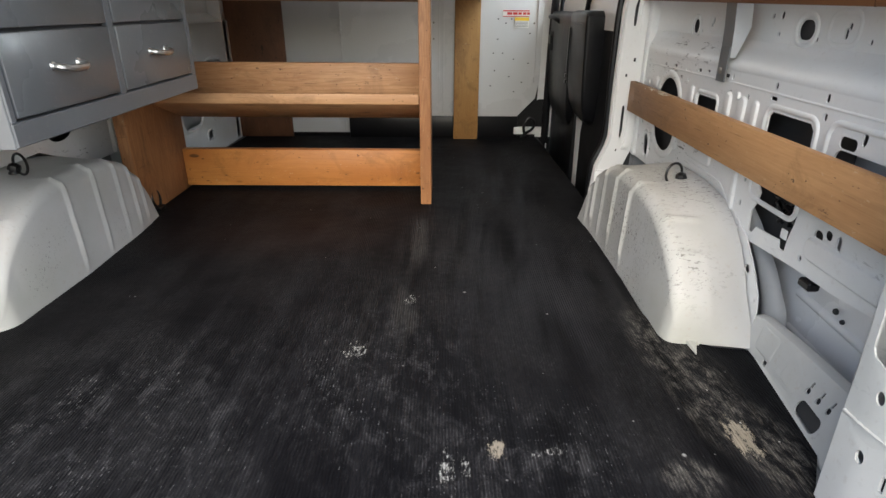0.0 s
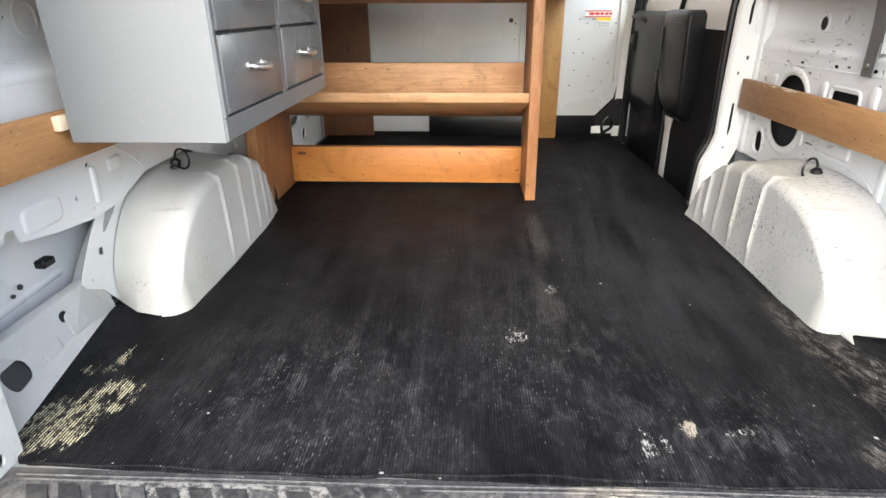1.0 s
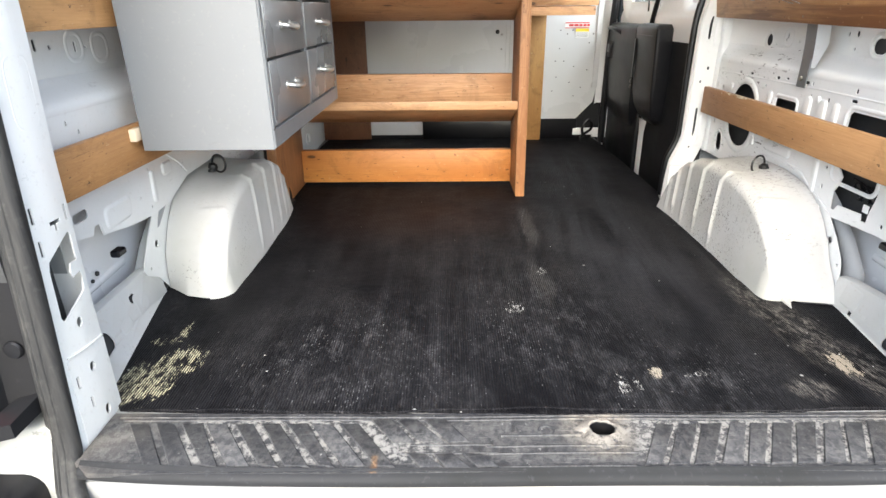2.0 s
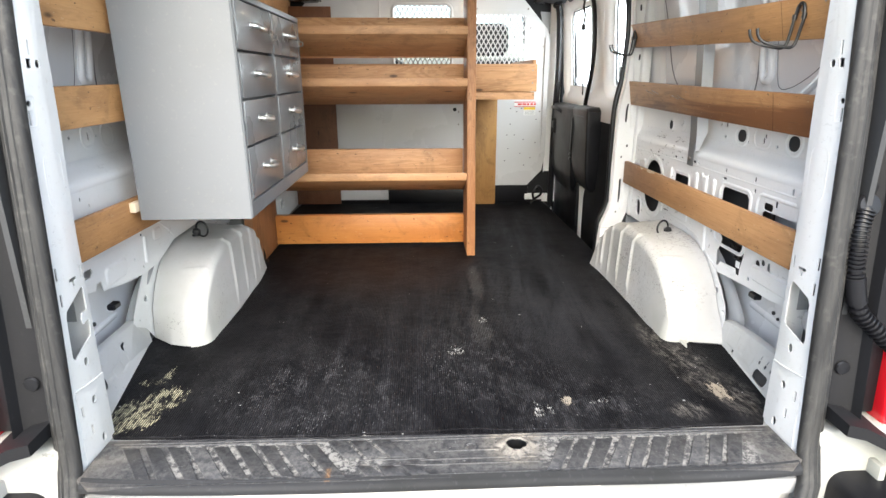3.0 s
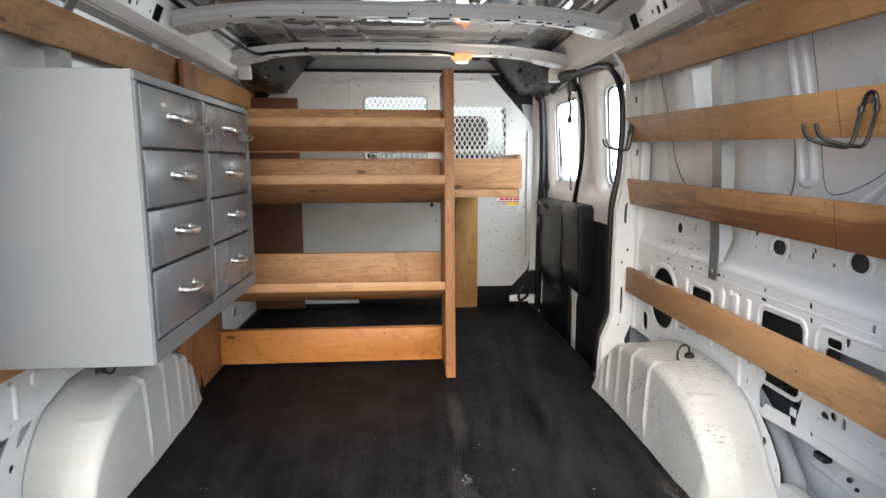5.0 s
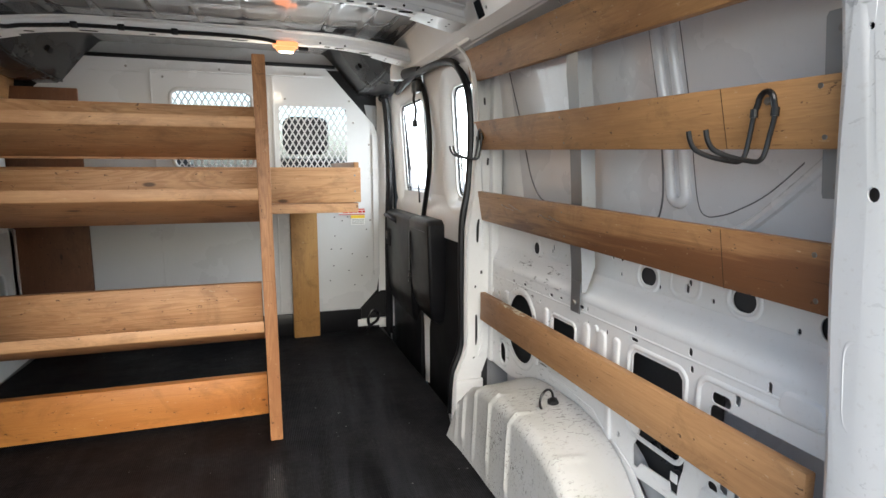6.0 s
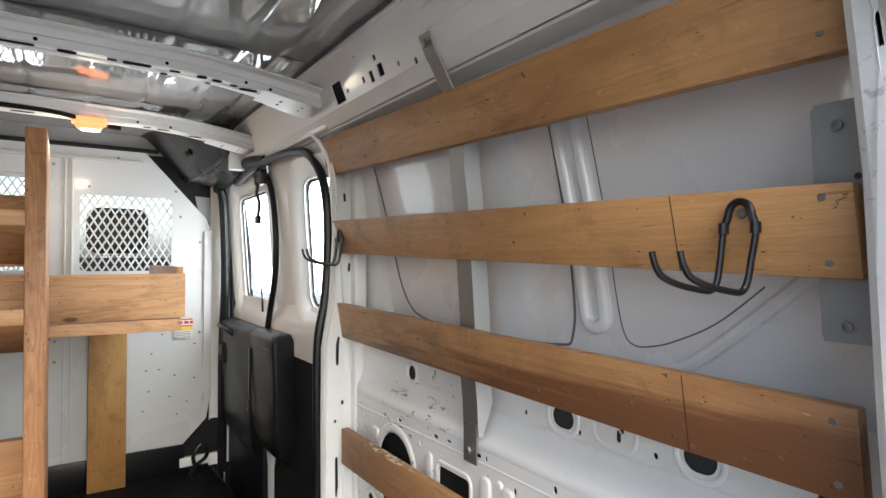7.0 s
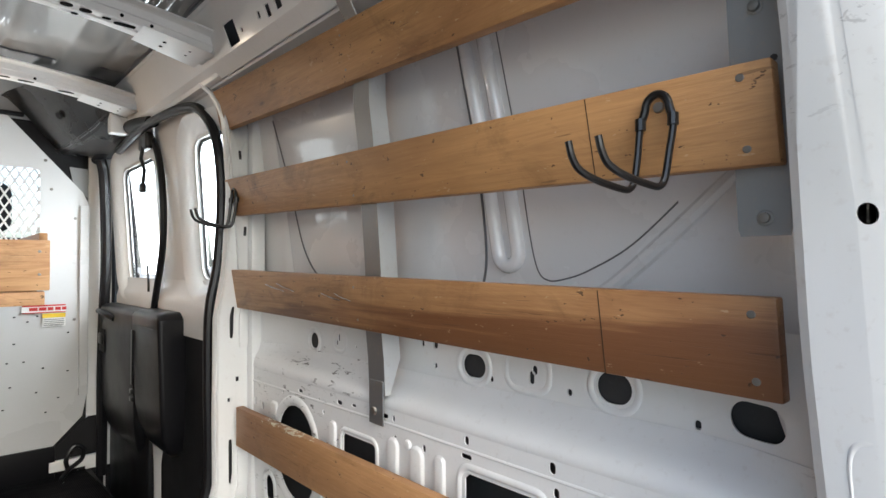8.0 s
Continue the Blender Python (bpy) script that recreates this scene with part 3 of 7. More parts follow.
def tube(points, radius, bm=None, n=10, closed=False):
    """A round bar along a line of points."""
    bm = bm or bmesh.new()
    pts = [Vector(p) for p in points]
    loops, side = [], None
    for i, p in enumerate(pts):
        a = pts[i - 1] if (i or closed) else pts[i]
        b = pts[(i + 1) % len(pts)] if (i < len(pts) - 1 or closed) else pts[i]
        d = (b - a).normalized()
        side = (side - d * side.dot(d)).normalized() if side is not None else d.orthogonal().normalized()
        up = d.cross(side)
        rad = radius(i / max(1, len(pts) - 1)) if callable(radius) else radius
        loops.append([p + rad * (math.cos(t) * side + math.sin(t) * up) for t in [2 * math.pi * k / n for k in range(n)]])
    if closed:
        loops.append(loops[0])
    strip_loops(loops, bm, True, not closed)
    bmesh.ops.remove_doubles(bm, verts=bm.verts, dist=1e-6)
    return bm


def smooth_line(points, steps=8):
    """A Catmull-Rom line through the points."""
    p = [Vector(q) for q in points]
    p = [2 * p[0] - p[1]] + p + [2 * p[-1] - p[-2]]
    out = []
    for i in range(1, len(p) - 2):
        for s in range(steps):
            t = s / steps
            out.append(0.5 * ((2 * p[i]) + (p[i + 1] - p[i - 1]) * t + (2 * p[i - 1] - 5 * p[i] + 4 * p[i + 1] - p[i + 2]) * t * t + (3 * p[i] - p[i - 1] - 3 * p[i + 1] + p[i + 2]) * t ** 3))
    out.append(p[-2])
    return out


def disc(center, normal, radius, depth, bm=None, n=14, inner=0.0):
    bm = bm or bmesh.new()
    q = Vector(normal).normalized()
    m = Matrix.Translation(Vector(center)) @ q.to_track_quat("Z", "Y").to_matrix().to_4x4()
    rows = [(radius * 0.98, 0.0), (radius, depth * 0.3), (radius * 0.86, depth * 0.9), (radius * 0.45, depth)]
    loops = [[m @ Vector((r * math.cos(2 * math.pi * k / n), r * math.sin(2 * math.pi * k / n), h)) for k in range(n)] for r, h in rows]
    strip_loops(loops, bm, True, True)
    return bm


def interp(x, xs, ys):
    return float(np.interp(x, xs, ys))


# ---- the setting: ground, floor, sill ----
bm = bmesh.new()
bmesh.ops.create_grid(bm, x_segments=24, y_segments=24, size=400)
for v in bm.verts:
    v.co.z = -0.72
setting("ground", bm, ASPHALT, "pale grey concrete under and behind the van", "ground")

mat_outline = [(-0.795, 0.012), (-0.848, 0.08), (-0.880, 0.18), (-0.905, 0.31), (-0.935, 0.46), (-0.946, 0.566), (-0.90, 0.532), (-0.86, 0.500), (-0.815, 0.486), (-0.770, 0.494), (-0.745, 0.530), (-0.735, 0.62), (-0.730, 0.80), (-0.745, 1.18),
               (-0.78, 1.26), (-0.86, 1.34), (-0.88, 2.2), (-0.86, 2.60), (0.76, 2.60), (0.775, 2.36), (0.785, 1.60), (0.785, 1.46), (0.74, 1.27), (0.722, 1.22), (0.728, 0.82),
               (0.722, 0.60), (0.730, 0.535), (0.760, 0.492), (0.785, 0.470), (0.779, 0.412), (0.797, 0.462), (0.832, 0.440), (0.905, 0.428), (0.902, 0.366), (0.880, 0.226), (0.862, 0.12), (0.79, 0.01), (0.4, 0.004), (0.1, -0.004), (-0.2, 0.006), (-0.5, 0.0)]
bm = sheet(mat_outline, [], lambda u, v, w: (u, v, w), 0.006)
tagged(part("floor_mat", bm, MAT_RUBBER, None, "", False), "black ribbed rubber floor mat, worn and dusty, over the load floor", "floor mat")

hem = thing("mat_hem", "frayed rubber hem along the rear edge of the mat", "mat edge")
line = [(x, 0.004 + 0.005 * math.sin(x * 9 + 1) + 0.002 * math.sin(x * 31), 0.0005 + 0.0025 * max(0.0, math.sin(x * 6 + 2))) for x in np.linspace(-0.775, 0.765, 90)]
part("hem", tube(line, lambda q: 0.0028 + 0.0008 * math.sin(q * 160), None, 6), MAT_RUBBER, hem)

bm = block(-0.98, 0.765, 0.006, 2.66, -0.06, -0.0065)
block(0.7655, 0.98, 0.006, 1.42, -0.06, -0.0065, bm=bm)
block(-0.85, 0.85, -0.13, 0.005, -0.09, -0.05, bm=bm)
setting("floor", bm, CAVITY, "grey steel load floor under the mat", "floor", False)

# step well at the side doors
bm = block(0.76, 1.0, 1.42, 2.66, -0.24, -0.22, 0.004)
block(0.767, 0.785, 1.42, 2.66, -0.22, -0.0075, bm=bm)
setting("step", bm, PLASTIC, "black plastic entry step below the side doors", "step")

# sill plate with its tread of slanted bars
sill = thing("sill_plate", "dusty black plastic sill plate with slanted tread bars", "sill plate")
drain = rounded(0.163, -0.052, 0.022, 0.019, 0.018)
outline = [(-0.80, 0.004), (-0.5, 0.002), (0.0, 0.0), (0.5, 0.0), (0.80, 0.004), (0.80, -0.125), (0.765, -0.150), (-0.765, -0.155), (-0.80, -0.130)]
part("plate", sheet(outline, [drain], lambda u, v, w: (u, v, w - 0.004), 0.010), SILLMAT, sill, "", False)
bm = bmesh.new()
loops = []
for k in range(11):
    a = min(1.0, k / 8) * math.pi / 2
    bulge = 0.0035 if k == 0 else (0.002 if k == 1 else 0.0)
    loops.append([(x, -0.146 - 0.020 * math.sin(a) + 0.02 * (abs(x) / 0.8) ** 6, -0.004 + bulge - 0.013 * (1 - math.cos(a)) - (0.004 * (k - 8) if k > 8 else 0) + 0.0015 * math.sin(x * 7)) for x in np.linspace(-0.79, 0.79, 60)])
strip_loops(loops, bm, False)
part("front_edge", bm, EDGEMAT, sill)


def tread_pad(wide, long, slope, seed):
    """A slanted pad with level ends, slightly worn out of true."""
    rnd = random.Random(seed)
    bm = bmesh.new()
    loops = []
    for inset, z in ((0.0, -0.001), (0.0005, 0.0024), (0.0020, 0.0034)):
        loops.append([(sx * (wide / 2 - inset) + slope * sy * (long / 2 - inset), sy * (long / 2 - inset), z) for sx, sy in ((-1, -1), (1, -1), (1, 1), (-1, 1))])
    for k in range(4):
        jx, jy = rnd.uniform(-0.0045, 0.0045), rnd.uniform(-0.003, 0.003)
        for loop in loops:
            loop[k] = (loop[k][0] + jx, loop[k][1] + jy, loop[k][2])
    strip_loops(loops, bm, True, True)
    return finish("tread_bar", bm, PADMAT)


full = [tread_pad(0.039, 0.112, -0.72, n) for n in range(4)]
upper = [tread_pad(0.040, 0.062, -0.80, n + 10) for n in range(2)]
lower = [tread_pad(0.040, 0.034, -0.80, n + 20) for n in range(2)]
right = [tread_pad(0.036, 0.104, 0.55, n + 30) for n in range(4)]
spots = [(-0.695 + 0.0515 * i, -0.086, full[i % 4]) for i in range(9)]
spots += [(-0.238 + 0.052 * i, -0.050, upper[i % 2]) for i in range(3)] + [(-0.176 + 0.050 * i, -0.1285, lower[i % 2]) for i in range(3)]
spots += [(0.262 + 0.0455 * i, -0.086 + 0.0006 * i, right[i % 4]) for i in range(10)]
for x, y, mesh in spots:
    ob = new("tread_bar", mesh)
    ob.parent, ob.location = sill, (x, y, -0.004)
for x0, x1, y in ((-0.78, 0.78, -0.010), (-0.77, 0.77, -0.019), (-0.06, 0.205, -0.092), (-0.06, 0.215, -0.110), (-0.03, 0.12, -0.064), (-0.04, 0.20, -0.142), (-0.20, -0.05, -0.0865), (-0.215, -0.04, -0.1075)):
    bm = tube([(x, y + 0.0012 * math.sin(x * 11), -0.0035 + 0.001 * math.sin(x * 5)) for x in np.linspace(x0, x1, 30)], 0.0024, None, 6)
    part("ridge", bm, PADMAT, sill)
bm = bmesh.new()
loops = [[(0.057 + r * math.cos(a), -0.050 + r * 0.8 * math.sin(a), z) for a in np.linspace(0, 2 * math.pi, 20, endpoint=False)] for r, z in ((0.0175, -0.005), (0.0165, -0.001), (0.0135, -0.001), (0.0120, -0.0045), (0.005, -0.0035))]
strip_loops(loops, bm, True, True)
part("moulded_boss", bm, PADMAT, sill)
bm = bmesh.new()
loops = []
for r, z in ((0.050, -0.005), (0.043, -0.002), (0.034, 0.004), (0.027, 0.006), (0.0235, 0.003)):
    ring = []
    for a in np.linspace(0, 2 * math.pi, 36, endpoint=False):
        rag = 1 + (0.16 * math.sin(3 * a + 0.7) + 0.10 * math.sin(7 * a)) * (1 if r > 0.03 else 0.25)
        ring.append((0.163 + r * rag * math.cos(a), -0.052 + 0.82 * r * rag * math.sin(a), z + 0.0008 * math.sin(9 * a + r * 400)))
    loops.append(ring)
strip_loops(loops, bm)
part("latch_well", bm, SILLMAT, sill, "dirt-caked rim of the latch well")
# throat and floor coloured black, painting the shade down the well
bm = bmesh.new()
strip_loops([[(0.163 + r * math.cos(a), -0.052 + 0.82 * r * math.sin(a), z) for a in np.linspace(0, 2 * math.pi, 36, endpoint=False)] for r, z in ((0.0245, 0.002), (0.0215, -0.004), (0.021, -0.037))], bm)
part("well_throat", bm, BLACK_STEEL, sill, "throat of the latch well, its inner shade coloured black")
part("latch_floor", block(0.12, 0.205, -0.09, -0.014, -0.045, -0.035, 0.003), BLACK_STEEL, sill)
part("latch_bar", tube([(0.146, -0.052, -0.018), (0.180, -0.052, -0.018)], 0.005), STEEL, sill, "worn steel latch bar")

# rear cross member below the sill
bm = bmesh.new()
notch = rounded(-0.126, -0.112, 0.078, 0.028, 0.006)
face_line = rounded(0, -0.088, 0.80, 0.068, 0.05)
bm = sheet(face_line, [notch], lambda u, v, w: (u, -0.140 - w + 0.03 * (abs(u) / 0.8) ** 6, v), 0.004)
setting("rear_cross_member", bm, STAINED, "white painted steel panel below the rear sill", "panel")
setting("striker_recess", block(-0.21, -0.04, -0.128, -0.118, -0.145, -0.08, 0.003), RECESS, "grey recess for the door striker", "recess")

# rear bumper with its step pad
bump = thing("rear_bumper", "black plastic rear bumper with a step pad", "bumper")
bm = block(-1.02, 1.02, -0.30, -0.115, -0.42, -0.205, 0.03, 4)
part("bumper_body", bm, PLASTIC, bump)
part("step_pad", block(-0.7, 0.7, -0.29, -0.14, -0.206, -0.198, 0.003), RUBBER, bump)
for s in (-1, 1):
    part("bumper_corner", block(s * 0.985 - 0.105, s * 0.985 + 0.105, -0.285, 0.10, -0.36, -0.045, 0.035, 4), PLASTIC, bump)

# ---- side walls ----
SKIN_Z, SKIN_X = (-0.1, 0.3, 0.58, 0.7, 1.0, 1.2, 1.32, 1.42), (0.99, 1.0, 0.99, 0.980, 0.962, 0.935, 0.895, 0.83)


PIL_Z = (-0.02, 0.244, 0.5, 0.74, 1.0, 1.2, 1.34, 1.44)
PIL_X = (0.806, 0.812, 0.816, 0.816, 0.814, 0.800, 0.77, 0.70)
PIL_R = (-0.080, -0.058, -0.040, -0.024, 0.010, 0.046, 0.066, 0.085)
PIL_F = (0.036, 0.048, 0.062, 0.081, 0.090, 0.102, 0.112, 0.125)


def skin_x(z):
    return interp(z, SKIN_Z, SKIN_X)


def trail_x(z):
    """Roof rail: the closed box section above the boards."""
    return interp(z, (1.28, 1.312, 1.43), (0.840, 0.806, 0.757))


def outer_wall(name, s, y0, y1, label):
    bm = bmesh.new()
    zs = np.linspace(-0.12, 1.43, 32)
    rows = []
    for off in (0.0, 0.03):
        rows.append([[bm.verts.new((s * (skin_x(z) + off), y, z)) for z in zs] for y in np.linspace(y0, y1, 12)])
    for grid in rows:
        for a, b in zip(grid, grid[1:]):
            for i in range(len(zs) - 1):
                bm.faces.new((a[i], a[i + 1], b[i + 1], b[i]))
    setting(name, bm, SKIN, label)


outer_wall("wall_east", 1, 0.06, 1.42, "light grey painted outer skin of the van side")
outer_wall("wall_west", -1, 0.06, 2.70, "light grey painted outer skin of the van side")


def pressed(parent, place, material, cu, cv, hw, hh, r, height, soft=0.35):
    """A smooth raised field pressed into a panel."""
    bm = bmesh.new()
    loops = []
    for k in range(8):
        q = k / 7
        inset = soft * min(hw, hh) * q
        loops.append([place(u, v, -0.0006 + height * (0.5 - 0.5 * math.cos(math.pi * q))) for u, v in rounded(cu, cv, hw - inset, hh - inset, max(r - inset, 0.002))])
    strip_loops(loops, bm, True, False)
    bm.faces.new([v for v in list(bm.verts)[-len(loops[-1]):]])
    part("pressed_bead", bm, material, parent, "", True, 60)


def ridge_line(parent, place, material, points, radius):
    part("pressed_crease", tube([place(u, v, -radius * 0.45) for u, v in points], radius, None, 8), material, parent)


def near_end(u, y_end):
    """How far the recess has run out towards its two ends."""
    return min(1.0, max(0.0, 1 - (u - 0.085) / 0.15) + max(0.0, 1 - (y_end - u) / 0.14)) ** 1.5


def ledge_and_band(name, s, y_end, ovals, dots, rings, fields):
    """The ledge above the lower panel and the set-back band over it."""
    prof = [(0.912, 0.548), (0.910, 0.556), (0.914, 0.566), (0.922, 0.575), (0.946, 0.590), (0.958, 0.600), (0.963, 0.612)]
    bm = bmesh.new()
    ys = list(np.linspace(0.085, 0.26, 9)) + [0.4, 0.7, 1.0, 1.15] + list(np.linspace(1.2, y_end, 6))
    strip_loops([[(s * (x - (x - 0.912) * near_end(y, y_end)), y, z) for y in ys] for x, z in prof], bm, False)
    setting(name + "_ledge", bm, PANELPAINT, "white pressed steel ledge along the van side", "ledge", True, 60)

    def band(u, v, w):
        return (s * (0.964 - 0.050 * near_end(u, y_end) - w), u, v)

    line = [(0.085 + (y_end - 0.085) * k / 40, 0.612) for k in range(41)] + [(y_end - (y_end - 0.085) * k / 40, 0.74) for k in range(41)]
    bm = sheet(line, [rounded(a, b, c, d, min(c, d)) for a, b, c, d in ovals] + [rounded(a, b, c, d, min(c, d)) for a, b, c, d in dots], band, 0.003)
    strip = setting(name + "_band", bm, WHITE_PAINT, "white pressed steel band with oval openings", "panel")
    for a, b, c, d, wide in rings:
        bm = bmesh.new()
        rim(a, b, c, d, min(c, d), wide * 0.75, 0.0028, band, bm)
        part("pressed_rim", bm, WHITE_PAINT, strip, "", True, 60)
    for cu, cv, hw, hh in fields:
        bm = bmesh.new()
        rim(cu, cv, hw * 0.8, hh * 0.8, min(hw, hh) * 0.6, min(hw, hh) * 0.35, 0.0016, band, bm)
        part("pressed_rim", bm, WHITE_PAINT, strip, "", True, 60)
    # added dark sheet: the shade seen through the ovals
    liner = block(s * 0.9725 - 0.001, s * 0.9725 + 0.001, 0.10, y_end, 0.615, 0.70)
    setting(name + "_band_backing", liner, CAVITY_SHADE, "dark sheet added behind the oval openings as their shade", "panel", False)
    return strip, band


def outer_skin_ribs(name, s, y_end):
    """Ribs, sealer lines and webs on the outer skin."""
    bm = bmesh.new()
    out = -0.014 if s > 0 else -0.062

    def rib_y(z):
        return 0.545 + out + 0.12 * (z - 0.82)

    half = 0.021
    path = [(rib_y(z) + half, z) for z in np.linspace(1.27, 0.84, 12)] + [(rib_y(0.828) + half * math.cos(a), 0.830 - half * math.sin(a)) for a in np.linspace(0.2, math.pi - 0.2, 9)] + [(rib_y(z) - half, z) for z in np.linspace(0.84, 1.27, 12)]
    tube([(s * (skin_x(z) - 0.001), y, z) for y, z in path], 0.0125, bm, 12)
    tube(smooth_line([(s * (skin_x(z) + 0.003), y + out, z) for y, z in ((0.45, 0.745), (0.396, 0.764), (0.345, 0.796), (0.256, 0.868), (0.205, 0.912), (0.12, 0.985))]), 0.012, bm, 10)
    setting(name + "_skin_rib", bm, SKIN, "light grey pressed double rib in the outer skin", "rib")
    bm = bmesh.new()
    blank_a = [(1.325, 1.25), (1.312, 1.20), (1.274, 1.07), (1.232, 0.923), (1.203, 0.85), (1.160, 0.798), (1.11, 0.778), (1.0, 0.765), (0.8, 0.765), (0.64, 0.768), (0.602, 0.79), (0.598, 0.9), (0.632, 1.22)]
    blank_b = [(0.548, 1.24), (0.520, 1.0), (0.505, 0.87), (0.492, 0.805), (0.472, 0.787), (0.440, 0.790), (0.40, 0.803), (0.332, 0.838), (0.241, 0.912), (0.14, 0.99)]
    for line, wide in ((blank_a, 0.0027), (blank_b, 0.0015)):
        tube([(s * (skin_x(p.y) + 0.0005), p.x + out, p.y) for p in smooth_line([(a, b, 0) for a, b in line])], wide, bm, 6)
    setting(name + "_seam", bm, GROOVE, "dark sealer line round a blank window panel", "seam")
    # pressed skin field between the sealer line and the door pillar
    bm = bmesh.new()
    rows = []
    for y, d in ((1.29, 0.0), (1.305, 0.010), (1.32, 0.014), (y_end, 0.016)):
        rows.append([(s * (skin_x(z) - d), y - 0.25 * max(0.0, 1.07 - z) * (1 if y < 1.33 else 0) * 0.6, z) for z in np.linspace(0.70, 1.26, 14)])
    strip_loops(rows, bm, False)
    block(s * 0.925 - 0.02, s * 0.925 + 0.02, 1.345, y_end, 0.2, 1.24, 0.01, bm=bm)
    setting(name + "_pillar_web", bm, WHITE_PAINT, "white pressed pillar web beside the side door", "panel")
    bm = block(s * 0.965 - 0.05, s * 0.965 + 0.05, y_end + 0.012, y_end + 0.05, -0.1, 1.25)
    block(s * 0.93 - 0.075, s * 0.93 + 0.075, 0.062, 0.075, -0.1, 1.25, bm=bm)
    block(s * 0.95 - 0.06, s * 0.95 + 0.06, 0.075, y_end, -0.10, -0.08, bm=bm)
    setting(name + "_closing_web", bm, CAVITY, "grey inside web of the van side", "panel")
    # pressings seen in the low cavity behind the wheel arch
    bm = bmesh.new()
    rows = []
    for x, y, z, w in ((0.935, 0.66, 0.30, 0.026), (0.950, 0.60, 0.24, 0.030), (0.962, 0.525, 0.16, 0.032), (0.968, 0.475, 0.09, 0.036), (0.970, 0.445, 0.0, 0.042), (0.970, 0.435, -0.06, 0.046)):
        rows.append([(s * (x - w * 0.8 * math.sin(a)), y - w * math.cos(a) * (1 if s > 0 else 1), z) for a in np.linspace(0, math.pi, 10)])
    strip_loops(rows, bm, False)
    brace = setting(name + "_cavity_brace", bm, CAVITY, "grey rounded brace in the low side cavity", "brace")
    part("cavity_crease", tube([(s * 1.0045, y, 0.115 + 0.05 * (y - 0.2)) for y in np.linspace(0.08, 0.46, 12)], 0.014, None, 16), SKIN, brace)
    part("cavity_crease", tube([(s * 1.003, y, 0.035 + 0.04 * (y - 0.2)) for y in np.linspace(0.08, 0.46, 12)], 0.012, None, 16), SKIN, brace)
    # clip holes are dark discs, their shade put into the colour
    for y, z, hy, hz in ((0.335, 0.150, 0.0065, 0.009), (0.312, 0.140, 0.005, 0.008), (0.19, 0.125, 0.0065, 0.012)):
        part("clip_hole", disc((s * 0.9905, y, z), (-s, 0, 0), hy, 0.005, None, 14), CAVITY_SHADE, brace, "clip hole drawn as a dark shade disc")
    setting(name + "_cavity_clip", block(s * 0.935 - 0.012, s * 0.935 + 0.012, 0.335, 0.372, 0.190, 0.208, 0.004, 1), PLASTIC, "black plastic clip in the side cavity", "clip")


def corner_web(name, s):
    """Curved sheet that carries the outer skin round into the rear pillar."""
    bm = bmesh.new()
    rows = []
    for q in np.linspace(0, 1, 14):
        row = []
        for z in np.linspace(0.62, 1.28, 16):
            far, near = skin_x(z) - 0.001, interp(z, PIL_Z, PIL_X) + 0.001
            a = q * math.pi / 2
            front, back = interp(z, PIL_Z, PIL_F) + 0.001, interp(z, PIL_Z, PIL_F) + 0.17
            row.append((s * (near + (far - near) * math.sin(a) ** 0.8), front + (back - front) * (1 - math.cos(a)) ** 1.5, z))
        rows.append(row)
    strip_loops(rows, bm, False)
    setting(name + "_corner_web", bm, SKIN, "light grey curved sheet between skin and rear pillar", "panel", True, 60)


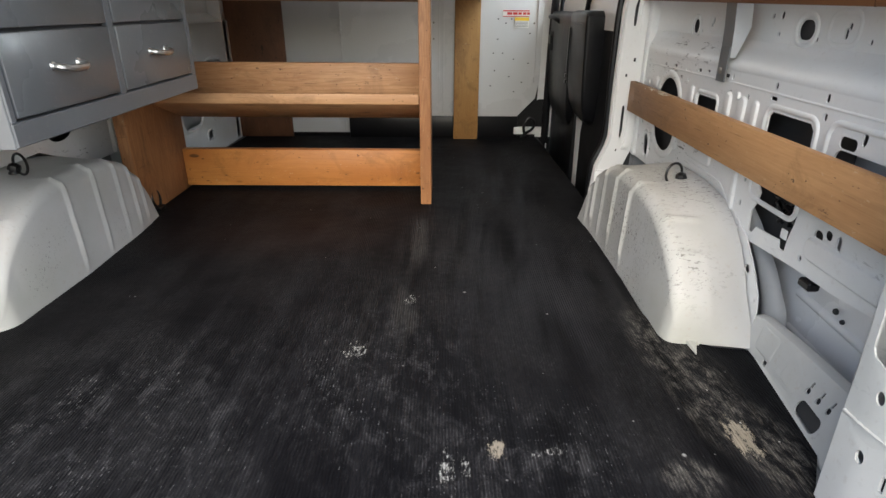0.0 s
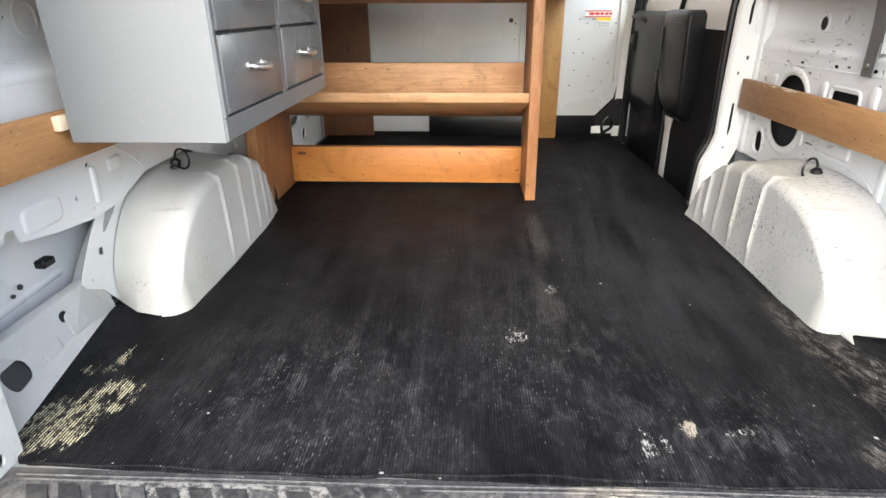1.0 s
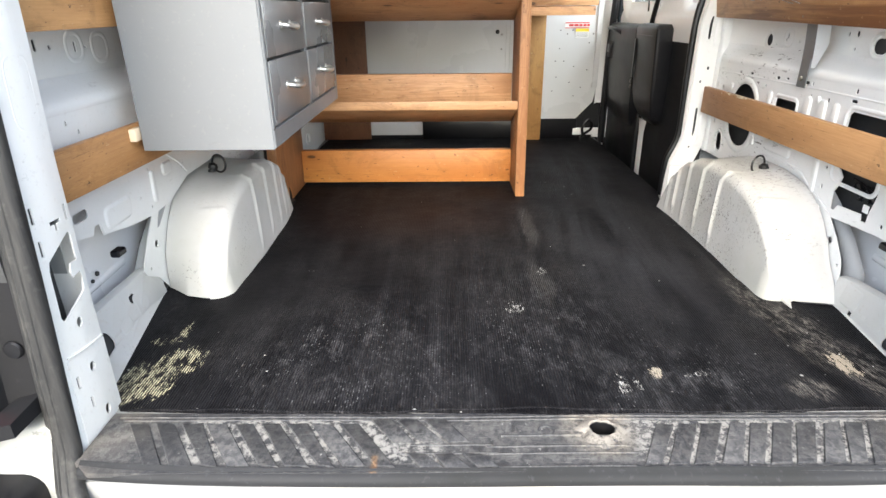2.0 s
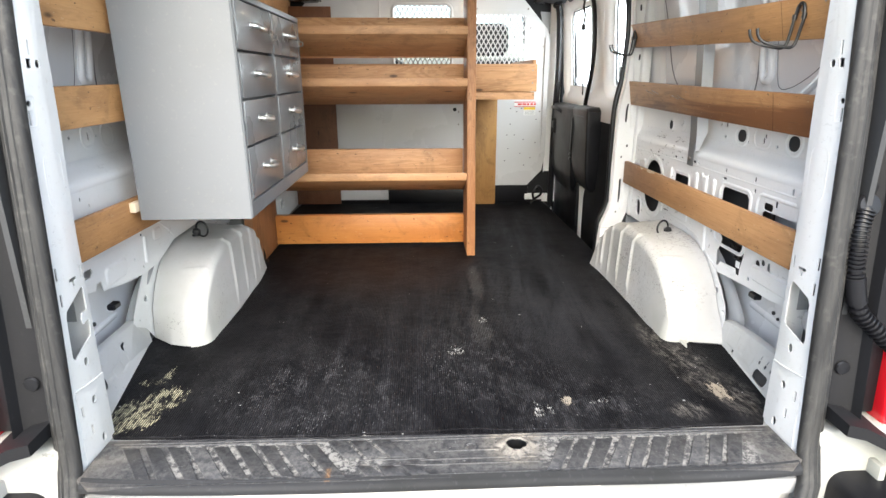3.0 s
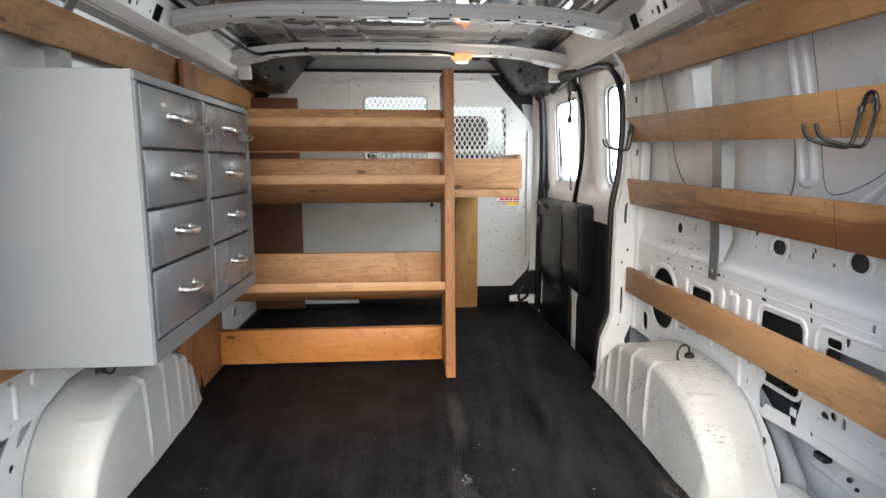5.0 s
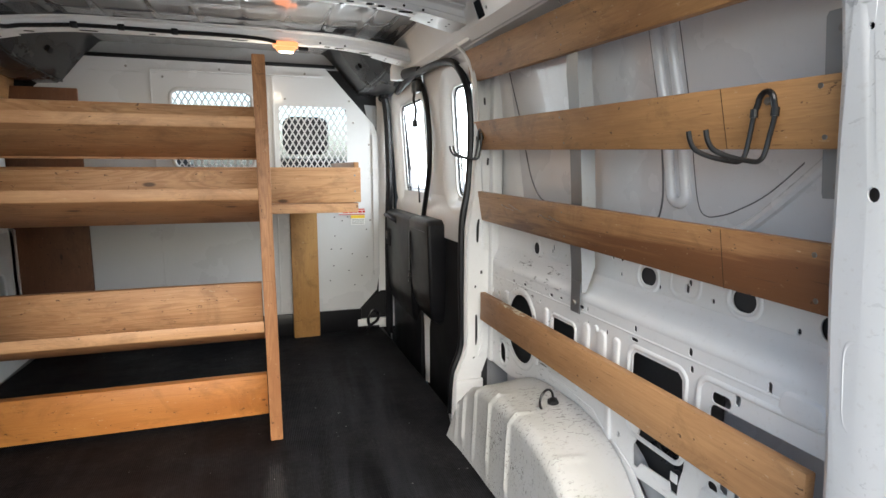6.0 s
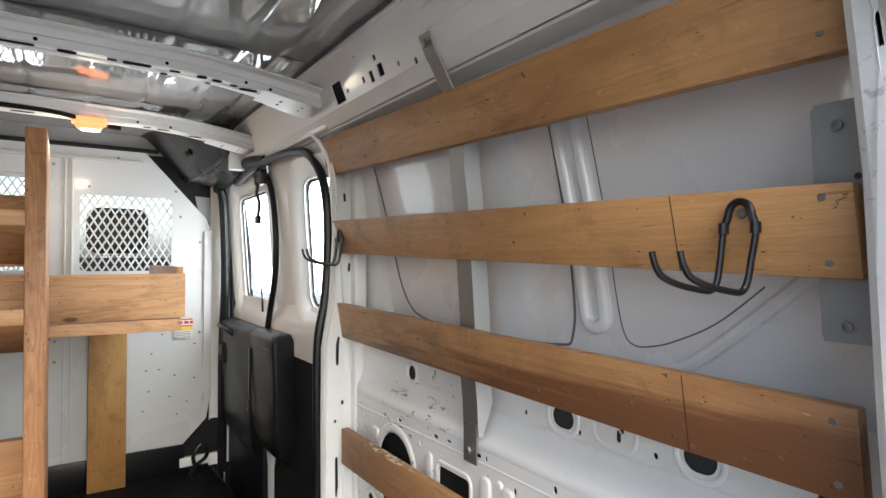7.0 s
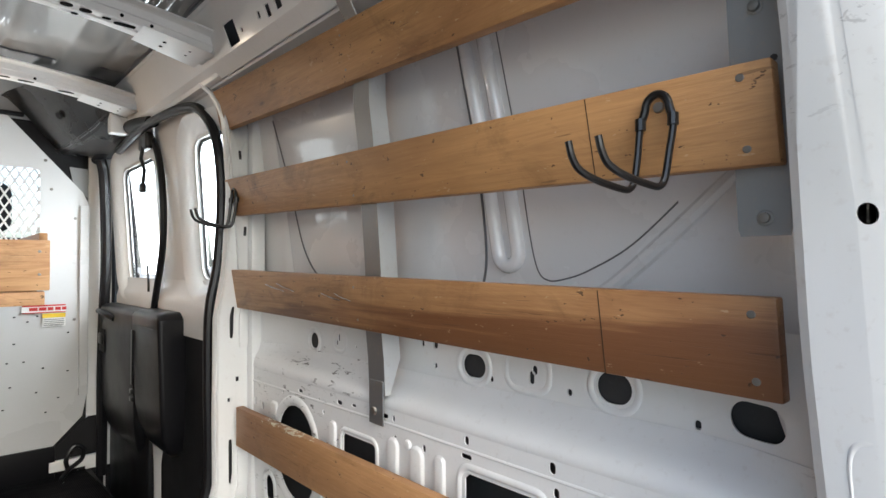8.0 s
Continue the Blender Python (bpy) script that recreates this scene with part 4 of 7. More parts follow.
def roof_rail(name, s):
    def rail(u, v, w):
        return (s * (trail_x(v) - w), u, v)

    rail_holes = [(1.205, 1.342, 0.028, 0.024, 0.004), (1.155, 1.335, 0.006, 0.005, 0.004), (1.025, 1.335, 0.009, 0.012, 0.002), (1.065, 1.338, 0.006, 0.007, 0.003), (0.980, 1.338, 0.012, 0.013, 0.002), (0.990, 1.365, 0.007, 0.006, 0.002), (0.843, 1.318, 0.006, 0.007, 0.005), (0.525, 1.325, 0.005, 0.006, 0.004),
                  (0.905, 1.33, 0.004, 0.005, 0.003), (0.765, 1.385, 0.005, 0.003, 0.002), (1.075, 1.39, 0.005, 0.003, 0.002)]
    back = 2.62 if s < 0 else 2.30
    bm = bmesh.new()
    for z0, z1 in ((1.286, 1.312), (1.312, 1.4295)):
        line = [(0.06 + (back - 0.06) * k / 12, z0) for k in range(13)] + [(back - (back - 0.06) * k / 12, z1) for k in range(13)]
        sheet(line, [rounded(*h) for h in rail_holes] if z0 > 1.30 else [], rail, 0.003, bm)
    strip_loops([[(s * x, y, z) for y in (0.06, back)] for x, z in ((0.838, 1.284), (0.842, 1.280), (0.86, 1.281), (0.91, 1.285))], bm, False)
    # dark lining that paints the shade inside the rail
    inside = bmesh.new()
    strip_loops([[(s * x, y, z) for y in (0.07, back - 0.01)] for x, z in ((0.838, 1.305), (0.800, 1.418))], inside, False)
    setting(name + "_rail_inside", inside, CAVITY_SHADE, "inside of the roof rail, coloured dark as shade", "panel", False)
    rail_ob = setting(name + "_roof_rail", bm, WHITE_PAINT, "white painted roof rail with square holes", "rail", False)
    # folded lip and sealer along the top of the rail, and shallow pressings in its face
    part("rail_lip", tube([(s * 0.762, y, 1.424) for y in np.linspace(0.07, back - 0.02, 30)], 0.006, None, 8), WHITE_PAINT, rail_ob)
    part("sealer", tube([(s * (0.752 + 0.002 * math.sin(y * 23)), y, 1.4335) for y in np.linspace(0.07, back - 0.02, 60)], lambda q: 0.0045 + 0.0015 * math.sin(q * 90), None, 6), SEAM, rail_ob, "grey sealer bead along the roof rail")
    pressed(rail_ob, rail, WHITE_PAINT, 0.62, 1.372, 0.17, 0.022, 0.02, 0.004)
    pressed(rail_ob, rail, WHITE_PAINT, 0.25, 1.372, 0.12, 0.022, 0.02, 0.004)


def lower_strip(name, s, foot_y, foot_x, top_x, line, holes):
    """Leaning strip along the floor edge behind the wheel arch, its foot following the mat."""
    def place(u, v, w):
        foot = interp(u, foot_y, foot_x) - 0.004
        return (s * (foot + (top_x - foot) * max(v, -0.01) / 0.09 - w), u, v)

    bm = sheet(line, [rounded(*h) for h in holes], place, 0.003)
    strip = setting(name + "_lower_strip", bm, SCUFFED, "white scuffed steel strip along the floor edge", "panel", False)
    bm = bmesh.new()
    top = [(u, v) for u, v in line if v > 0.05]
    strip_loops([[place(u, v + dz, w) for u, v in top] for w, dz in ((0.0, 0.0), (-0.004, 0.003), (-0.018, 0.004))], bm, False)
    part("strip_lip", bm, SCUFFED, strip)
    # dark backing added so the holes show shade
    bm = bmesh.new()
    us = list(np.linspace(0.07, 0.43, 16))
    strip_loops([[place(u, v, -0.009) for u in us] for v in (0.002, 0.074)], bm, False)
    part("strip_backing", bm, CAVITY_SHADE, strip, "dark sheet added as shade behind the strip's holes")
    pressed(strip, place, SCUFFED, 0.385, 0.045, 0.035, 0.030, 0.012, 0.0018, 0.25)
    pressed(strip, place, SCUFFED, 0.28, 0.040, 0.030, 0.024, 0.010, 0.0015, 0.25)


def east_panel():
    s, y_end, name = 1, 1.38, "east_panel"

    def low(u, v, w):
        return (0.912 - w + 0.05 * max(0.0, 0.33 - v), u, v)

    big = [(0.575, 0.478), (0.566, 0.487), (0.436, 0.487), (0.424, 0.476), (0.418, 0.40), (0.405, 0.325), (0.409, 0.300), (0.421, 0.262), (0.424, 0.236), (0.443, 0.236), (0.447, 0.252), (0.535, 0.246), (0.548, 0.228), (0.562, 0.228), (0.563, 0.275), (0.547, 0.300), (0.540, 0.322), (0.555, 0.338), (0.575, 0.36)]
    holes = [(1.122, 0.383, 0.083, 0.107, 0.080), (0.869, 0.437, 0.055, 0.036, 0.010), (1.258, 0.262, 0.021, 0.034, 0.020), (0.240, 0.415, 0.112, 0.046, 0.014), (0.328, 0.474, 0.022, 0.0105, 0.009)]
    small = [(0.572, 0.512, 0.012, 0.004), (0.571, 0.537, 0.005, 0.007), (0.785, 0.534, 0.012, 0.0045), (0.757, 0.534, 0.004, 0.006), (0.753, 0.499, 0.0045, 0.0065), (0.673, 0.500, 0.0045, 0.0065), (0.408, 0.537, 0.0055, 0.008), (0.402, 0.505, 0.005, 0.007),
             (1.100, 0.528, 0.010, 0.004), (0.937, 0.531, 0.010, 0.0045), (0.885, 0.534, 0.008, 0.003), (1.02, 0.522, 0.004, 0.005), (1.00, 0.50, 0.004, 0.005), (1.185, 0.515, 0.004, 0.006), (0.293, 0.488, 0.006, 0.010), (0.335, 0.306, 0.012, 0.010), (0.310, 0.316, 0.010, 0.009), (0.281, 0.312, 0.006, 0.013),
             (0.610, 0.330, 0.005, 0.004), (0.615, 0.275, 0.0045, 0.007), (0.66, 0.345, 0.004, 0.006), (0.70, 0.345, 0.006, 0.003), (0.372, 0.245, 0.005, 0.006), (1.29, 0.46, 0.006, 0.009), (1.31, 0.33, 0.005, 0.009), (1.33, 0.40, 0.006, 0.008), (1.335, 0.465, 0.008, 0.011), (0.234, 0.533, 0.004, 0.010), (0.82, 0.36, 0.004, 0.004)]
    outline = [(y_end, 0.550), (y_end, 0.20), (1.20, 0.20), (0.98, 0.25), (0.74, 0.25), (0.66, 0.240), (0.62, 0.228), (0.580, 0.204), (0.385, 0.219), (0.27, 0.222), (0.17, 0.232), (0.085, 0.245), (0.085, 0.550)]
    bm = sheet(outline, [big] + [rounded(*h) for h in holes] + [rounded(a, b, c, d, min(c, d)) for a, b, c, d in small], low, 0.003)
    panel = setting(name, bm, PANELPAINT, "white pressed steel inner panel full of round and square openings", "panel", True, 28)
    for cu, cv, hw, hh, r, wide, high in ((1.122, 0.383, 0.083, 0.107, 0.080, 0.024, 0.0045), (0.869, 0.437, 0.058, 0.040, 0.014, 0.010, 0.0035), (0.500, 0.40, 0.082, 0.092, 0.02, 0.012, 0.004), (1.258, 0.262, 0.022, 0.035, 0.021, 0.014, 0.004), (0.240, 0.425, 0.135, 0.072, 0.02, 0.012, 0.0045)):
        bm = bmesh.new()
        rim(cu, cv, hw, hh, r, wide, high, low, bm)
        part("pressed_rim", bm, PANELPAINT, panel, "", True, 60)
    # folded tabs at the wiring opening
    for cu, cv, hw, hh in ((0.432, 0.270, 0.010, 0.010), (0.556, 0.318, 0.010, 0.012)):
        part("bent_tab", block(0.9125, 0.9155, cu - hw, cu + hw, cv - hh, cv + hh, 0.001, 1), PANELPAINT, panel)
    for cu, cv, hw, hh, r, high in ((0.757, 0.452, 0.018, 0.050, 0.016, 0.006), (0.690, 0.450, 0.020, 0.052, 0.018, 0.006), (0.715, 0.497, 0.010, 0.010, 0.009, 0.005), (0.960, 0.435, 0.014, 0.056, 0.012, 0.006), (0.632, 0.445, 0.014, 0.055, 0.012, 0.006), (0.655, 0.290, 0.012, 0.050, 0.010, 0.006),
                                    (0.250, 0.275, 0.115, 0.026, 0.02, 0.007), (1.225, 0.465, 0.020, 0.020, 0.012, 0.006), (1.215, 0.345, 0.012, 0.045, 0.011, 0.006), (1.02, 0.320, 0.016, 0.022, 0.014, 0.004), (0.86, 0.325, 0.075, 0.020, 0.018, 0.005), (0.175, 0.520, 0.042, 0.024, 0.022, 0.006)):
        pressed(panel, low, PANELPAINT, cu, cv, hw, hh, r, high)
    ridge_line(panel, low, PANELPAINT, [(y, 0.5225 - 0.012 * max(0, y - 0.75)) for y in np.linspace(0.09, 1.36, 30)], 0.0032)
    ridge_line(panel, low, PANELPAINT, [(0.92, 0.295), (0.80, 0.293), (0.72, 0.290), (0.68, 0.262), (0.64, 0.244)], 0.003)
    # dark sheet added behind the openings in place of cavity shade
    setting(name + "_inner_stiffener", block(0.962, 0.965, 0.37, y_end, 0.20, 0.55), CAVITY_SHADE, "dark sheet added behind the panel openings as their shade", "panel", False)
    ovals = [(1.129, 0.633, 0.018, 0.019), (0.604, 0.642, 0.026, 0.019), (0.345, 0.646, 0.026, 0.021), (0.165, 0.641, 0.031, 0.0195), (0.86, 0.642, 0.02, 0.018)]
    dots = [(1.022, 0.650, 0.004, 0.009), (1.030, 0.638, 0.004, 0.006), (0.477, 0.652, 0.005, 0.007), (0.483, 0.640, 0.005, 0.010), (0.415, 0.629, 0.004, 0.005), (0.565, 0.626, 0.004, 0.005), (1.085, 0.622, 0.003, 0.004), (0.70, 0.668, 0.006, 0.008), (0.735, 0.666, 0.004, 0.006), (0.700, 0.630, 0.004, 0.005), (0.955, 0.636, 0.003, 0.004), (0.235, 0.620, 0.004, 0.006)]
    ledge_and_band(name, s, y_end, ovals, dots, ((1.129, 0.633, 0.022, 0.024, 0.012), (0.604, 0.642, 0.031, 0.025, 0.014), (0.345, 0.646, 0.031, 0.026, 0.014)), ((0.492, 0.648, 0.046, 0.030), (1.020, 0.645, 0.028, 0.026)))
    outer_skin_ribs(name, s, y_end)
    corner_web(name, s)
    roof_rail(name, s)
    lower_strip(name, s, (0.02, 0.12, 0.226, 0.366, 0.45), (0.846, 0.866, 0.882, 0.903, 0.906), 0.919, [(0.06, -0.005), (0.452, -0.005), (0.455, 0.070), (0.43, 0.078), (0.33, 0.085), (0.16, 0.088), (0.06, 0.092)],
                [(0.366, 0.054, 0.011, 0.011, 0.010), (0.366, 0.014, 0.007, 0.010, 0.002), (0.192, 0.018, 0.036, 0.014, 0.013), (0.228, 0.046, 0.0055, 0.0055, 0.005), (0.228, 0.058, 0.0022, 0.006, 0.002), (0.197, 0.047, 0.0055, 0.0055, 0.005), (0.197, 0.059, 0.0022, 0.006, 0.002), (0.168, 0.049, 0.0055, 0.0055, 0.005), (0.168, 0.061, 0.0022, 0.006, 0.002)])


def west_panel():
    s, y_end, name = -1, 1.36, "west_panel"

    def low(u, v, w):
        return (-(0.912 - w + 0.05 * max(0.0, 0.33 - v)), u, v)

    holes = [(0.222, 0.338, 0.026, 0.011, 0.010), (1.085, 0.405, 0.078, 0.105, 0.07), (0.86, 0.40, 0.05, 0.04, 0.012)]
    small = [(0.522, 0.361, 0.007, 0.004), (0.254, 0.529, 0.004, 0.005), (0.289, 0.506, 0.004, 0.005), (0.465, 0.300, 0.004, 0.005), (0.515, 0.262, 0.004, 0.005), (0.60, 0.355, 0.004, 0.005), (0.21, 0.46, 0.004, 0.004), (0.235, 0.40, 0.004, 0.004)]
    outline = [(y_end, 0.550), (y_end, 0.20), (1.20, 0.20), (0.98, 0.29), (0.74, 0.285), (0.62, 0.245), (0.519, 0.238), (0.405, 0.249), (0.290, 0.270), (0.280, 0.300), (0.258, 0.302), (0.252, 0.282), (0.17, 0.300), (0.085, 0.305), (0.085, 0.550)]
    bm = sheet(outline, [rounded(*h) for h in holes] + [rounded(a, b, c, d, min(c, d)) for a, b, c, d in small], low, 0.003)
    panel = setting(name, bm, PANELPAINT, "white pressed steel inner panel with a slot and a few small holes", "panel", True, 28)
    for cu, cv, hw, hh, r, high in ((0.535, 0.310, 0.010, 0.045, 0.009, 0.006), (0.36, 0.300, 0.060, 0.030, 0.02, 0.004), (0.62, 0.34, 0.03, 0.02, 0.015, 0.005)):
        pressed(panel, low, PANELPAINT, cu, cv, hw, hh, r, high)
    ridge_line(panel, low, PANELPAINT, [(0.40, 0.395), (0.52, 0.405), (0.62, 0.385), (0.70, 0.335), (0.74, 0.300)], 0.0035)
    # same added dark sheet, shading the west openings
    setting(name + "_inner_stiffener", block(-0.966, -0.962, 0.62, y_end, 0.27, 0.55), CAVITY_SHADE, "dark sheet added behind the panel openings as their shade", "panel", False)
    dots = [(0.300, 0.678, 0.005, 0.012), (0.345, 0.672, 0.004, 0.005), (0.432, 0.668, 0.004, 0.012), (0.47, 0.665, 0.003, 0.004)]
    ledge_and_band(name, s, y_end, [], dots, (), ((0.429, 0.668, 0.030, 0.030), (0.527, 0.662, 0.032, 0.032)))
    outer_skin_ribs(name, s, y_end)
    corner_web(name, s)
    roof_rail(name, s)
    lower_strip(name, s, (0.02, 0.08, 0.20, 0.308, 0.376, 0.52), (0.830, 0.852, 0.886, 0.907, 0.922, 0.940), 0.934, [(0.06, -0.005), (0.53, -0.005), (0.50, 0.095), (0.437, 0.108), (0.30, 0.104), (0.16, 0.100), (0.06, 0.098)],
                [(0.352, 0.071, 0.013, 0.012, 0.011), (0.357, 0.034, 0.008, 0.011, 0.002), (0.176, 0.046, 0.034, 0.020, 0.018)])


east_panel()
west_panel()


def west_front_panel():
    def low(u, v, w):
        return (-(0.885 - w), u, v)

    holes = [(1.62, 0.36, 0.07, 0.09, 0.05, 0.016), (1.95, 0.30, 0.10, 0.13, 0.04, 0.02), (2.28, 0.30, 0.10, 0.13, 0.04, 0.02), (1.80, 0.12, 0.02, 0.02, 0.015, 0.008), (2.12, 0.10, 0.03, 0.02, 0.015, 0.008)]
    bm = sheet([(1.37, 0.0), (2.60, 0.0), (2.60, 0.60), (1.37, 0.60)], [rounded(*h[:5]) for h in holes], low, 0.003)
    for h in holes:
        rim(*h, 0.006, low, bm)
    setting("west_front_panel", bm, WHITE_PAINT, "white pressed steel inner panel beside the shelf unit", "panel", True, 28)
    bm = bmesh.new()
    strip_loops([[(-x, y, z) for y in (1.37, 2.60)] for x, z in ((0.885, 0.60), (0.90, 0.615), (0.955, 0.64), (0.963, 0.70))], bm, False)
    for y in (1.40, 1.78, 2.5):
        block(-0.955, -0.885, y - 0.03, y + 0.03, 0.0, 1.30, 0.012, bm=bm)
    setting("west_front_ledge", bm, WHITE_PAINT, "white steel ledge and posts beside the shelf unit", "ledge")


west_front_panel()


def oval(cu, cv, ru, rv, n=18):
    return [(cu + ru * math.cos(2 * math.pi * k / n), cv + rv * math.sin(2 * math.pi * k / n)) for k in range(n)]


def wheel_arch(s, y0, y1, H, reach0, outer, corner, spread, flare, foot, slope, ribs, edge, label):
    """Pressed wheel housing: side wall with upright ribs, soft shoulder and a long slope to the rear."""
    bm = bmesh.new()
    nu, nv = 130, 44
    yc, hl = (y0 + y1) / 2, (y1 - y0) / 2
    grid = []
    for i in range(nu + 1):
        q = i / nu
        y = y0 + (y1 - y0) * (0.35 * q * q + 0.65 * q)
        e = (y - yc) / hl
        along = (y - y0) / (yc - y0)
        h = H * max(0.0, 1 - abs(e) ** 3.0) ** 0.62 if e > 0 else H * max(0.0, 1 - max(0.0, 1 - along) ** 2.9) ** 0.80
        h = max(h, 0.004)
        # the foot rounds off towards the rear and flares at the front
        d = min(corner, y - y0)
        reach = reach0 + corner - math.sqrt(corner ** 2 - (corner - d) ** 2) - flare * max(0.0, (e - 0.3) / 0.7) ** 2
        row = []
        for j in range(nv + 1):
            t = j / nv
            side, turn = 0.30, 0.22
            rear = min(1.0, max(0.0, (0.80 - y) / 0.30))
            r = min(0.034 + spread * 0.4 * rear, h * 0.6)
            lean = (0.010 + spread * rear) * min(1.0, h / 0.16)
            if t < side:
                x, z = reach + lean * t / side, -0.004 + (h - r) * t / side
            elif t < side + turn:
                a = (t - side) / turn * math.pi / 2
                x, z = reach + lean + r * (1 - math.cos(a)), (h - r) + r * math.sin(a)
            else:
                g = (t - side - turn) / (1 - side - turn)
                x, z = reach + lean + r + g * (outer - reach - lean - r), h + 0.012 * g * min(1, h / 0.1)
            fade = 1 if t < side + turn * 0.80 else max(0, 1 - (t - side - turn * 0.80) / 0.16)
            bulge = 0.0
            for yr in ribs:
                bulge += math.exp(-((y - yr + 0.05 * max(0.0, t - side)) / 0.0058) ** 2)
            bulge *= 0.0072 * fade * min(1.0, t / 0.10)
            for yr, lo, hi in ((0.635, 0.42, 0.76), (0.550, 0.44, 0.74)):
                k = math.exp(-((y - yr + 0.05 * (t - 0.3)) / 0.0058) ** 2)
                bulge += 0.0052 * k * max(0.0, min(1.0, (t - lo) / 0.06, (hi - t) / 0.10))
            dent = 0.0016 * noise.noise(Vector((x * 9, y * 11, z * 9 + s)))
            nx, nz = (-1, 0) if t < side else ((-math.cos((t - side) / turn * math.pi / 2), math.sin((t - side) / turn * math.pi / 2)) if t < side + turn else (0, 1))
            low = max(0.0, 1 - h / 0.09)
            back = (interp(x, *foot) * low + interp(x, *slope) * (1 - low)) * max(0.0, 1 - h / H) ** 0.5 * (1 if e < 0 else 0)
            row.append(bm.verts.new((s * (x + nx * (bulge + dent)), y + back, z + nz * (bulge + dent))))
        grid.append(row)
    for a, b in zip(grid, grid[1:]):
        for j in range(nv):
            bm.faces.new((a[j], a[j + 1], b[j + 1], b[j]))
    rim_line = [row[-1].co.copy() for row in grid]
    arch = tagged(part("wheel_arch", bm, SCRAPED if s > 0 else SCUFFED, None, "", True, 60), label, "wheel arch", "wheel arches")
    # flat welded flange standing along the outer edge, with its holes
    bm = sheet(edge, [rounded(y, z, r, r, r) for y, z, r in ((0.60, 0.222, 0.005), (0.525, 0.150, 0.010), (0.472, 0.098, 0.004))], lambda u, v, w: (s * (outer + 0.003 - w), u, v), 0.003)
    part("arch_flange", bm, JAMB, arch, "", True, 50)
    if s > 0:
        bm = bmesh.new()
        strip_loops([[(0.772, 0.470, 0.004), (0.800, 0.456, 0.004), (0.797, 0.452, 0.012), (0.775, 0.464, 0.012)], [(0.778, 0.408, 0.002), (0.780, 0.408, 0.002), (0.780, 0.408, 0.004), (0.778, 0.408, 0.004)]], bm, True, True)
        part("paint_flap", bm, SCRAPED, arch, "white flap in the slit of the mat")
    return arch


wheel_arch(1, 0.424, 1.25, 0.264, 0.726, 0.911, 0.075, 0.002, 0.014, ((0.77, 0.90), (0.030, 0.0)), ((0.82, 0.90), (0.0, 0.045)), (1.185, 1.127, 1.05, 0.943, 0.817),
           [(0.90, 0.274), (0.725, 0.266), (0.624, 0.246), (0.558, 0.215), (0.505, 0.165), (0.466, 0.116), (0.458, 0.090), (0.455, 0.070), (0.424, -0.004), (0.90, -0.004)], "white scuffed steel wheel arch with ribs and black scrapes")
wheel_arch(-1, 0.478, 1.25, 0.270, 0.736, 0.930, 0.055, 0.006, -0.018, ((0.80, 0.86, 0.90, 0.945), (0.0, 0.014, 0.045, 0.078)), ((0.82, 0.93), (0.0, 0.045)), (1.175, 1.115, 1.035, 0.925, 0.80),
           [(0.95, 0.289), (0.70, 0.289), (0.60, 0.283), (0.535, 0.232), (0.49, 0.180), (0.447, 0.124), (0.438, 0.104), (0.448, 0.088), (0.50, 0.060), (0.555, -0.004), (0.95, -0.004)], "white steel wheel arch with ribs, lightly scuffed")

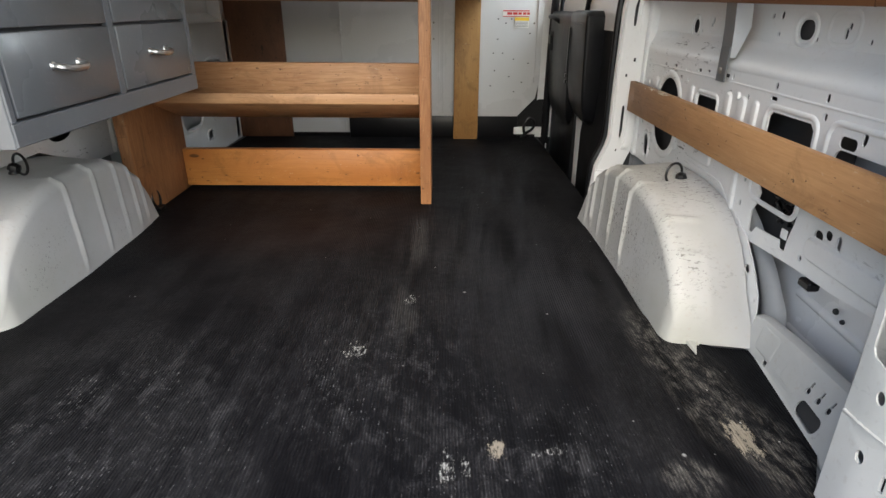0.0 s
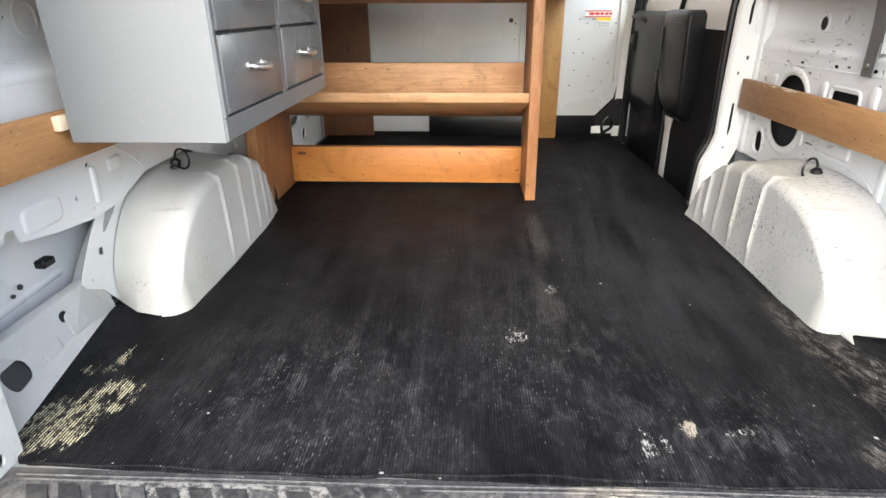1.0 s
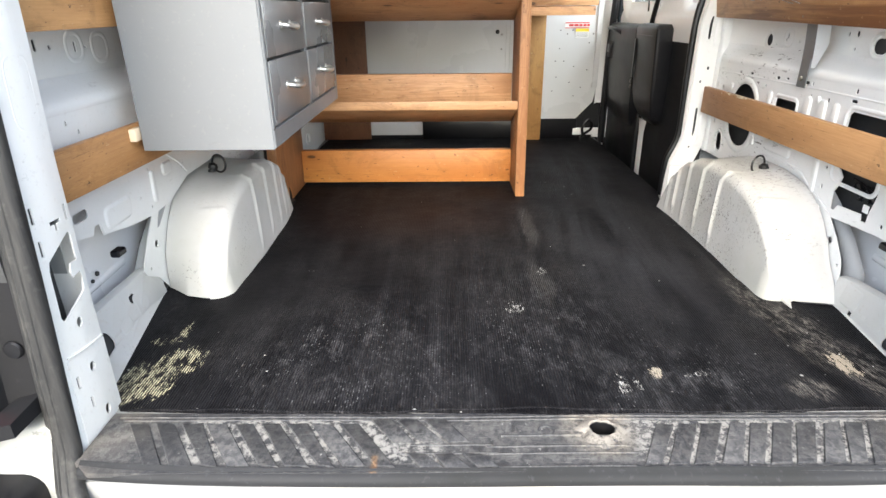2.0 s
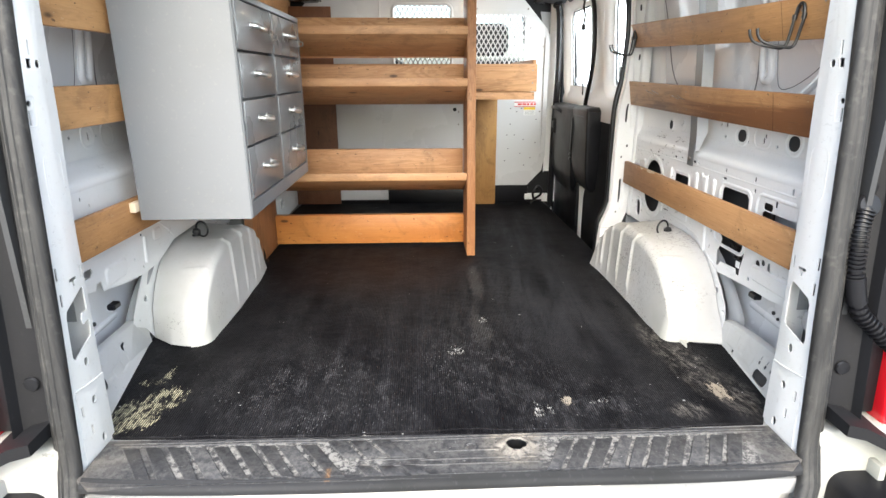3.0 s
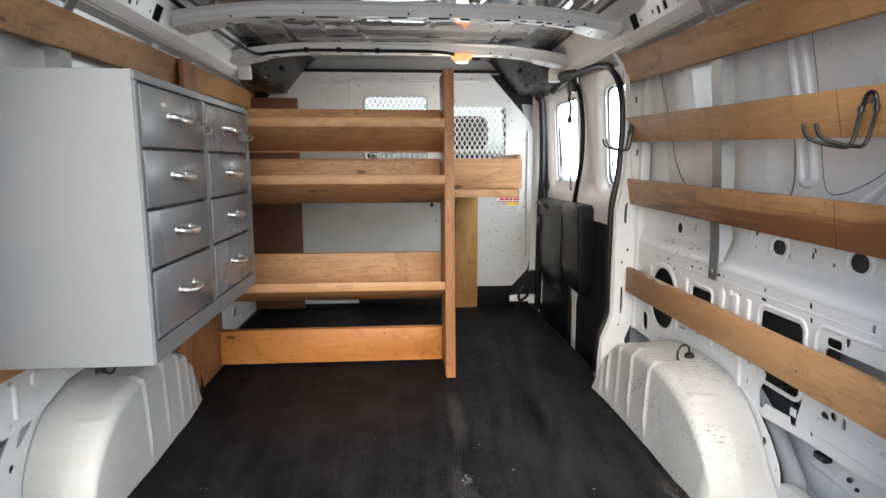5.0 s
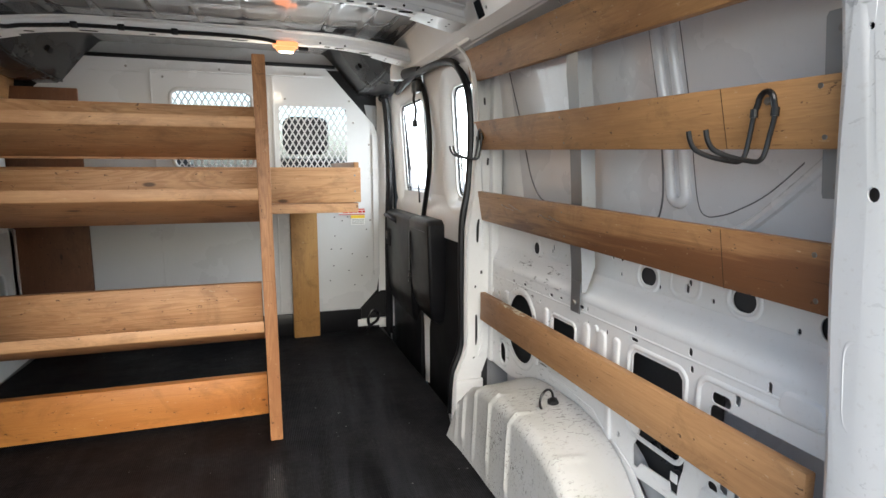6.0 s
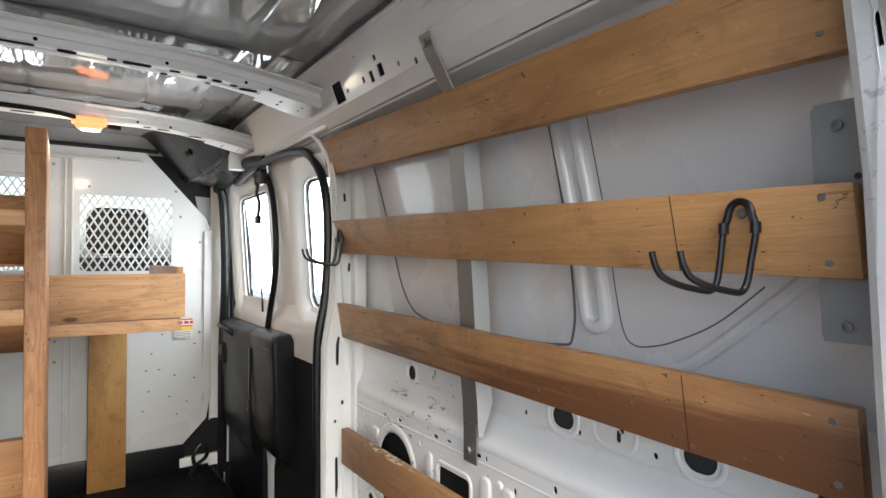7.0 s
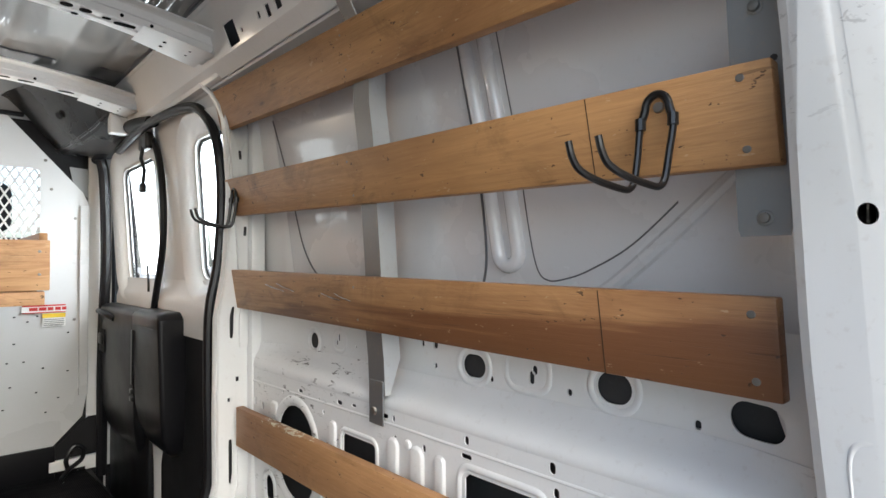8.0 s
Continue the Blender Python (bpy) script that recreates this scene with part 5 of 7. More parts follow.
# inner corner posts at the rear doors
def rear_pillar(name, s):
    def face(u, v, w):
        r, f = interp(v, PIL_Z, PIL_R), interp(v, PIL_Z, PIL_F)
        return (s * (interp(v, PIL_Z, PIL_X) - w - 0.004 * math.sin(math.pi * u)), r + (f - r) * u, v)

    zs = list(np.linspace(-0.02, 1.44, 44))
    line = [(0, z) for z in zs] + [(1, z) for z in reversed(zs)]
    opening = [(0.20, 0.345), (0.16, 0.33), (0.14, 0.242), (0.20, 0.232), (0.84, 0.262), (0.90, 0.285), (0.86, 0.300), (0.64, 0.296), (0.60, 0.308), (0.66, 0.322), (0.86, 0.322), (0.86, 0.372), (0.80, 0.378)]
    if s > 0:
        opening = [(0.24, 0.348), (0.17, 0.335), (0.13, 0.252), (0.16, 0.240), (0.78, 0.258), (0.85, 0.268), (0.86, 0.350), (0.80, 0.366), (0.70, 0.366)]
    tee = [(0.42, 0.408), (0.42, 0.401), (0.52, 0.401), (0.52, 0.389), (0.59, 0.389), (0.59, 0.401), (0.68, 0.401), (0.68, 0.408)]
    ovals = [(0.50, 0.215, 0.07, 0.010), (0.50, 0.122, 0.07, 0.010), (0.60, 0.02, 0.07, 0.011), (0.53, 0.849, 0.075, 0.0085), (0.14, 0.775, 0.06, 0.006), (0.62, 1.09, 0.06, 0.010), (0.57, 1.035, 0.045, 0.004)]
    slots = [(0.10, 0.43, 0.032, 0.014), (0.12, 0.372, 0.032, 0.014), (0.88, 0.412, 0.032, 0.014), (0.70, 0.15, 0.032, 0.012), (0.12, 0.115, 0.032, 0.012), (0.30, 0.06, 0.032, 0.012), (0.31, 0.880, 0.026, 0.014), (0.27, 0.850, 0.07, 0.009), (0.13, 0.747, 0.026, 0.014), (0.72, 1.118, 0.032, 0.015)]
    bm = sheet(line, [opening, tee] + [oval(*o) for o in ovals] + [rounded(a, b, c, d, 0.002) for a, b, c, d in slots], face, 0.003)
    # returns: outwards to the seal and forwards into the wall
    rows = []
    for off_x, off_y in ((0.0, 0.0), (0.003, -0.008), (0.010, -0.013), (0.028, -0.014)):
        rows.append([(s * (interp(z, PIL_Z, PIL_X) + off_x), interp(z, PIL_Z, PIL_R) + off_y, z) for z in zs])
    strip_loops(rows, bm, False)
    rows = []
    for off_x, off_y in ((0.0, 0.0), (0.006, 0.008), (0.03, 0.012), (0.14, 0.012)):
        rows.append([(s * (interp(z, PIL_Z, PIL_X) + off_x), interp(z, PIL_Z, PIL_F) + off_y, z) for z in zs])
    strip_loops(rows, bm, False)
    pillar = setting(name, bm, JAMB, "white painted rear door pillar with slots and an access opening", "pillar", True, 30)
    for cu, cv, hu, hv in ((0.17, 0.760, 0.13, 0.032), (0.62, 1.10, 0.16, 0.040), (0.55, 0.62, 0.30, 0.060)):
        bm = bmesh.new()
        strip_loops([[face(u, v, w) for u, v in ((cu + hu * k * math.copysign(abs(math.cos(a)) ** 0.4, math.cos(a)), cv + hv * k * math.copysign(abs(math.sin(a)) ** 0.4, math.sin(a))) for a in np.linspace(0, 2 * math.pi, 40, endpoint=False))] for k, w in ((1.0, -0.0006), (0.96, 0.0010), (0.90, 0.0010), (0.86, -0.0006))], bm)
        part("pressed_rim", bm, JAMB, pillar, "", True, 60)
    low = [(a, b, c, d) for a, b, c, d in ovals if b < 0.15]
    thin = [(a, b, c, d) for a, b, c, d in slots if b < 0.15]
    zf = list(np.linspace(-0.018, 0.165, 10))
    plate = sheet([(0.0, z) for z in zf] + [(1.0, z - 0.012) for z in reversed(zf)], [oval(*o) for o in low] + [rounded(a, b, c, d, 0.002) for a, b, c, d in thin], lambda u, v, w: face(u, v, w + 0.0018), 0.0016)
    part("foot_plate", plate, JAMB, pillar, "white welded plate at the pillar foot")
    part("sealer", tube([face(u, 0.170 - 0.012 * u, 0.0015) for u in np.linspace(0.03, 0.97, 16)], lambda q: 0.0022 + 0.0008 * math.sin(q * 40), None, 6), JAMB, pillar)
    # dark slab added for the shade inside the pillar
    bm = block(s * 0.875 - 0.006, s * 0.875 + 0.006, -0.06, 0.045, -0.02, 1.25)
    setting(name + "_back", bm, CAVITY_SHADE, "inside of the rear pillar, its shade coloured dark grey", "panel")


rear_pillar("pillar_east", 1)
rear_pillar("pillar_west", -1)

# crumpled plastic stuffed into the east pillar
bm = bmesh.new()
bmesh.ops.create_icosphere(bm, subdivisions=3, radius=0.026)
rnd = random.Random(5)
for v in bm.verts:
    k = 0.75 + 0.5 * rnd.random()
    v.co = Vector((v.co.x * 0.7, v.co.y * k, v.co.z * 1.25 * k)) + Vector((0.842, -0.018, 0.285))
wad = thing("plastic_wad", "crumpled pale plastic stuffed in the pillar opening", "packing")
part("wad", bm, CAVITY, wad, "", False)

# door seal all round the rear opening
SEAL_Z = (-0.06, 0.0, 0.3, 0.74, 1.05, 1.25, 1.36)
SEAL_Y = (-0.140, -0.108, -0.074, -0.034, 0.006, 0.028, 0.040)
SEAL_X = (0.806, 0.815, 0.818, 0.821, 0.823, 0.814, 0.78)
pts = []
for s in (-1, 1):
    col = [(s * interp(z, SEAL_Z, SEAL_X), interp(z, SEAL_Z, SEAL_Y), z) for z in np.linspace(-0.06, 1.34, 22)]
    pts += col if s > 0 else list(reversed(col))
    if s < 0:
        pts += [(-0.79, -0.158, -0.10), (-0.76, -0.162, -0.135), (-0.70, -0.166, -0.155), (0.0, -0.172, -0.160), (0.70, -0.166, -0.155), (0.76, -0.162, -0.135), (0.79, -0.158, -0.10)]
pts += [(0.74, 0.0, 1.40), (0.6, 0.0, 1.425), (0.0, 0.0, 1.43), (-0.6, 0.0, 1.425), (-0.74, 0.0, 1.40)]
seal = thing("door_seal", "black weathered rubber seal round the rear door opening", "door seal")
part("inner_bulb", tube(pts, 0.016, None, 12, True), RUBBER, seal)
part("outer_lip", tube([(p[0] * 1.008 + (0.004 if p[0] > 0 else -0.004), p[1] - 0.005, p[2] - (0.012 if p[2] < -0.1 else 0)) for p in pts], 0.014, None, 10, True), RUBBER, seal)
part("grip_strip", tube([(p[0] * 1.018 + (0.009 if p[0] > 0 else -0.009), p[1] + 0.002, p[2] - (0.022 if p[2] < -0.1 else 0)) for p in pts], 0.013, None, 10, True), RUBBER, seal)

# dark jamb outside the seal, with round rubber plugs
for s in (-1, 1):
    side = "east" if s > 0 else "west"
    zs = np.linspace(0.075, 1.40, 24)
    bm = bmesh.new()
    rows = []
    for dx, dy in ((0.020, 0.004), (0.050, 0.012), (0.085, 0.012), (0.098, 0.004), (0.104, -0.020), (0.110, 0.03)):
        rows.append([(s * (interp(z, SEAL_Z, SEAL_X) + dx), interp(z, SEAL_Z, SEAL_Y) + dy, z) for z in zs])
    strip_loops(rows, bm, False)
    jamb = setting("outer_jamb_" + side, bm, GREYPLASTIC, "dark grey jamb outside the rear door seal", "jamb")
    for z in (0.20, 0.60, 0.76, 1.05):
        part("rubber_plug", disc((s * (interp(z, SEAL_Z, SEAL_X) + 0.068), interp(z, SEAL_Z, SEAL_Y) + 0.010, z), (0, -1, 0), 0.017, 0.006, None, 16), PLASTIC, jamb, "round black rubber plug")

# side doors: pillars, seals, trims, windows
def east_doors():
    # white door pillar: a face towards the rear with slots, and a rolled edge at the doors
    pz = (-0.05, 0.08, 0.155, 0.25, 0.45, 0.68, 0.80, 1.0, 1.2, 1.3)
    px = (0.785, 0.790, 0.796, 0.833, 0.831, 0.834, 0.855, 0.866, 0.86, 0.83)

    def py(z):
        return interp(z, (-0.05, 0.5, 0.7, 1.0, 1.15, 1.25, 1.3), (1.365, 1.368, 1.372, 1.37, 1.385, 1.41, 1.48))

    def face(u, v, w):
        return (interp(v, pz, px) + u * 0.085, py(v) - w, v)

    zs = list(np.linspace(-0.05, 1.3, 40))
    slots = [(0.34, 0.315, 0.055, 0.055, 0.02), (0.62, 0.41, 0.07, 0.022, 0.06), (0.36, 0.665, 0.06, 0.040, 0.03), (0.40, 0.215, 0.04, 0.004, 0.003), (0.55, 0.52, 0.05, 0.006, 0.005), (0.30, 0.47, 0.04, 0.005, 0.004), (0.45, 0.90, 0.05, 0.012, 0.01), (0.30, 1.10, 0.05, 0.012, 0.01), (0.5, 0.79, 0.04, 0.005, 0.004)]
    bm = sheet([(0, z) for z in zs] + [(1, z) for z in reversed(zs)], [rounded(*h) for h in slots], face, 0.003)
    rows = []
    for dx, dy in ((0.0, 0.0), (-0.008, -0.004), (-0.012, 0.002), (-0.012, 0.016), (-0.004, 0.026), (0.05, 0.040)):
        rows.append([(interp(z, pz, px) + dx, py(z) + dy, z) for z in zs])
    strip_loops(rows, bm, False)
    post = setting("pillar_side_door", bm, WHITE_PAINT, "white steel door pillar with slots beside the side doors", "pillar")
    # dark slab painting the shade behind the slots
    part("pillar_inside", block(0.856, 0.93, 1.392, 1.396, 0.0, 1.12), CAVITY_SHADE, post, "inside of the pillar, coloured dark as shade")
    part("foot_plate", block(0.782, 0.885, 1.352, 1.366, -0.04, 0.142, 0.006), WHITE_PAINT, post)
    pressed(post, face, WHITE_PAINT, 0.72, 0.66, 0.16, 0.07, 0.05, 0.006)
    pressed(post, face, WHITE_PAINT, 0.70, 0.28, 0.18, 0.07, 0.05, 0.006)
    # seals
    for name, line, r in (("side_door_seal", [(0.786, 1.412, 0.0), (0.790, 1.412, 0.15), (0.824, 1.412, 0.26), (0.823, 1.415, 0.5), (0.827, 1.42, 0.69), (0.850, 1.425, 0.82), (0.862, 1.435, 1.0), (0.855, 1.45, 1.14), (0.842, 1.51, 1.225), (0.830, 1.60, 1.262), (0.820, 1.8, 1.275), (0.815, 2.05, 1.272), (0.81, 2.3, 1.24)], 0.014),
                          ("door_meeting_seal", [(0.852, 2.015, 0.62), (0.856, 1.995, 0.70), (0.856, 1.925, 0.86), (0.853, 1.905, 1.0), (0.846, 1.925, 1.15), (0.838, 1.98, 1.235), (0.832, 2.07, 1.262)], 0.011),
                          ("front_door_seal", [(0.81, 2.53, -0.02), (0.81, 2.53, 0.5), (0.815, 2.515, 0.8), (0.812, 2.51, 1.0), (0.805, 2.515, 1.17), (0.79, 2.50, 1.235)], 0.020)):
        tagged(part(name, tube(smooth_line(line), r, None, 10), PLASTIC), "black rubber seal along the side door edge", "door seal")
    # inner white frames with real window openings
    for name, y0, y1, hole in (("side_door_rear", 1.40, 2.005, (1.5325, 0.973, 0.1125, 0.202, 0.04)), ("side_door_front", 2.020, 2.57, (2.252, 0.966, 0.208, 0.222, 0.045))):
        door = thing(name, "white hinged side door with black lower trim and a window", "door", "hinged side doors")

        def inner(u, v, w):
            return (interp(v, (0.55, 0.76, 1.19, 1.3), (0.900, 0.890, 0.860, 0.850)) - w, u, v)

        bm = sheet([(y0, 0.56), (y1, 0.56), (y1, 1.30), (y0, 1.30)], [rounded(*hole)], inner, 0.004)
        # raised frame: rolls inward round the glass
        loops = []
        for k, w in ((0.0, -0.012), (0.25, 0.004), (0.6, 0.018), (1.0, 0.030), (1.25, 0.034)):
            o = 0.05 * k
            loops.append([inner(u, v, w * (1.0 if u > hole[0] else 0.3)) for u, v in rounded(hole[0], hole[1], hole[2] + o, hole[3] + o, hole[4] + o)])
        strip_loops(loops, bm)
        part("frame", bm, WHITE_PAINT, door)
        bm = sheet(rounded(hole[0], hole[1], hole[2] + 0.01, hole[3] + 0.01, hole[4]), [rounded(hole[0], hole[1], hole[2] - 0.008, hole[3] - 0.008, hole[4])], lambda u, v, w: inner(u, v, w - 0.010), 0.004)
        part("window_gasket", bm, PLASTIC, door)
        pane = part("window_pane", sheet(rounded(hole[0], hole[1], hole[2] + 0.004, hole[3] + 0.004, hole[4]), [], lambda u, v, w: inner(u, v, w - 0.018), 0.003), GLASS, door)
        pane.visible_shadow = False
        # sill ledge under the glass, outer skin
        bm = bmesh.new()
        strip_loops([[(x, u, z) for u in np.linspace(y0 + 0.02, y1 - 0.02, 8)] for x, z in ((0.884, 0.765), (0.880, 0.735), (0.868, 0.715), (0.862, 0.69), (0.862, 0.60))], bm, False)
        part("window_ledge", bm, WHITE_PAINT, door)
        part("outer_skin", block(0.955, 0.965, y0, y1, -0.2, 0.76), SKIN, door)
        if name == "side_door_rear":
            part("lower_trim", block(0.868, 0.890, y0 + 0.02, y1 - 0.005, -0.20, 0.672, 0.008), GREYPLASTIC, door, "dark grey plastic lower door trim")
            # deep moulded box: level top, tapering foot, rounded rear edge
            bm = bmesh.new()
            loops = []
            for z, x, ya, yb, r in ((0.225, 0.845, 1.78, 1.90, 0.012), (0.250, 0.822, 1.750, 1.95, 0.012), (0.300, 0.808, 1.738, 2.00, 0.012), (0.360, 0.800, 1.730, 2.018, 0.012), (0.600, 0.791, 1.728, 2.022, 0.012), (0.648, 0.790, 1.730, 2.022, 0.012), (0.662, 0.795, 1.750, 2.015, 0.018), (0.668, 0.812, 1.765, 2.00, 0.014)):
                loops.append([(u, v, z) for u, v in rounded((x + 0.884) / 2, (ya + yb) / 2, (0.884 - x) / 2, (yb - ya) / 2, r, 5)])
            strip_loops(loops, bm, True, True)
            box = part("storage_box", bm, PLASTIC, door, "bulky black plastic door box", True, 50)
            part("rear_bead", tube(smooth_line([(0.870, 1.726, 0.645), (0.872, 1.734, 0.60), (0.873, 1.734, 0.45), (0.872, 1.738, 0.36)]), 0.006, None, 8), PLASTIC, box)
            part("lid_line", block(0.788, 0.792, 1.77, 2.00, 0.618, 0.6205), SEAM, box)
            bm = bmesh.new()
            strip_loops([[(0.864, 1.925, 0.215), (0.862, 2.030, 0.215), (0.858, 2.02, 0.215)], [(0.864, 1.945, 0.16), (0.862, 2.015, 0.16), (0.852, 1.985, 0.16)], [(0.866, 1.945, -0.10), (0.866, 2.02, -0.10), (0.856, 1.985, -0.10)]], bm, True, True)
            part("hinge_strip", bm, WHITE_PAINT, door, "white painted strip below the door box")
            part("strap_slot", block(0.786, 0.792, 1.995, 2.012, 0.42, 0.60, 0.002, 1), BLACK_STEEL, box)
            for z in (0.40, 0.375):
                part("buckle", block(0.783, 0.791, 1.992, 2.014, z - 0.008, z + 0.008, 0.003, 2), BLACK_STEEL, box)
        else:
            part("lower_trim", block(0.845, 0.875, y0 + 0.005, 2.555, -0.20, 0.660, 0.012), PLASTIC, door, "black plastic lower door trim")
            bm = bmesh.new()
            loops = []
            for z, x, ya, yb, r in ((0.16, 0.838, 2.10, 2.48, 0.02), (0.20, 0.820, 2.06, 2.51, 0.022), (0.28, 0.806, 2.04, 2.53, 0.012), (0.56, 0.798, 2.034, 2.556, 0.012), (0.640, 0.797, 2.034, 2.558, 0.012), (0.656, 0.803, 2.04, 2.55, 0.016), (0.661, 0.815, 2.05, 2.54, 0.012)):
                loops.append([(u, v, z) for u, v in rounded((x + 0.868) / 2, (ya + yb) / 2, (0.868 - x) / 2, (yb - ya) / 2, r, 5)])
            strip_loops(loops, bm, True, True)
            bulge = part("trim_bulge", bm, PLASTIC, door, "", True, 50)
            part("armrest", tube(smooth_line([(0.803, 2.53, 0.628), (0.788, 2.50, 0.634), (0.780, 2.42, 0.636), (0.784, 2.34, 0.628), (0.800, 2.30, 0.615)]), 0.010, None, 10), PLASTIC, bulge, "black pull handle")
            part("latch_cup", block(0.795, 0.799, 2.43, 2.53, 0.475, 0.565, 0.003, 2), GREYPLASTIC, bulge)
            part("latch_lever", block(0.789, 0.796, 2.455, 2.51, 0.505, 0.548, 0.004), BLACK_STEEL, bulge)
            part("edge_strip", block(0.822, 0.828, 2.545, 2.558, -0.08, 0.215, 0.002), WHITE_PAINT, door, "thin white door edge strip")
    # header above the doors, and the bits of latch gear
    bm = block(0.82, 0.90, 1.36, 2.62, 1.285, 1.43, 0.012)
    header = setting("side_door_header", bm, WHITE_PAINT, "white painted header above the side doors", "header")
    for y, z, hy, hz in ((1.47, 1.350, 0.040, 0.020), (1.60, 1.335, 0.030, 0.014), (1.74, 1.350, 0.045, 0.018), (1.90, 1.340, 0.030, 0.016), (2.25, 1.345, 0.05, 0.018)):
        bm = bmesh.new()
        strip_loops([[(0.820 - h, u, v) for u, v in rounded(y, z, hy * k, hz * k, hz * 0.6 * k)] for k, h in ((1.0, -0.001), (0.88, 0.003), (0.6, 0.0045), (0.2, 0.005))], bm, True, True)
        part("pressed_bead", bm, WHITE_PAINT, header)
    # no real openings: black discs paint the shade of small holes
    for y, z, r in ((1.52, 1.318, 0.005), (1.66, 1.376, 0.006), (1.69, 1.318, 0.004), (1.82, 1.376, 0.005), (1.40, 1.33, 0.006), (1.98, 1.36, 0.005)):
        part("header_hole", disc((0.8198, y, z), (-1, 0, 0), r, 0.001, None, 10), HOLE_SHADE, header, "hole drawn as a dark shade disc")
    latch = thing("door_top_latch", "black door latch gear with a hanging rod at the door head", "latch")
    part("latch_body", block(0.812, 0.838, 1.96, 2.05, 1.20, 1.255, 0.008, 3), BLACK_STEEL, latch)
    part("latch_arm", tube([(0.815, 2.0, 1.21), (0.812, 2.01, 1.17), (0.818, 1.99, 1.13), (0.815, 2.0, 1.08)], 0.006), BLACK_STEEL, latch)
    part("rod_end", block(0.805, 0.825, 1.99, 2.01, 1.055, 1.085, 0.004), BLACK_STEEL, latch)
    ant = thing("wire_stub", "short black wire standing on the door ledge", "wire")
    part("wire", tube([(0.86, 2.09, 0.72), (0.862, 2.10, 0.76), (0.866, 2.13, 0.81)], 0.004), BLACK_STEEL, ant)


east_doors()

# ---- roof ----
bm = bmesh.new()
RIDGES = (-0.66, -0.52, -0.36, -0.20, -0.04, 0.12, 0.28, 0.44, 0.58, 0.69)


def ceiling_z(x, y):
    """Roof skin: slightly crowned, with shallow lengthwise pressings."""
    z = 1.435 + 0.014 * (1 - (x / 0.8) ** 2)
    for k, c in enumerate(RIDGES):
        z += (0.0035 if k % 2 else -0.0025) * math.exp(-((x - c) / 0.013) ** 2)
    return z + 0.0012 * math.sin(y * 5.3 + x * 3.0)


xs = np.linspace(-0.80, 0.80, 241)
rows = []
for y in np.linspace(-0.06, 3.3, 60):
    rows.append([(x, y, ceiling_z(x, y)) for x in xs])
strip_loops(rows, bm, False)
rows = [[(x, y, 1.50) for x in (-0.8, 0.8)] for y in (-0.06, 3.3)]
strip_loops(rows, bm, False)
setting("ceiling", bm, ROOF_PAINT, "glossy grey painted roof skin with faint ridges", "ceiling")


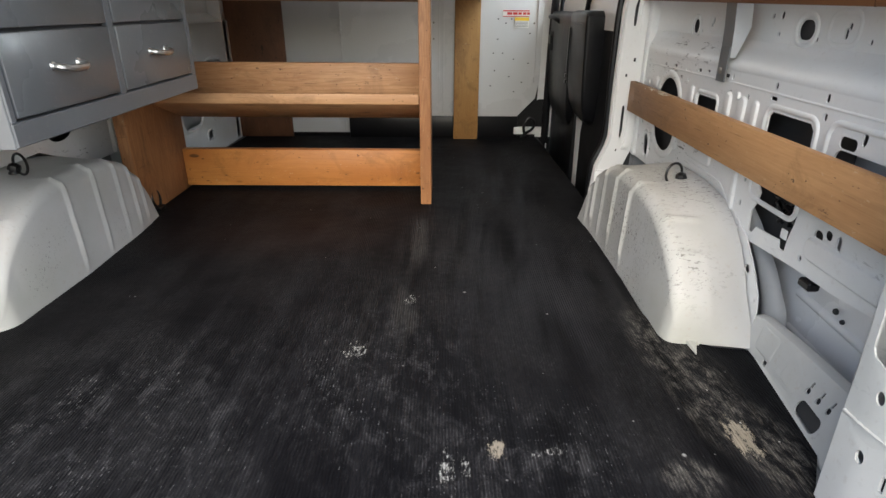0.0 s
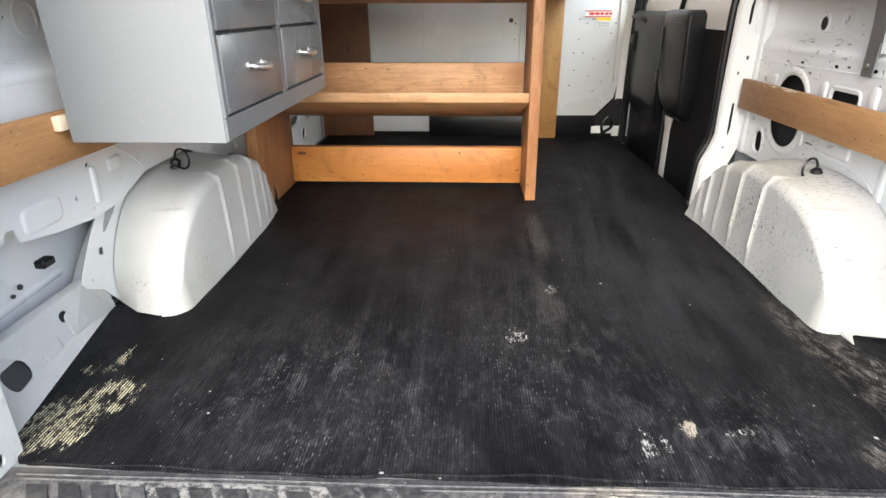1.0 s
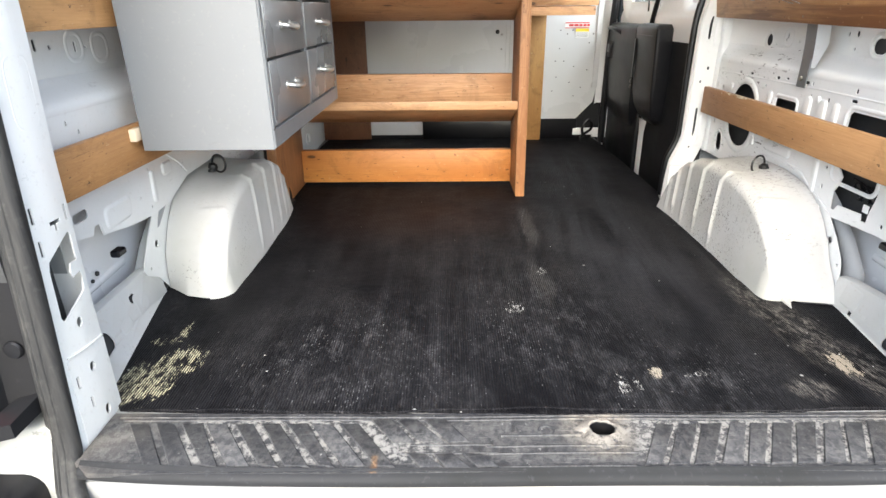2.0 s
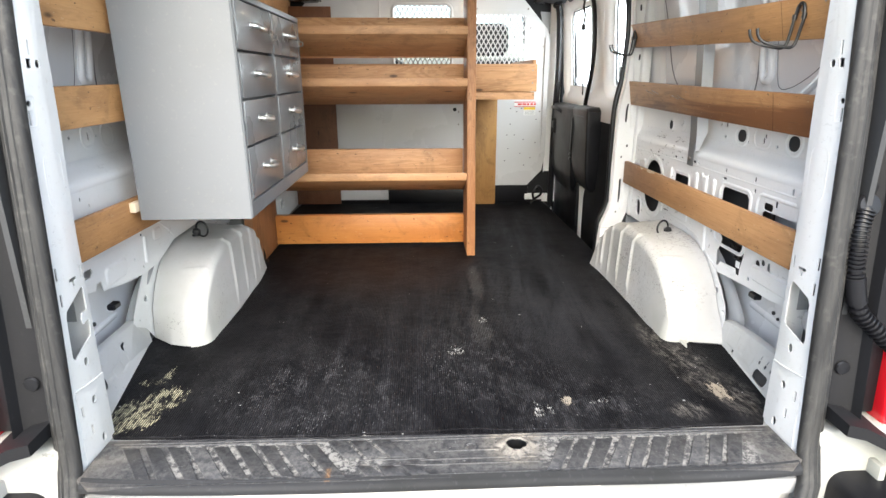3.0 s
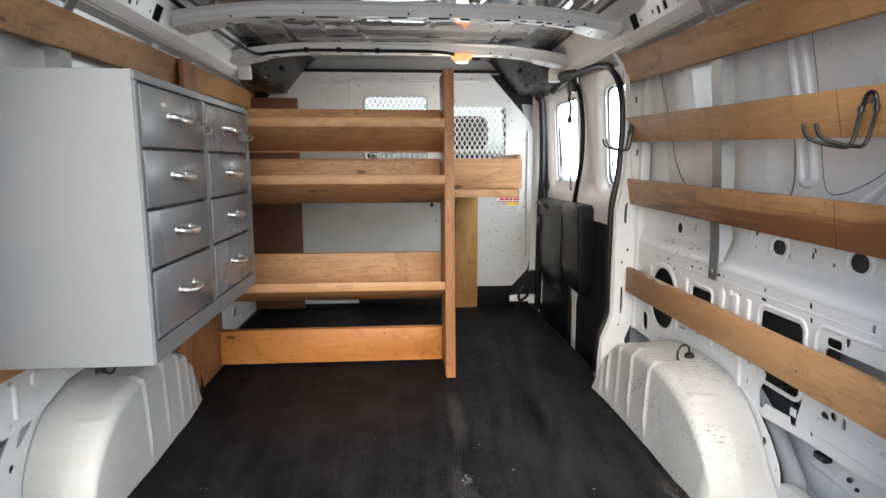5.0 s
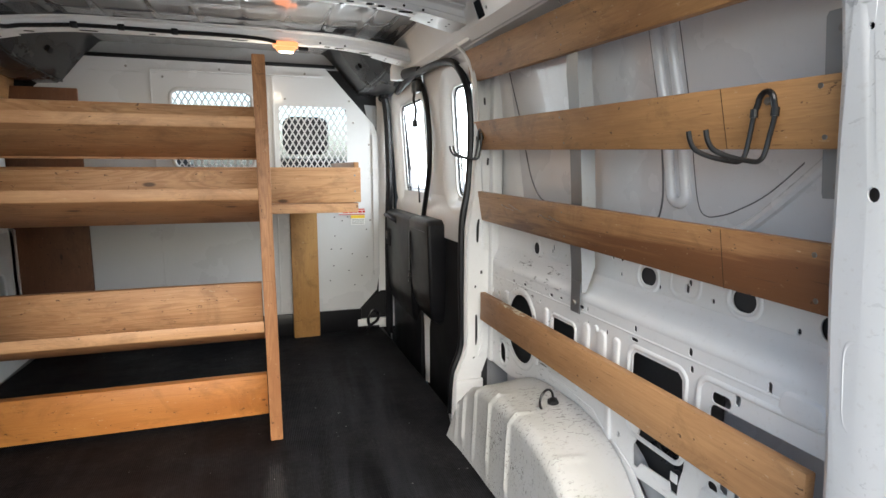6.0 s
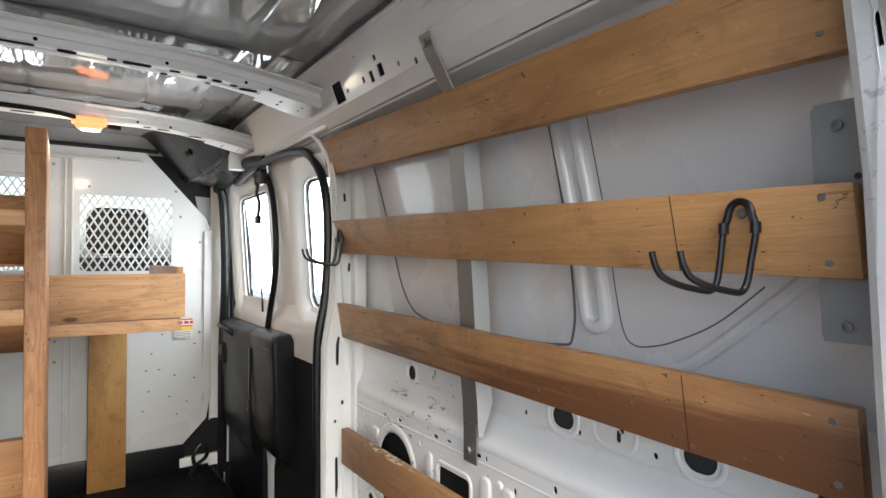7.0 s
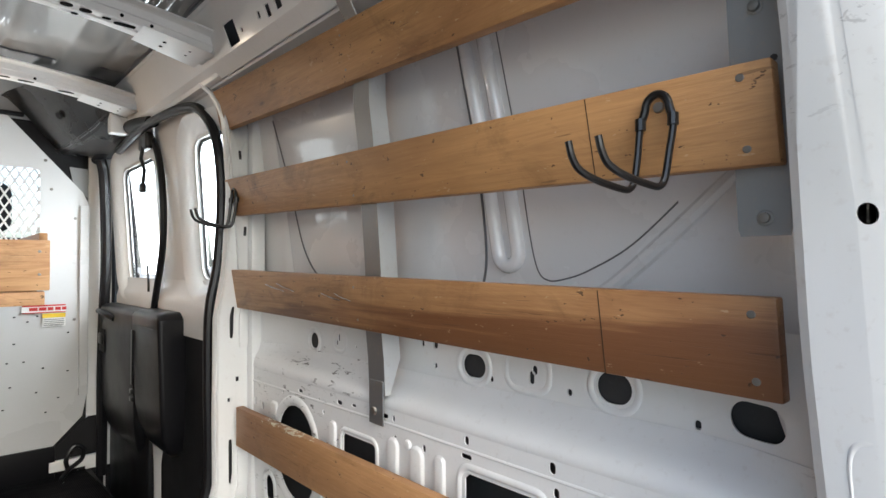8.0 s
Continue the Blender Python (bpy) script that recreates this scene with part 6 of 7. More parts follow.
def roof_bow(name, y, depth, z, half, label, slots, dots):
    """A hat-section bow across the roof: flanges, creased faces, slots below and small holes in its rear face."""
    prof = [(-depth / 2 - 0.020, 0.043), (-depth / 2 - 0.020, 0.039), (-depth / 2 - 0.004, 0.037), (-depth / 2, 0.034), (-depth / 2 + 0.004, 0.018), (-depth / 2 + 0.007, 0.016), (-depth / 2 + 0.011, 0.002), (-depth / 2 + 0.014, 0.0), (-0.006, 0.0), (-0.003, 0.003), (0.003, 0.003), (0.006, 0.0), (depth / 2 - 0.014, 0.0), (depth / 2 - 0.010, 0.003), (depth / 2, 0.034), (depth / 2 + 0.004, 0.037), (depth / 2 + 0.020, 0.039), (depth / 2 + 0.020, 0.043)]

    def sag(x):
        return z + 0.012 * (1 - (x / half) ** 2) - 0.040 * max(0, (abs(x) - half * 0.55) / (half * 0.45)) ** 1.6

    def spread(x):
        return 1 + 0.40 * max(0, (abs(x) - half * 0.70) / (half * 0.30))

    bm = bmesh.new()
    strip_loops([[(x, y + a * spread(x), sag(x) + b) for a, b in prof] for x in np.linspace(-half, half, 61)], bm, False)
    bow = thing(name, label, "roof bow", "roof bows")
    part("bow", bm, WHITE_PAINT, bow, "", True, 25)
    for side in (-1, 1):
        line = [(x, y + side * (depth / 2 + 0.014) * spread(x), 1.4395 + 0.012 * (1 - (x / half) ** 2)) for x in np.linspace(-half * 0.98, half * 0.98, 90)]
        part("sealer", tube(line, lambda q: 0.005 + 0.003 * math.sin(q * 37 + side) * math.sin(q * 13), None, 6), SEAM, bow, "dark sealer bead along the bow")
    # slots and holes are black pieces laid on, painting their inner shade
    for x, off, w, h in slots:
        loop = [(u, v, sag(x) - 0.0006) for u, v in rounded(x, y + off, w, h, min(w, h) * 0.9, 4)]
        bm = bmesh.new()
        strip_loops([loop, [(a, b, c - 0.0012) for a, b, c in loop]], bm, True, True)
        part("slot", bm, HOLE_SHADE, bow, "slot drawn as a dark shade patch")
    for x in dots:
        part("hole", disc((x, y - (depth / 2 - 0.0075) * spread(x), sag(x) + 0.0085), (0, -0.97, -0.25), 0.0042, 0.0012, None, 10), HOLE_SHADE, bow, "hole drawn as a dark shade disc")
    for s in (-1, 1):
        # pressed end shoe against the roof rail
        bm = bmesh.new()
        strip_loops([[(s * x, y + k * w, sag(x) + dz) for k in (-1, -0.9, 0.9, 1)] for x, w, dz in ((half * 0.80, depth * 0.62, -0.002), (half * 0.90, depth * 0.70, -0.005), (half * 0.985, depth * 0.74, -0.006), (half * 1.0, depth * 0.74, 0.02))], bm, False)
        part("end_shoe", bm, WHITE_PAINT, bow, "", True, 25)
        # shoe holes too are black discs for shade
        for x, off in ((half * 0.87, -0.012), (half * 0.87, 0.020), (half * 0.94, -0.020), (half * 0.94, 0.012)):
            part("hole", disc((s * x, y + off, sag(x) - 0.0045), (0, 0, -1), 0.0045, 0.0015, None, 10), HOLE_SHADE, bow, "hole drawn as a dark shade disc")
    return bow


under = [(-0.62, 0.02, 0.014, 0.006), (-0.50, -0.02, 0.036, 0.007), (-0.40, 0.015, 0.015, 0.008), (-0.27, -0.018, 0.040, 0.006), (-0.14, 0.016, 0.010, 0.006), (-0.02, -0.018, 0.036, 0.006), (0.08, 0.018, 0.007, 0.006), (0.13, -0.018, 0.038, 0.0065), (0.225, -0.015, 0.018, 0.010), (0.31, -0.016, 0.010, 0.005), (0.36, -0.016, 0.030, 0.009), (0.44, -0.014, 0.012, 0.006),
         (0.50, -0.016, 0.012, 0.010), (0.535, -0.016, 0.012, 0.010), (0.575, -0.014, 0.009, 0.006), (0.62, -0.016, 0.032, 0.008), (0.52, 0.02, 0.007, 0.005), (0.42, 0.02, 0.008, 0.005)]
roof_bow("roof_bow", 1.37, 0.085, 1.365, 0.80, "white pressed steel roof bow with slots", under, (-0.6, -0.35, 0.02, 0.17, 0.42, 0.60, 0.66))
roof_bow("roof_bow", 2.04, 0.075, 1.365, 0.80, "white pressed steel roof bow carrying a cable", [(x, -0.012, w, 0.006) for x, w in ((-0.6, 0.02), (-0.41, 0.03), (-0.2, 0.012), (0.11, 0.03), (0.45, 0.012), (0.50, 0.02), (0.61, 0.03))], (-0.55, -0.5, 0.42, 0.52))
cable = thing("roof_cable", "black wiring loom taped along the roof bow", "cable")
line = [(-0.80, 0.25, 1.40), (-0.785, 0.8, 1.405), (-0.77, 1.25, 1.40), (-0.74, 1.6, 1.385), (-0.68, 1.95, 1.36), (-0.6, 2.0, 1.372), (-0.45, 2.005, 1.385), (-0.3, 2.01, 1.388), (-0.12, 2.0, 1.384), (0.05, 2.005, 1.386), (0.2, 2.0, 1.380), (0.30, 2.02, 1.362)]
part("loom", tube(smooth_line(line), 0.0075, None, 8), PLASTIC, cable)
for k, (x, y, z) in enumerate(((-0.45, 2.005, 1.385), (-0.12, 2.0, 1.384), (-0.74, 1.6, 1.385), (-0.3, 2.01, 1.388))):
    part("clip", block(x - 0.012, x + 0.012, y - 0.010, y + 0.010, z - 0.010, z + 0.012, 0.004), PLASTIC, cable)
lamp = thing("dome_lamp", "lit oval cargo lamp on the roof bow", "lamp")
bm = bmesh.new()
strip_loops([[(u, v, z) for u, v in rounded(0.283, 2.03, 0.040 * k, 0.022 * k, 0.020 * k)] for k, z in ((1.0, 1.365), (0.97, 1.352), (0.82, 1.344), (0.4, 1.341))], bm, True, True)
lens = part("lens", bm, LAMPLIT, lamp, "glowing warm lamp lens")
bm = bmesh.new()
strip_loops([[(u, v, z) for u, v in rounded(0.286, 2.03, 0.029 * k, 0.015 * k, 0.013 * k)] for k, z in ((1.0, 1.3425), (0.9, 1.3395), (0.4, 1.3385))], bm, True, True)
part("bulb_glow", bm, LAMPCORE, lens, "bright bulb spot in the lens")
bm = bmesh.new()
strip_loops([[(u, v, z) for u, v in rounded(0.283, 2.03, 0.040 + k, 0.022 + k, 0.022)] for k, z in ((0.002, 1.360), (0.008, 1.360), (0.010, 1.378))], bm)
part("bezel", bm, LAMPLIT, lamp)
part("switch", block(0.333, 0.373, 2.015, 2.035, 1.350, 1.364, 0.004), PLASTIC, lamp)

bm = bmesh.new()
loops = []
for k, p in enumerate(smooth_line([(0.785, 2.53, 1.235), (0.80, 2.40, 1.285), (0.805, 2.2, 1.297), (0.81, 2.05, 1.292), (0.825, 1.93, 1.283)], 6)):
    wide = 0.019 + 0.006 * math.sin(k * 0.13)
    loops.append([p + Vector((0.022 * math.cos(a), 0, wide * math.sin(a))) for a in np.linspace(0, 2 * math.pi, 12, endpoint=False)])
strip_loops(loops, bm, True, True)
setting("door_head_trim", bm, PLASTIC, "black moulded trim above the side doors", "trim")

# headliner edge and dark corner trims at the bulkhead
setting("bulkhead_header", block(-0.86, 0.86, 2.580, 2.590, 1.37, 1.47), CAVITY, "grey panel closing the gap above the bulkhead", "panel")
setting("header_strip", block(-0.62, 0.55, 2.560, 2.580, 1.376, 1.392, 0.004), GREYPLASTIC, "dark rubber strip along the bulkhead top", "trim")
setting("cab_arch", block(0.645, 0.865, 2.592, 2.612, -0.25, 1.46), GREYPLASTIC, "dark grey panel behind the bulkhead corner", "panel")
setting("cab_arch_west", block(-1.0, -0.45, 2.592, 2.612, -0.05, 1.46), GREYPLASTIC, "dark grey panel behind the bulkhead corner", "panel")
setting("bulkhead_gusset", sheet([(0.40, 1.42), (0.40, 1.39), (0.66, 1.13), (0.66, 1.42)], [], lambda u, v, w: (u, 2.588 - w, v), 0.004), GREYPLASTIC, "dark grey gusset behind the bulkhead corner", "panel")
setting("corner_plate", sheet([(0.715, 1.13), (0.80, 1.05), (0.80, 1.20), (0.70, 1.205)], [], lambda u, v, w: (u, 2.585 - w, v), 0.004), CAVITY, "pale grey plate beside the bulkhead corner", "panel")
for s in (-1, 1):
    # faceted wedge from the bulkhead top down to the head of the side wall
    bm = bmesh.new()
    shapes = ((2.566, ((0.43, 1.466), (0.50, 1.436), (0.565, 1.372), (0.655, 1.262), (0.675, 1.250), (0.80, 1.244), (0.84, 1.25), (0.84, 1.466))),
              (2.44, ((0.47, 1.462), (0.535, 1.430), (0.595, 1.366), (0.672, 1.268), (0.690, 1.256), (0.80, 1.250), (0.84, 1.26), (0.84, 1.464))),
              (2.24, ((0.56, 1.455), (0.61, 1.425), (0.66, 1.375), (0.715, 1.305), (0.73, 1.294), (0.80, 1.284), (0.84, 1.29), (0.84, 1.460))),
              (2.13, ((0.64, 1.448), (0.67, 1.425), (0.70, 1.392), (0.74, 1.345), (0.75, 1.336), (0.80, 1.325), (0.84, 1.33), (0.84, 1.455))))
    strip_loops([[(s * x, y, z) for x, z in shape] for y, shape in shapes], bm, True, True)
    side = "east" if s > 0 else "west"
    trim = setting("corner_trim_" + side, bm, GLOSSTRIM, "shiny black moulded trim in the roof corner", "trim", True, 22)
    part("trim_rib", tube([(s * x, y, z) for x, y, z in ((0.655, 2.562, 1.258), (0.672, 2.44, 1.264), (0.715, 2.24, 1.301), (0.742, 2.13, 1.343))], 0.005, None, 8), GLOSSTRIM, trim)
    part("trim_clip", disc((s * 0.63, 2.35, 1.352), (-s * 0.77, -0.25, -0.6), 0.014, 0.006, None, 14), GREYPLASTIC, trim)
    bm = block(s * 0.775 - 0.03, s * 0.775 + 0.03, 2.13, 2.17, 1.27, 1.40, 0.006)
    setting("roof_bracket_" + ("east" if s > 0 else "west"), bm, WHITE_PAINT, "white pressed steel roof bracket", "bracket")

# ---- bulkhead ----
def bulkhead():
    yb = 2.575

    def at(u, v, w):
        return (u, yb - w, v)

    m1, m2 = (0.436, 1.030, 0.168, 0.155, 0.02), (-0.040, 1.060, 0.174, 0.177, 0.03)
    small = [(0.53, 0.62), (0.60, 0.62), (0.53, 0.52), (0.51, 0.45), (0.56, 0.45), (0.62, 0.42), (0.52, 0.36), (0.60, 0.33), (0.50, 0.28), (0.63, 0.25), (0.57, 0.60), (0.70, 0.55), (0.70, 0.4), (0.67, 0.3)]
    outline = [(-0.86, 0.022), (-0.28, 0.022), (-0.28, 0.10), (0.64, 0.10), (0.75, 0.215), (0.765, 0.30), (0.765, 1.06), (0.745, 1.105), (0.492, 1.386), (-0.602, 1.388), (-0.88, 1.13)]
    bm = sheet(outline, [rounded(*m1), rounded(*m2)] + [rounded(a, b, 0.0042, 0.0028, 0.002) for a, b in small], at, 0.004)
    part_wall = setting("bulkhead", bm, BULK, "white enamelled steel cab bulkhead with mesh windows", "bulkhead", False)
    # folded edges, door outline and rails
    for x0, x1, z0, z1, t in ((-0.306, -0.298, 0.03, 1.33, 0.003), (0.215, 0.222, 0.10, 1.33, 0.004), (0.238, 0.246, 0.10, 1.33, 0.008), (-0.30, 0.49, 1.327, 1.337, 0.012), (-0.55, -0.28, 1.315, 1.320, 0.003), (0.735, 0.765, 0.3, 1.05, 0.012)):
        part("fold", block(x0, x1, yb - t - 0.002, yb - 0.001, z0, z1, 0.001, 1), BULK, part_wall)
    for x, z in ((-0.25, 1.30), (0.0, 1.345), (0.18, 1.30), (0.30, 1.22), (0.62, 1.22), (0.72, 1.0), (0.72, 0.6), (0.19, 0.60), (0.19, 0.52), (-0.4, 1.34), (0.4, 1.345), (0.64, 1.11)):
        part("rivet", disc((x, yb, z), (0, -1, 0), 0.006, 0.003, None, 8), STEEL, part_wall)
    part("lock_hole", disc((0.165, yb, 0.615), (0, -1, 0), 0.012, 0.003, None, 12), PLASTIC, part_wall)
    # expanded metal in the two windows
    for (cu, cv, hw, hh, r), name in ((m1, "mesh_window"), (m2, "mesh_window")):
        bm = bmesh.new()
        px, pz, wd = 0.030, 0.052, 0.0064
        nx, nz = int(hw * 2 / px) + 3, int(hh * 2 / pz) + 3
        for sgn in (-1, 1):
            slope = pz / px * sgn
            k = -60
            while k < 60:
                c = k * pz
                pts = []
                for u in np.linspace(cu - hw - 0.012, cu + hw + 0.012, 60):
                    v = cv + slope * (u - cu) + c
                    if cv - hh - 0.012 <= v <= cv + hh + 0.012:
                        pts.append((u, v))
                if len(pts) > 1:
                    (u0, v0), (u1, v1) = pts[0], pts[-1]
                    d = Vector((u1 - u0, v1 - v0)).normalized()
                    nrm = Vector((-d.y, d.x)) * wd / 2
                    lo, hi = yb + 0.006 + 0.0012 * sgn, yb + 0.009 + 0.0012 * sgn
                    q = [Vector((u0, v0)) + nrm, Vector((u1, v1)) + nrm, Vector((u1, v1)) - nrm, Vector((u0, v0)) - nrm]
                    strip_loops([[(p.x, lo, p.y) for p in q], [(p.x, hi, p.y) for p in q]], bm, True, True)
                k += 1
        part(name, bm, BULK, part_wall, "white expanded metal mesh", False)
    bm = bmesh.new()
    rim(m2[0], m2[1], m2[2], m2[3], m2[4], 0.02, 0.006, at, bm)
    part("mesh_frame", bm, BULK, part_wall)
    # kick strip and wiring at the base
    setting("kick_strip", block(-0.28, 0.66, 2.556, 2.570, -0.006, 0.118, 0.004), PLASTIC, "black rubber upstand along the bulkhead base", "trim")
    setting("bulkhead_base", block(-0.96, 0.66, 2.580, 2.590, -0.02, 0.13), PLASTIC, "black panel behind the bulkhead base", "panel")
    setting("bulkhead_side", block(0.765, 0.85, 2.58, 2.60, 0.0, 1.30), WHITE_PAINT, "white painted side return beside the bulkhead", "panel")
    bm = sheet([(0.645, 0.09), (0.77, 0.21), (0.80, 0.21), (0.80, 0.06), (0.64, 0.06)], [], lambda u, v, w: (u, 2.572 - w, v), 0.003)
    setting("bulkhead_corner", bm, GREYPLASTIC, "dark grey corner panel at the bulkhead foot", "panel")
    setting("bulkhead_foot", block(0.64, 0.80, 2.552, 2.58, 0.02, 0.06, 0.003), WHITE_PAINT, "white painted steel foot of the bulkhead", "panel")
    stick = thing("warning_sticker", "white and red maker sticker with a yellow warning label below it", "sticker")
    part("sticker_sheet", block(0.552, 0.690, 2.5685, 2.5705, 0.632, 0.662), STICKER, stick, "", False)
    for z0, z1, x0, x1 in ((0.657, 0.6625, 0.552, 0.690), (0.6315, 0.635, 0.552, 0.690)):
        part("red_band", block(x0, x1, 2.567, 2.569, z0, z1), STICKER_RED, stick, "red band", False)
    for k, (x0, x1) in enumerate(((0.574, 0.600), (0.604, 0.628), (0.632, 0.650), (0.656, 0.674), (0.678, 0.692))):
        part("print_bar", block(x0, x1, 2.567, 2.569, 0.641, 0.653), STICKER_RED, stick, "red print bar", False)
    part("yellow_label", block(0.615, 0.69, 2.5685, 2.5705, 0.612, 0.628), STICKER_YEL, stick, "yellow label band", False)
    part("small_label", block(0.615, 0.69, 2.5685, 2.5705, 0.578, 0.612), STICKER, stick, "", False)
    for i in range(4):
        part("print_line", block(0.62, 0.685, 2.567, 2.5688, 0.583 + i * 0.007, 0.5855 + i * 0.007), STICKER_GREY, stick, "", False)
    wires = thing("cable_loop", "black cable loop hanging at the bulkhead foot", "cable")
    part("loop", tube(smooth_line([(0.70, 2.53, 0.02), (0.69, 2.52, 0.07), (0.715, 2.52, 0.115), (0.745, 2.52, 0.10), (0.74, 2.52, 0.06), (0.70, 2.52, 0.03), (0.67, 2.50, 0.005)]), 0.008, None, 8), PLASTIC, wires)


bulkhead()


def cab():
    """What shows through the mesh: seat backs, pillars, windscreen surround."""
    for x in (0.42, -0.40):
        seat = thing("cab_seat", "dark grey cloth cab seat with a headrest behind the mesh", "seat", "cab seats")
        part("seat_back", block(x - 0.24, x + 0.24, 2.80, 2.95, 0.1, 0.93, 0.06, 4), SEATCLOTH, seat)
        part("seat_base", block(x - 0.24, x + 0.24, 2.78, 3.30, -0.15, 0.22, 0.05, 4), SEATCLOTH, seat)
        head = part("headrest", block(x - 0.125, x + 0.125, 2.84, 2.93, 0.95, 1.16, 0.05, 4), SEATCLOTH, seat)
        for d in (-0.05, 0.05):
            part("headrest_post", tube([(x + d, 2.88, 0.9), (x + d, 2.88, 0.98)], 0.007), CHROME, head)
    dash = thing("dashboard", "black plastic dashboard below the windscreen", "dashboard")
    part("dash_top", block(-0.9, 0.9, 3.55, 4.0, 0.55, 0.80, 0.06, 4), PLASTIC, dash)
    bm = block(-0.98, 0.98, 2.62, 4.2, -0.2, -0.15)
    setting("cab_floor", bm, PLASTIC, "black rubber cab floor", "floor")
    for s in (-1, 1):
        side = "east" if s > 0 else "west"
        bm = block(s * 0.96 - 0.02, s * 0.96 + 0.02, 2.66, 4.0, -0.2, 0.78, 0.01)
        block(s * 0.93 - 0.03, s * 0.93 + 0.03, 2.62, 2.86, 0.7, 1.45, 0.01, bm=bm)
        setting("cab_wall_" + side, bm, GREYPLASTIC, "dark cab side below its window", "wall")
        bm = tube([(s * 0.92, 4.0, 0.78), (s * 0.80, 3.55, 1.18), (s * 0.72, 3.25, 1.42)], 0.045, None, 8)
        setting("windscreen_pillar_" + side, bm, GREYPLASTIC, "dark windscreen pillar", "pillar")
    setting("cab_front", block(-0.98, 0.98, 4.0, 4.05, -0.2, 0.78, 0.01), GREYPLASTIC, "dark panel below the windscreen", "wall")


cab()

# ---- drawer cabinet ----
def drawer_cabinet():
    x0, x1, y0, y1, z0, z1 = -0.843, -0.534, 0.402, 1.222, 0.437, 1.042
    cab_ob = thing("drawer_cabinet", "grey enamelled steel drawer cabinet with eight metal-handled drawers", "cabinet")
    t = 0.006
    part("side_panel", block(x0, x1, y0, y0 + t, z0, z1, 0.0015, 1), GREYSTEEL, cab_ob)
    part("side_panel", block(x0, x1, y1 - t, y1, z0, z1, 0.0015, 1), GREYSTEEL, cab_ob)
    part("bottom_panel", block(x0, x1 - 0.013, y0 + t, y1 - t, z0 + 0.001, z0 + t), GREYSTEEL, cab_ob)
    part("top_panel", block(x0, x1 - 0.013, y0 + t, y1 - t, z1 - t, z1 - 0.001), GREYSTEEL, cab_ob)
    part("back_panel", block(x0, x0 + t, y0 + t, y1 - t, z0 + t, z1 - t), GREYSTEEL, cab_ob)
    cols = ((0.424, 0.776), (0.808, 1.188))
    rows = ((0.893, 1.018), (0.768, 0.886), (0.641, 0.761), (0.489, 0.634))
    # front frame
    xf = x1 + 0.001
    part("base_rail", block(x1 - 0.012, xf + 0.002, y0 + 0.003, y1 - 0.003, z0 + 0.002, 0.483, 0.002, 1), GREYSTEEL, cab_ob)
    part("top_rail", block(x1 - 0.012, xf + 0.003, y0 + 0.003, y1 - 0.003, 1.022, z1 - 0.002, 0.002, 1), GREYSTEEL, cab_ob)
    for a, b in ((y0 + 0.003, 0.420), (0.780, 0.804), (1.192, y1 - 0.003)):
        part("stile", block(x1 - 0.012, xf + 0.002, a, b, 0.483, 1.022, 0.002, 1), GREYSTEEL, cab_ob)
    # dark sheet added behind the fronts, painting the shade in the drawer gaps
    part("gap_shade", block(x1 - 0.020, x1 - 0.016, y0 + 0.01, y1 - 0.01, 0.45, 1.03), SEAM, cab_ob)
    for ci, (a, b) in enumerate(cols):
        for ri, (c, d) in enumerate(rows):
            front = part("drawer_front", block(x1 - 0.014, xf + 0.001 + 0.003, a, b, c, d, 0.003, 2), DRAWERS, cab_ob)
            yc, zc = (a + b) / 2 - 0.005, (c + d) / 2 + 0.004
            L = 0.042
            xx = xf + 0.004
            pts = smooth_line([(xx, yc - L, zc + 0.003), (xx + 0.016, yc - L * 0.95, zc + 0.001), (xx + 0.024, yc - L * 0.55, zc - 0.003), (xx + 0.026, yc, zc - 0.004), (xx + 0.024, yc + L * 0.55, zc - 0.003), (xx + 0.016, yc + L * 0.95, zc + 0.001), (xx, yc + L, zc + 0.003)], 5)
            h = part("handle", tube(pts, lambda q: 0.0052 + 0.0022 * math.sin(math.pi * q), None, 10), SATIN, front, "satin metal bow handle")
            for dy in (-L, L):
                part("handle_foot", disc((xx - 0.001, yc + dy, zc + 0.003), (1, 0, 0), 0.0095, 0.004, None, 12), SATIN, front)
    for yy in (0.792, 1.201):
        loop = [(xf + 0.002, u, v) for u, v in rounded(yy, 0.945, 0.013, 0.020, 0.012)]
        bm = bmesh.new()
        strip_loops([loop, [(x + 0.004, y, z) for x, y, z in loop]], bm, True, True)
        hasp = part("hasp_plate", bm, STEEL, cab_ob, "zinc hasp plate")
        part("hasp_staple", tube(smooth_line([(xf + 0.005, yy, 0.953), (xf + 0.018, yy, 0.951), (xf + 0.018, yy, 0.939), (xf + 0.005, yy, 0.937)], 4), 0.0025, None, 8), STEEL, hasp)


drawer_cabinet()
blockend = thing("wood_block", "short pale cut wood block under the cabinet corner", "wood block")
part("block", block(-0.862, -0.846, 0.385, 0.425, 0.462, 0.490, 0.002), CUTWOOD, blockend)

# ---- wall boards ----
def screw(parent, p, n):
    bm = disc(p, n, 0.0042 if abs(p[1]) < 0.3 else 0.0026, 0.0012, None, 12)
    part("screw", bm, STEEL, parent, "zinc screw head")


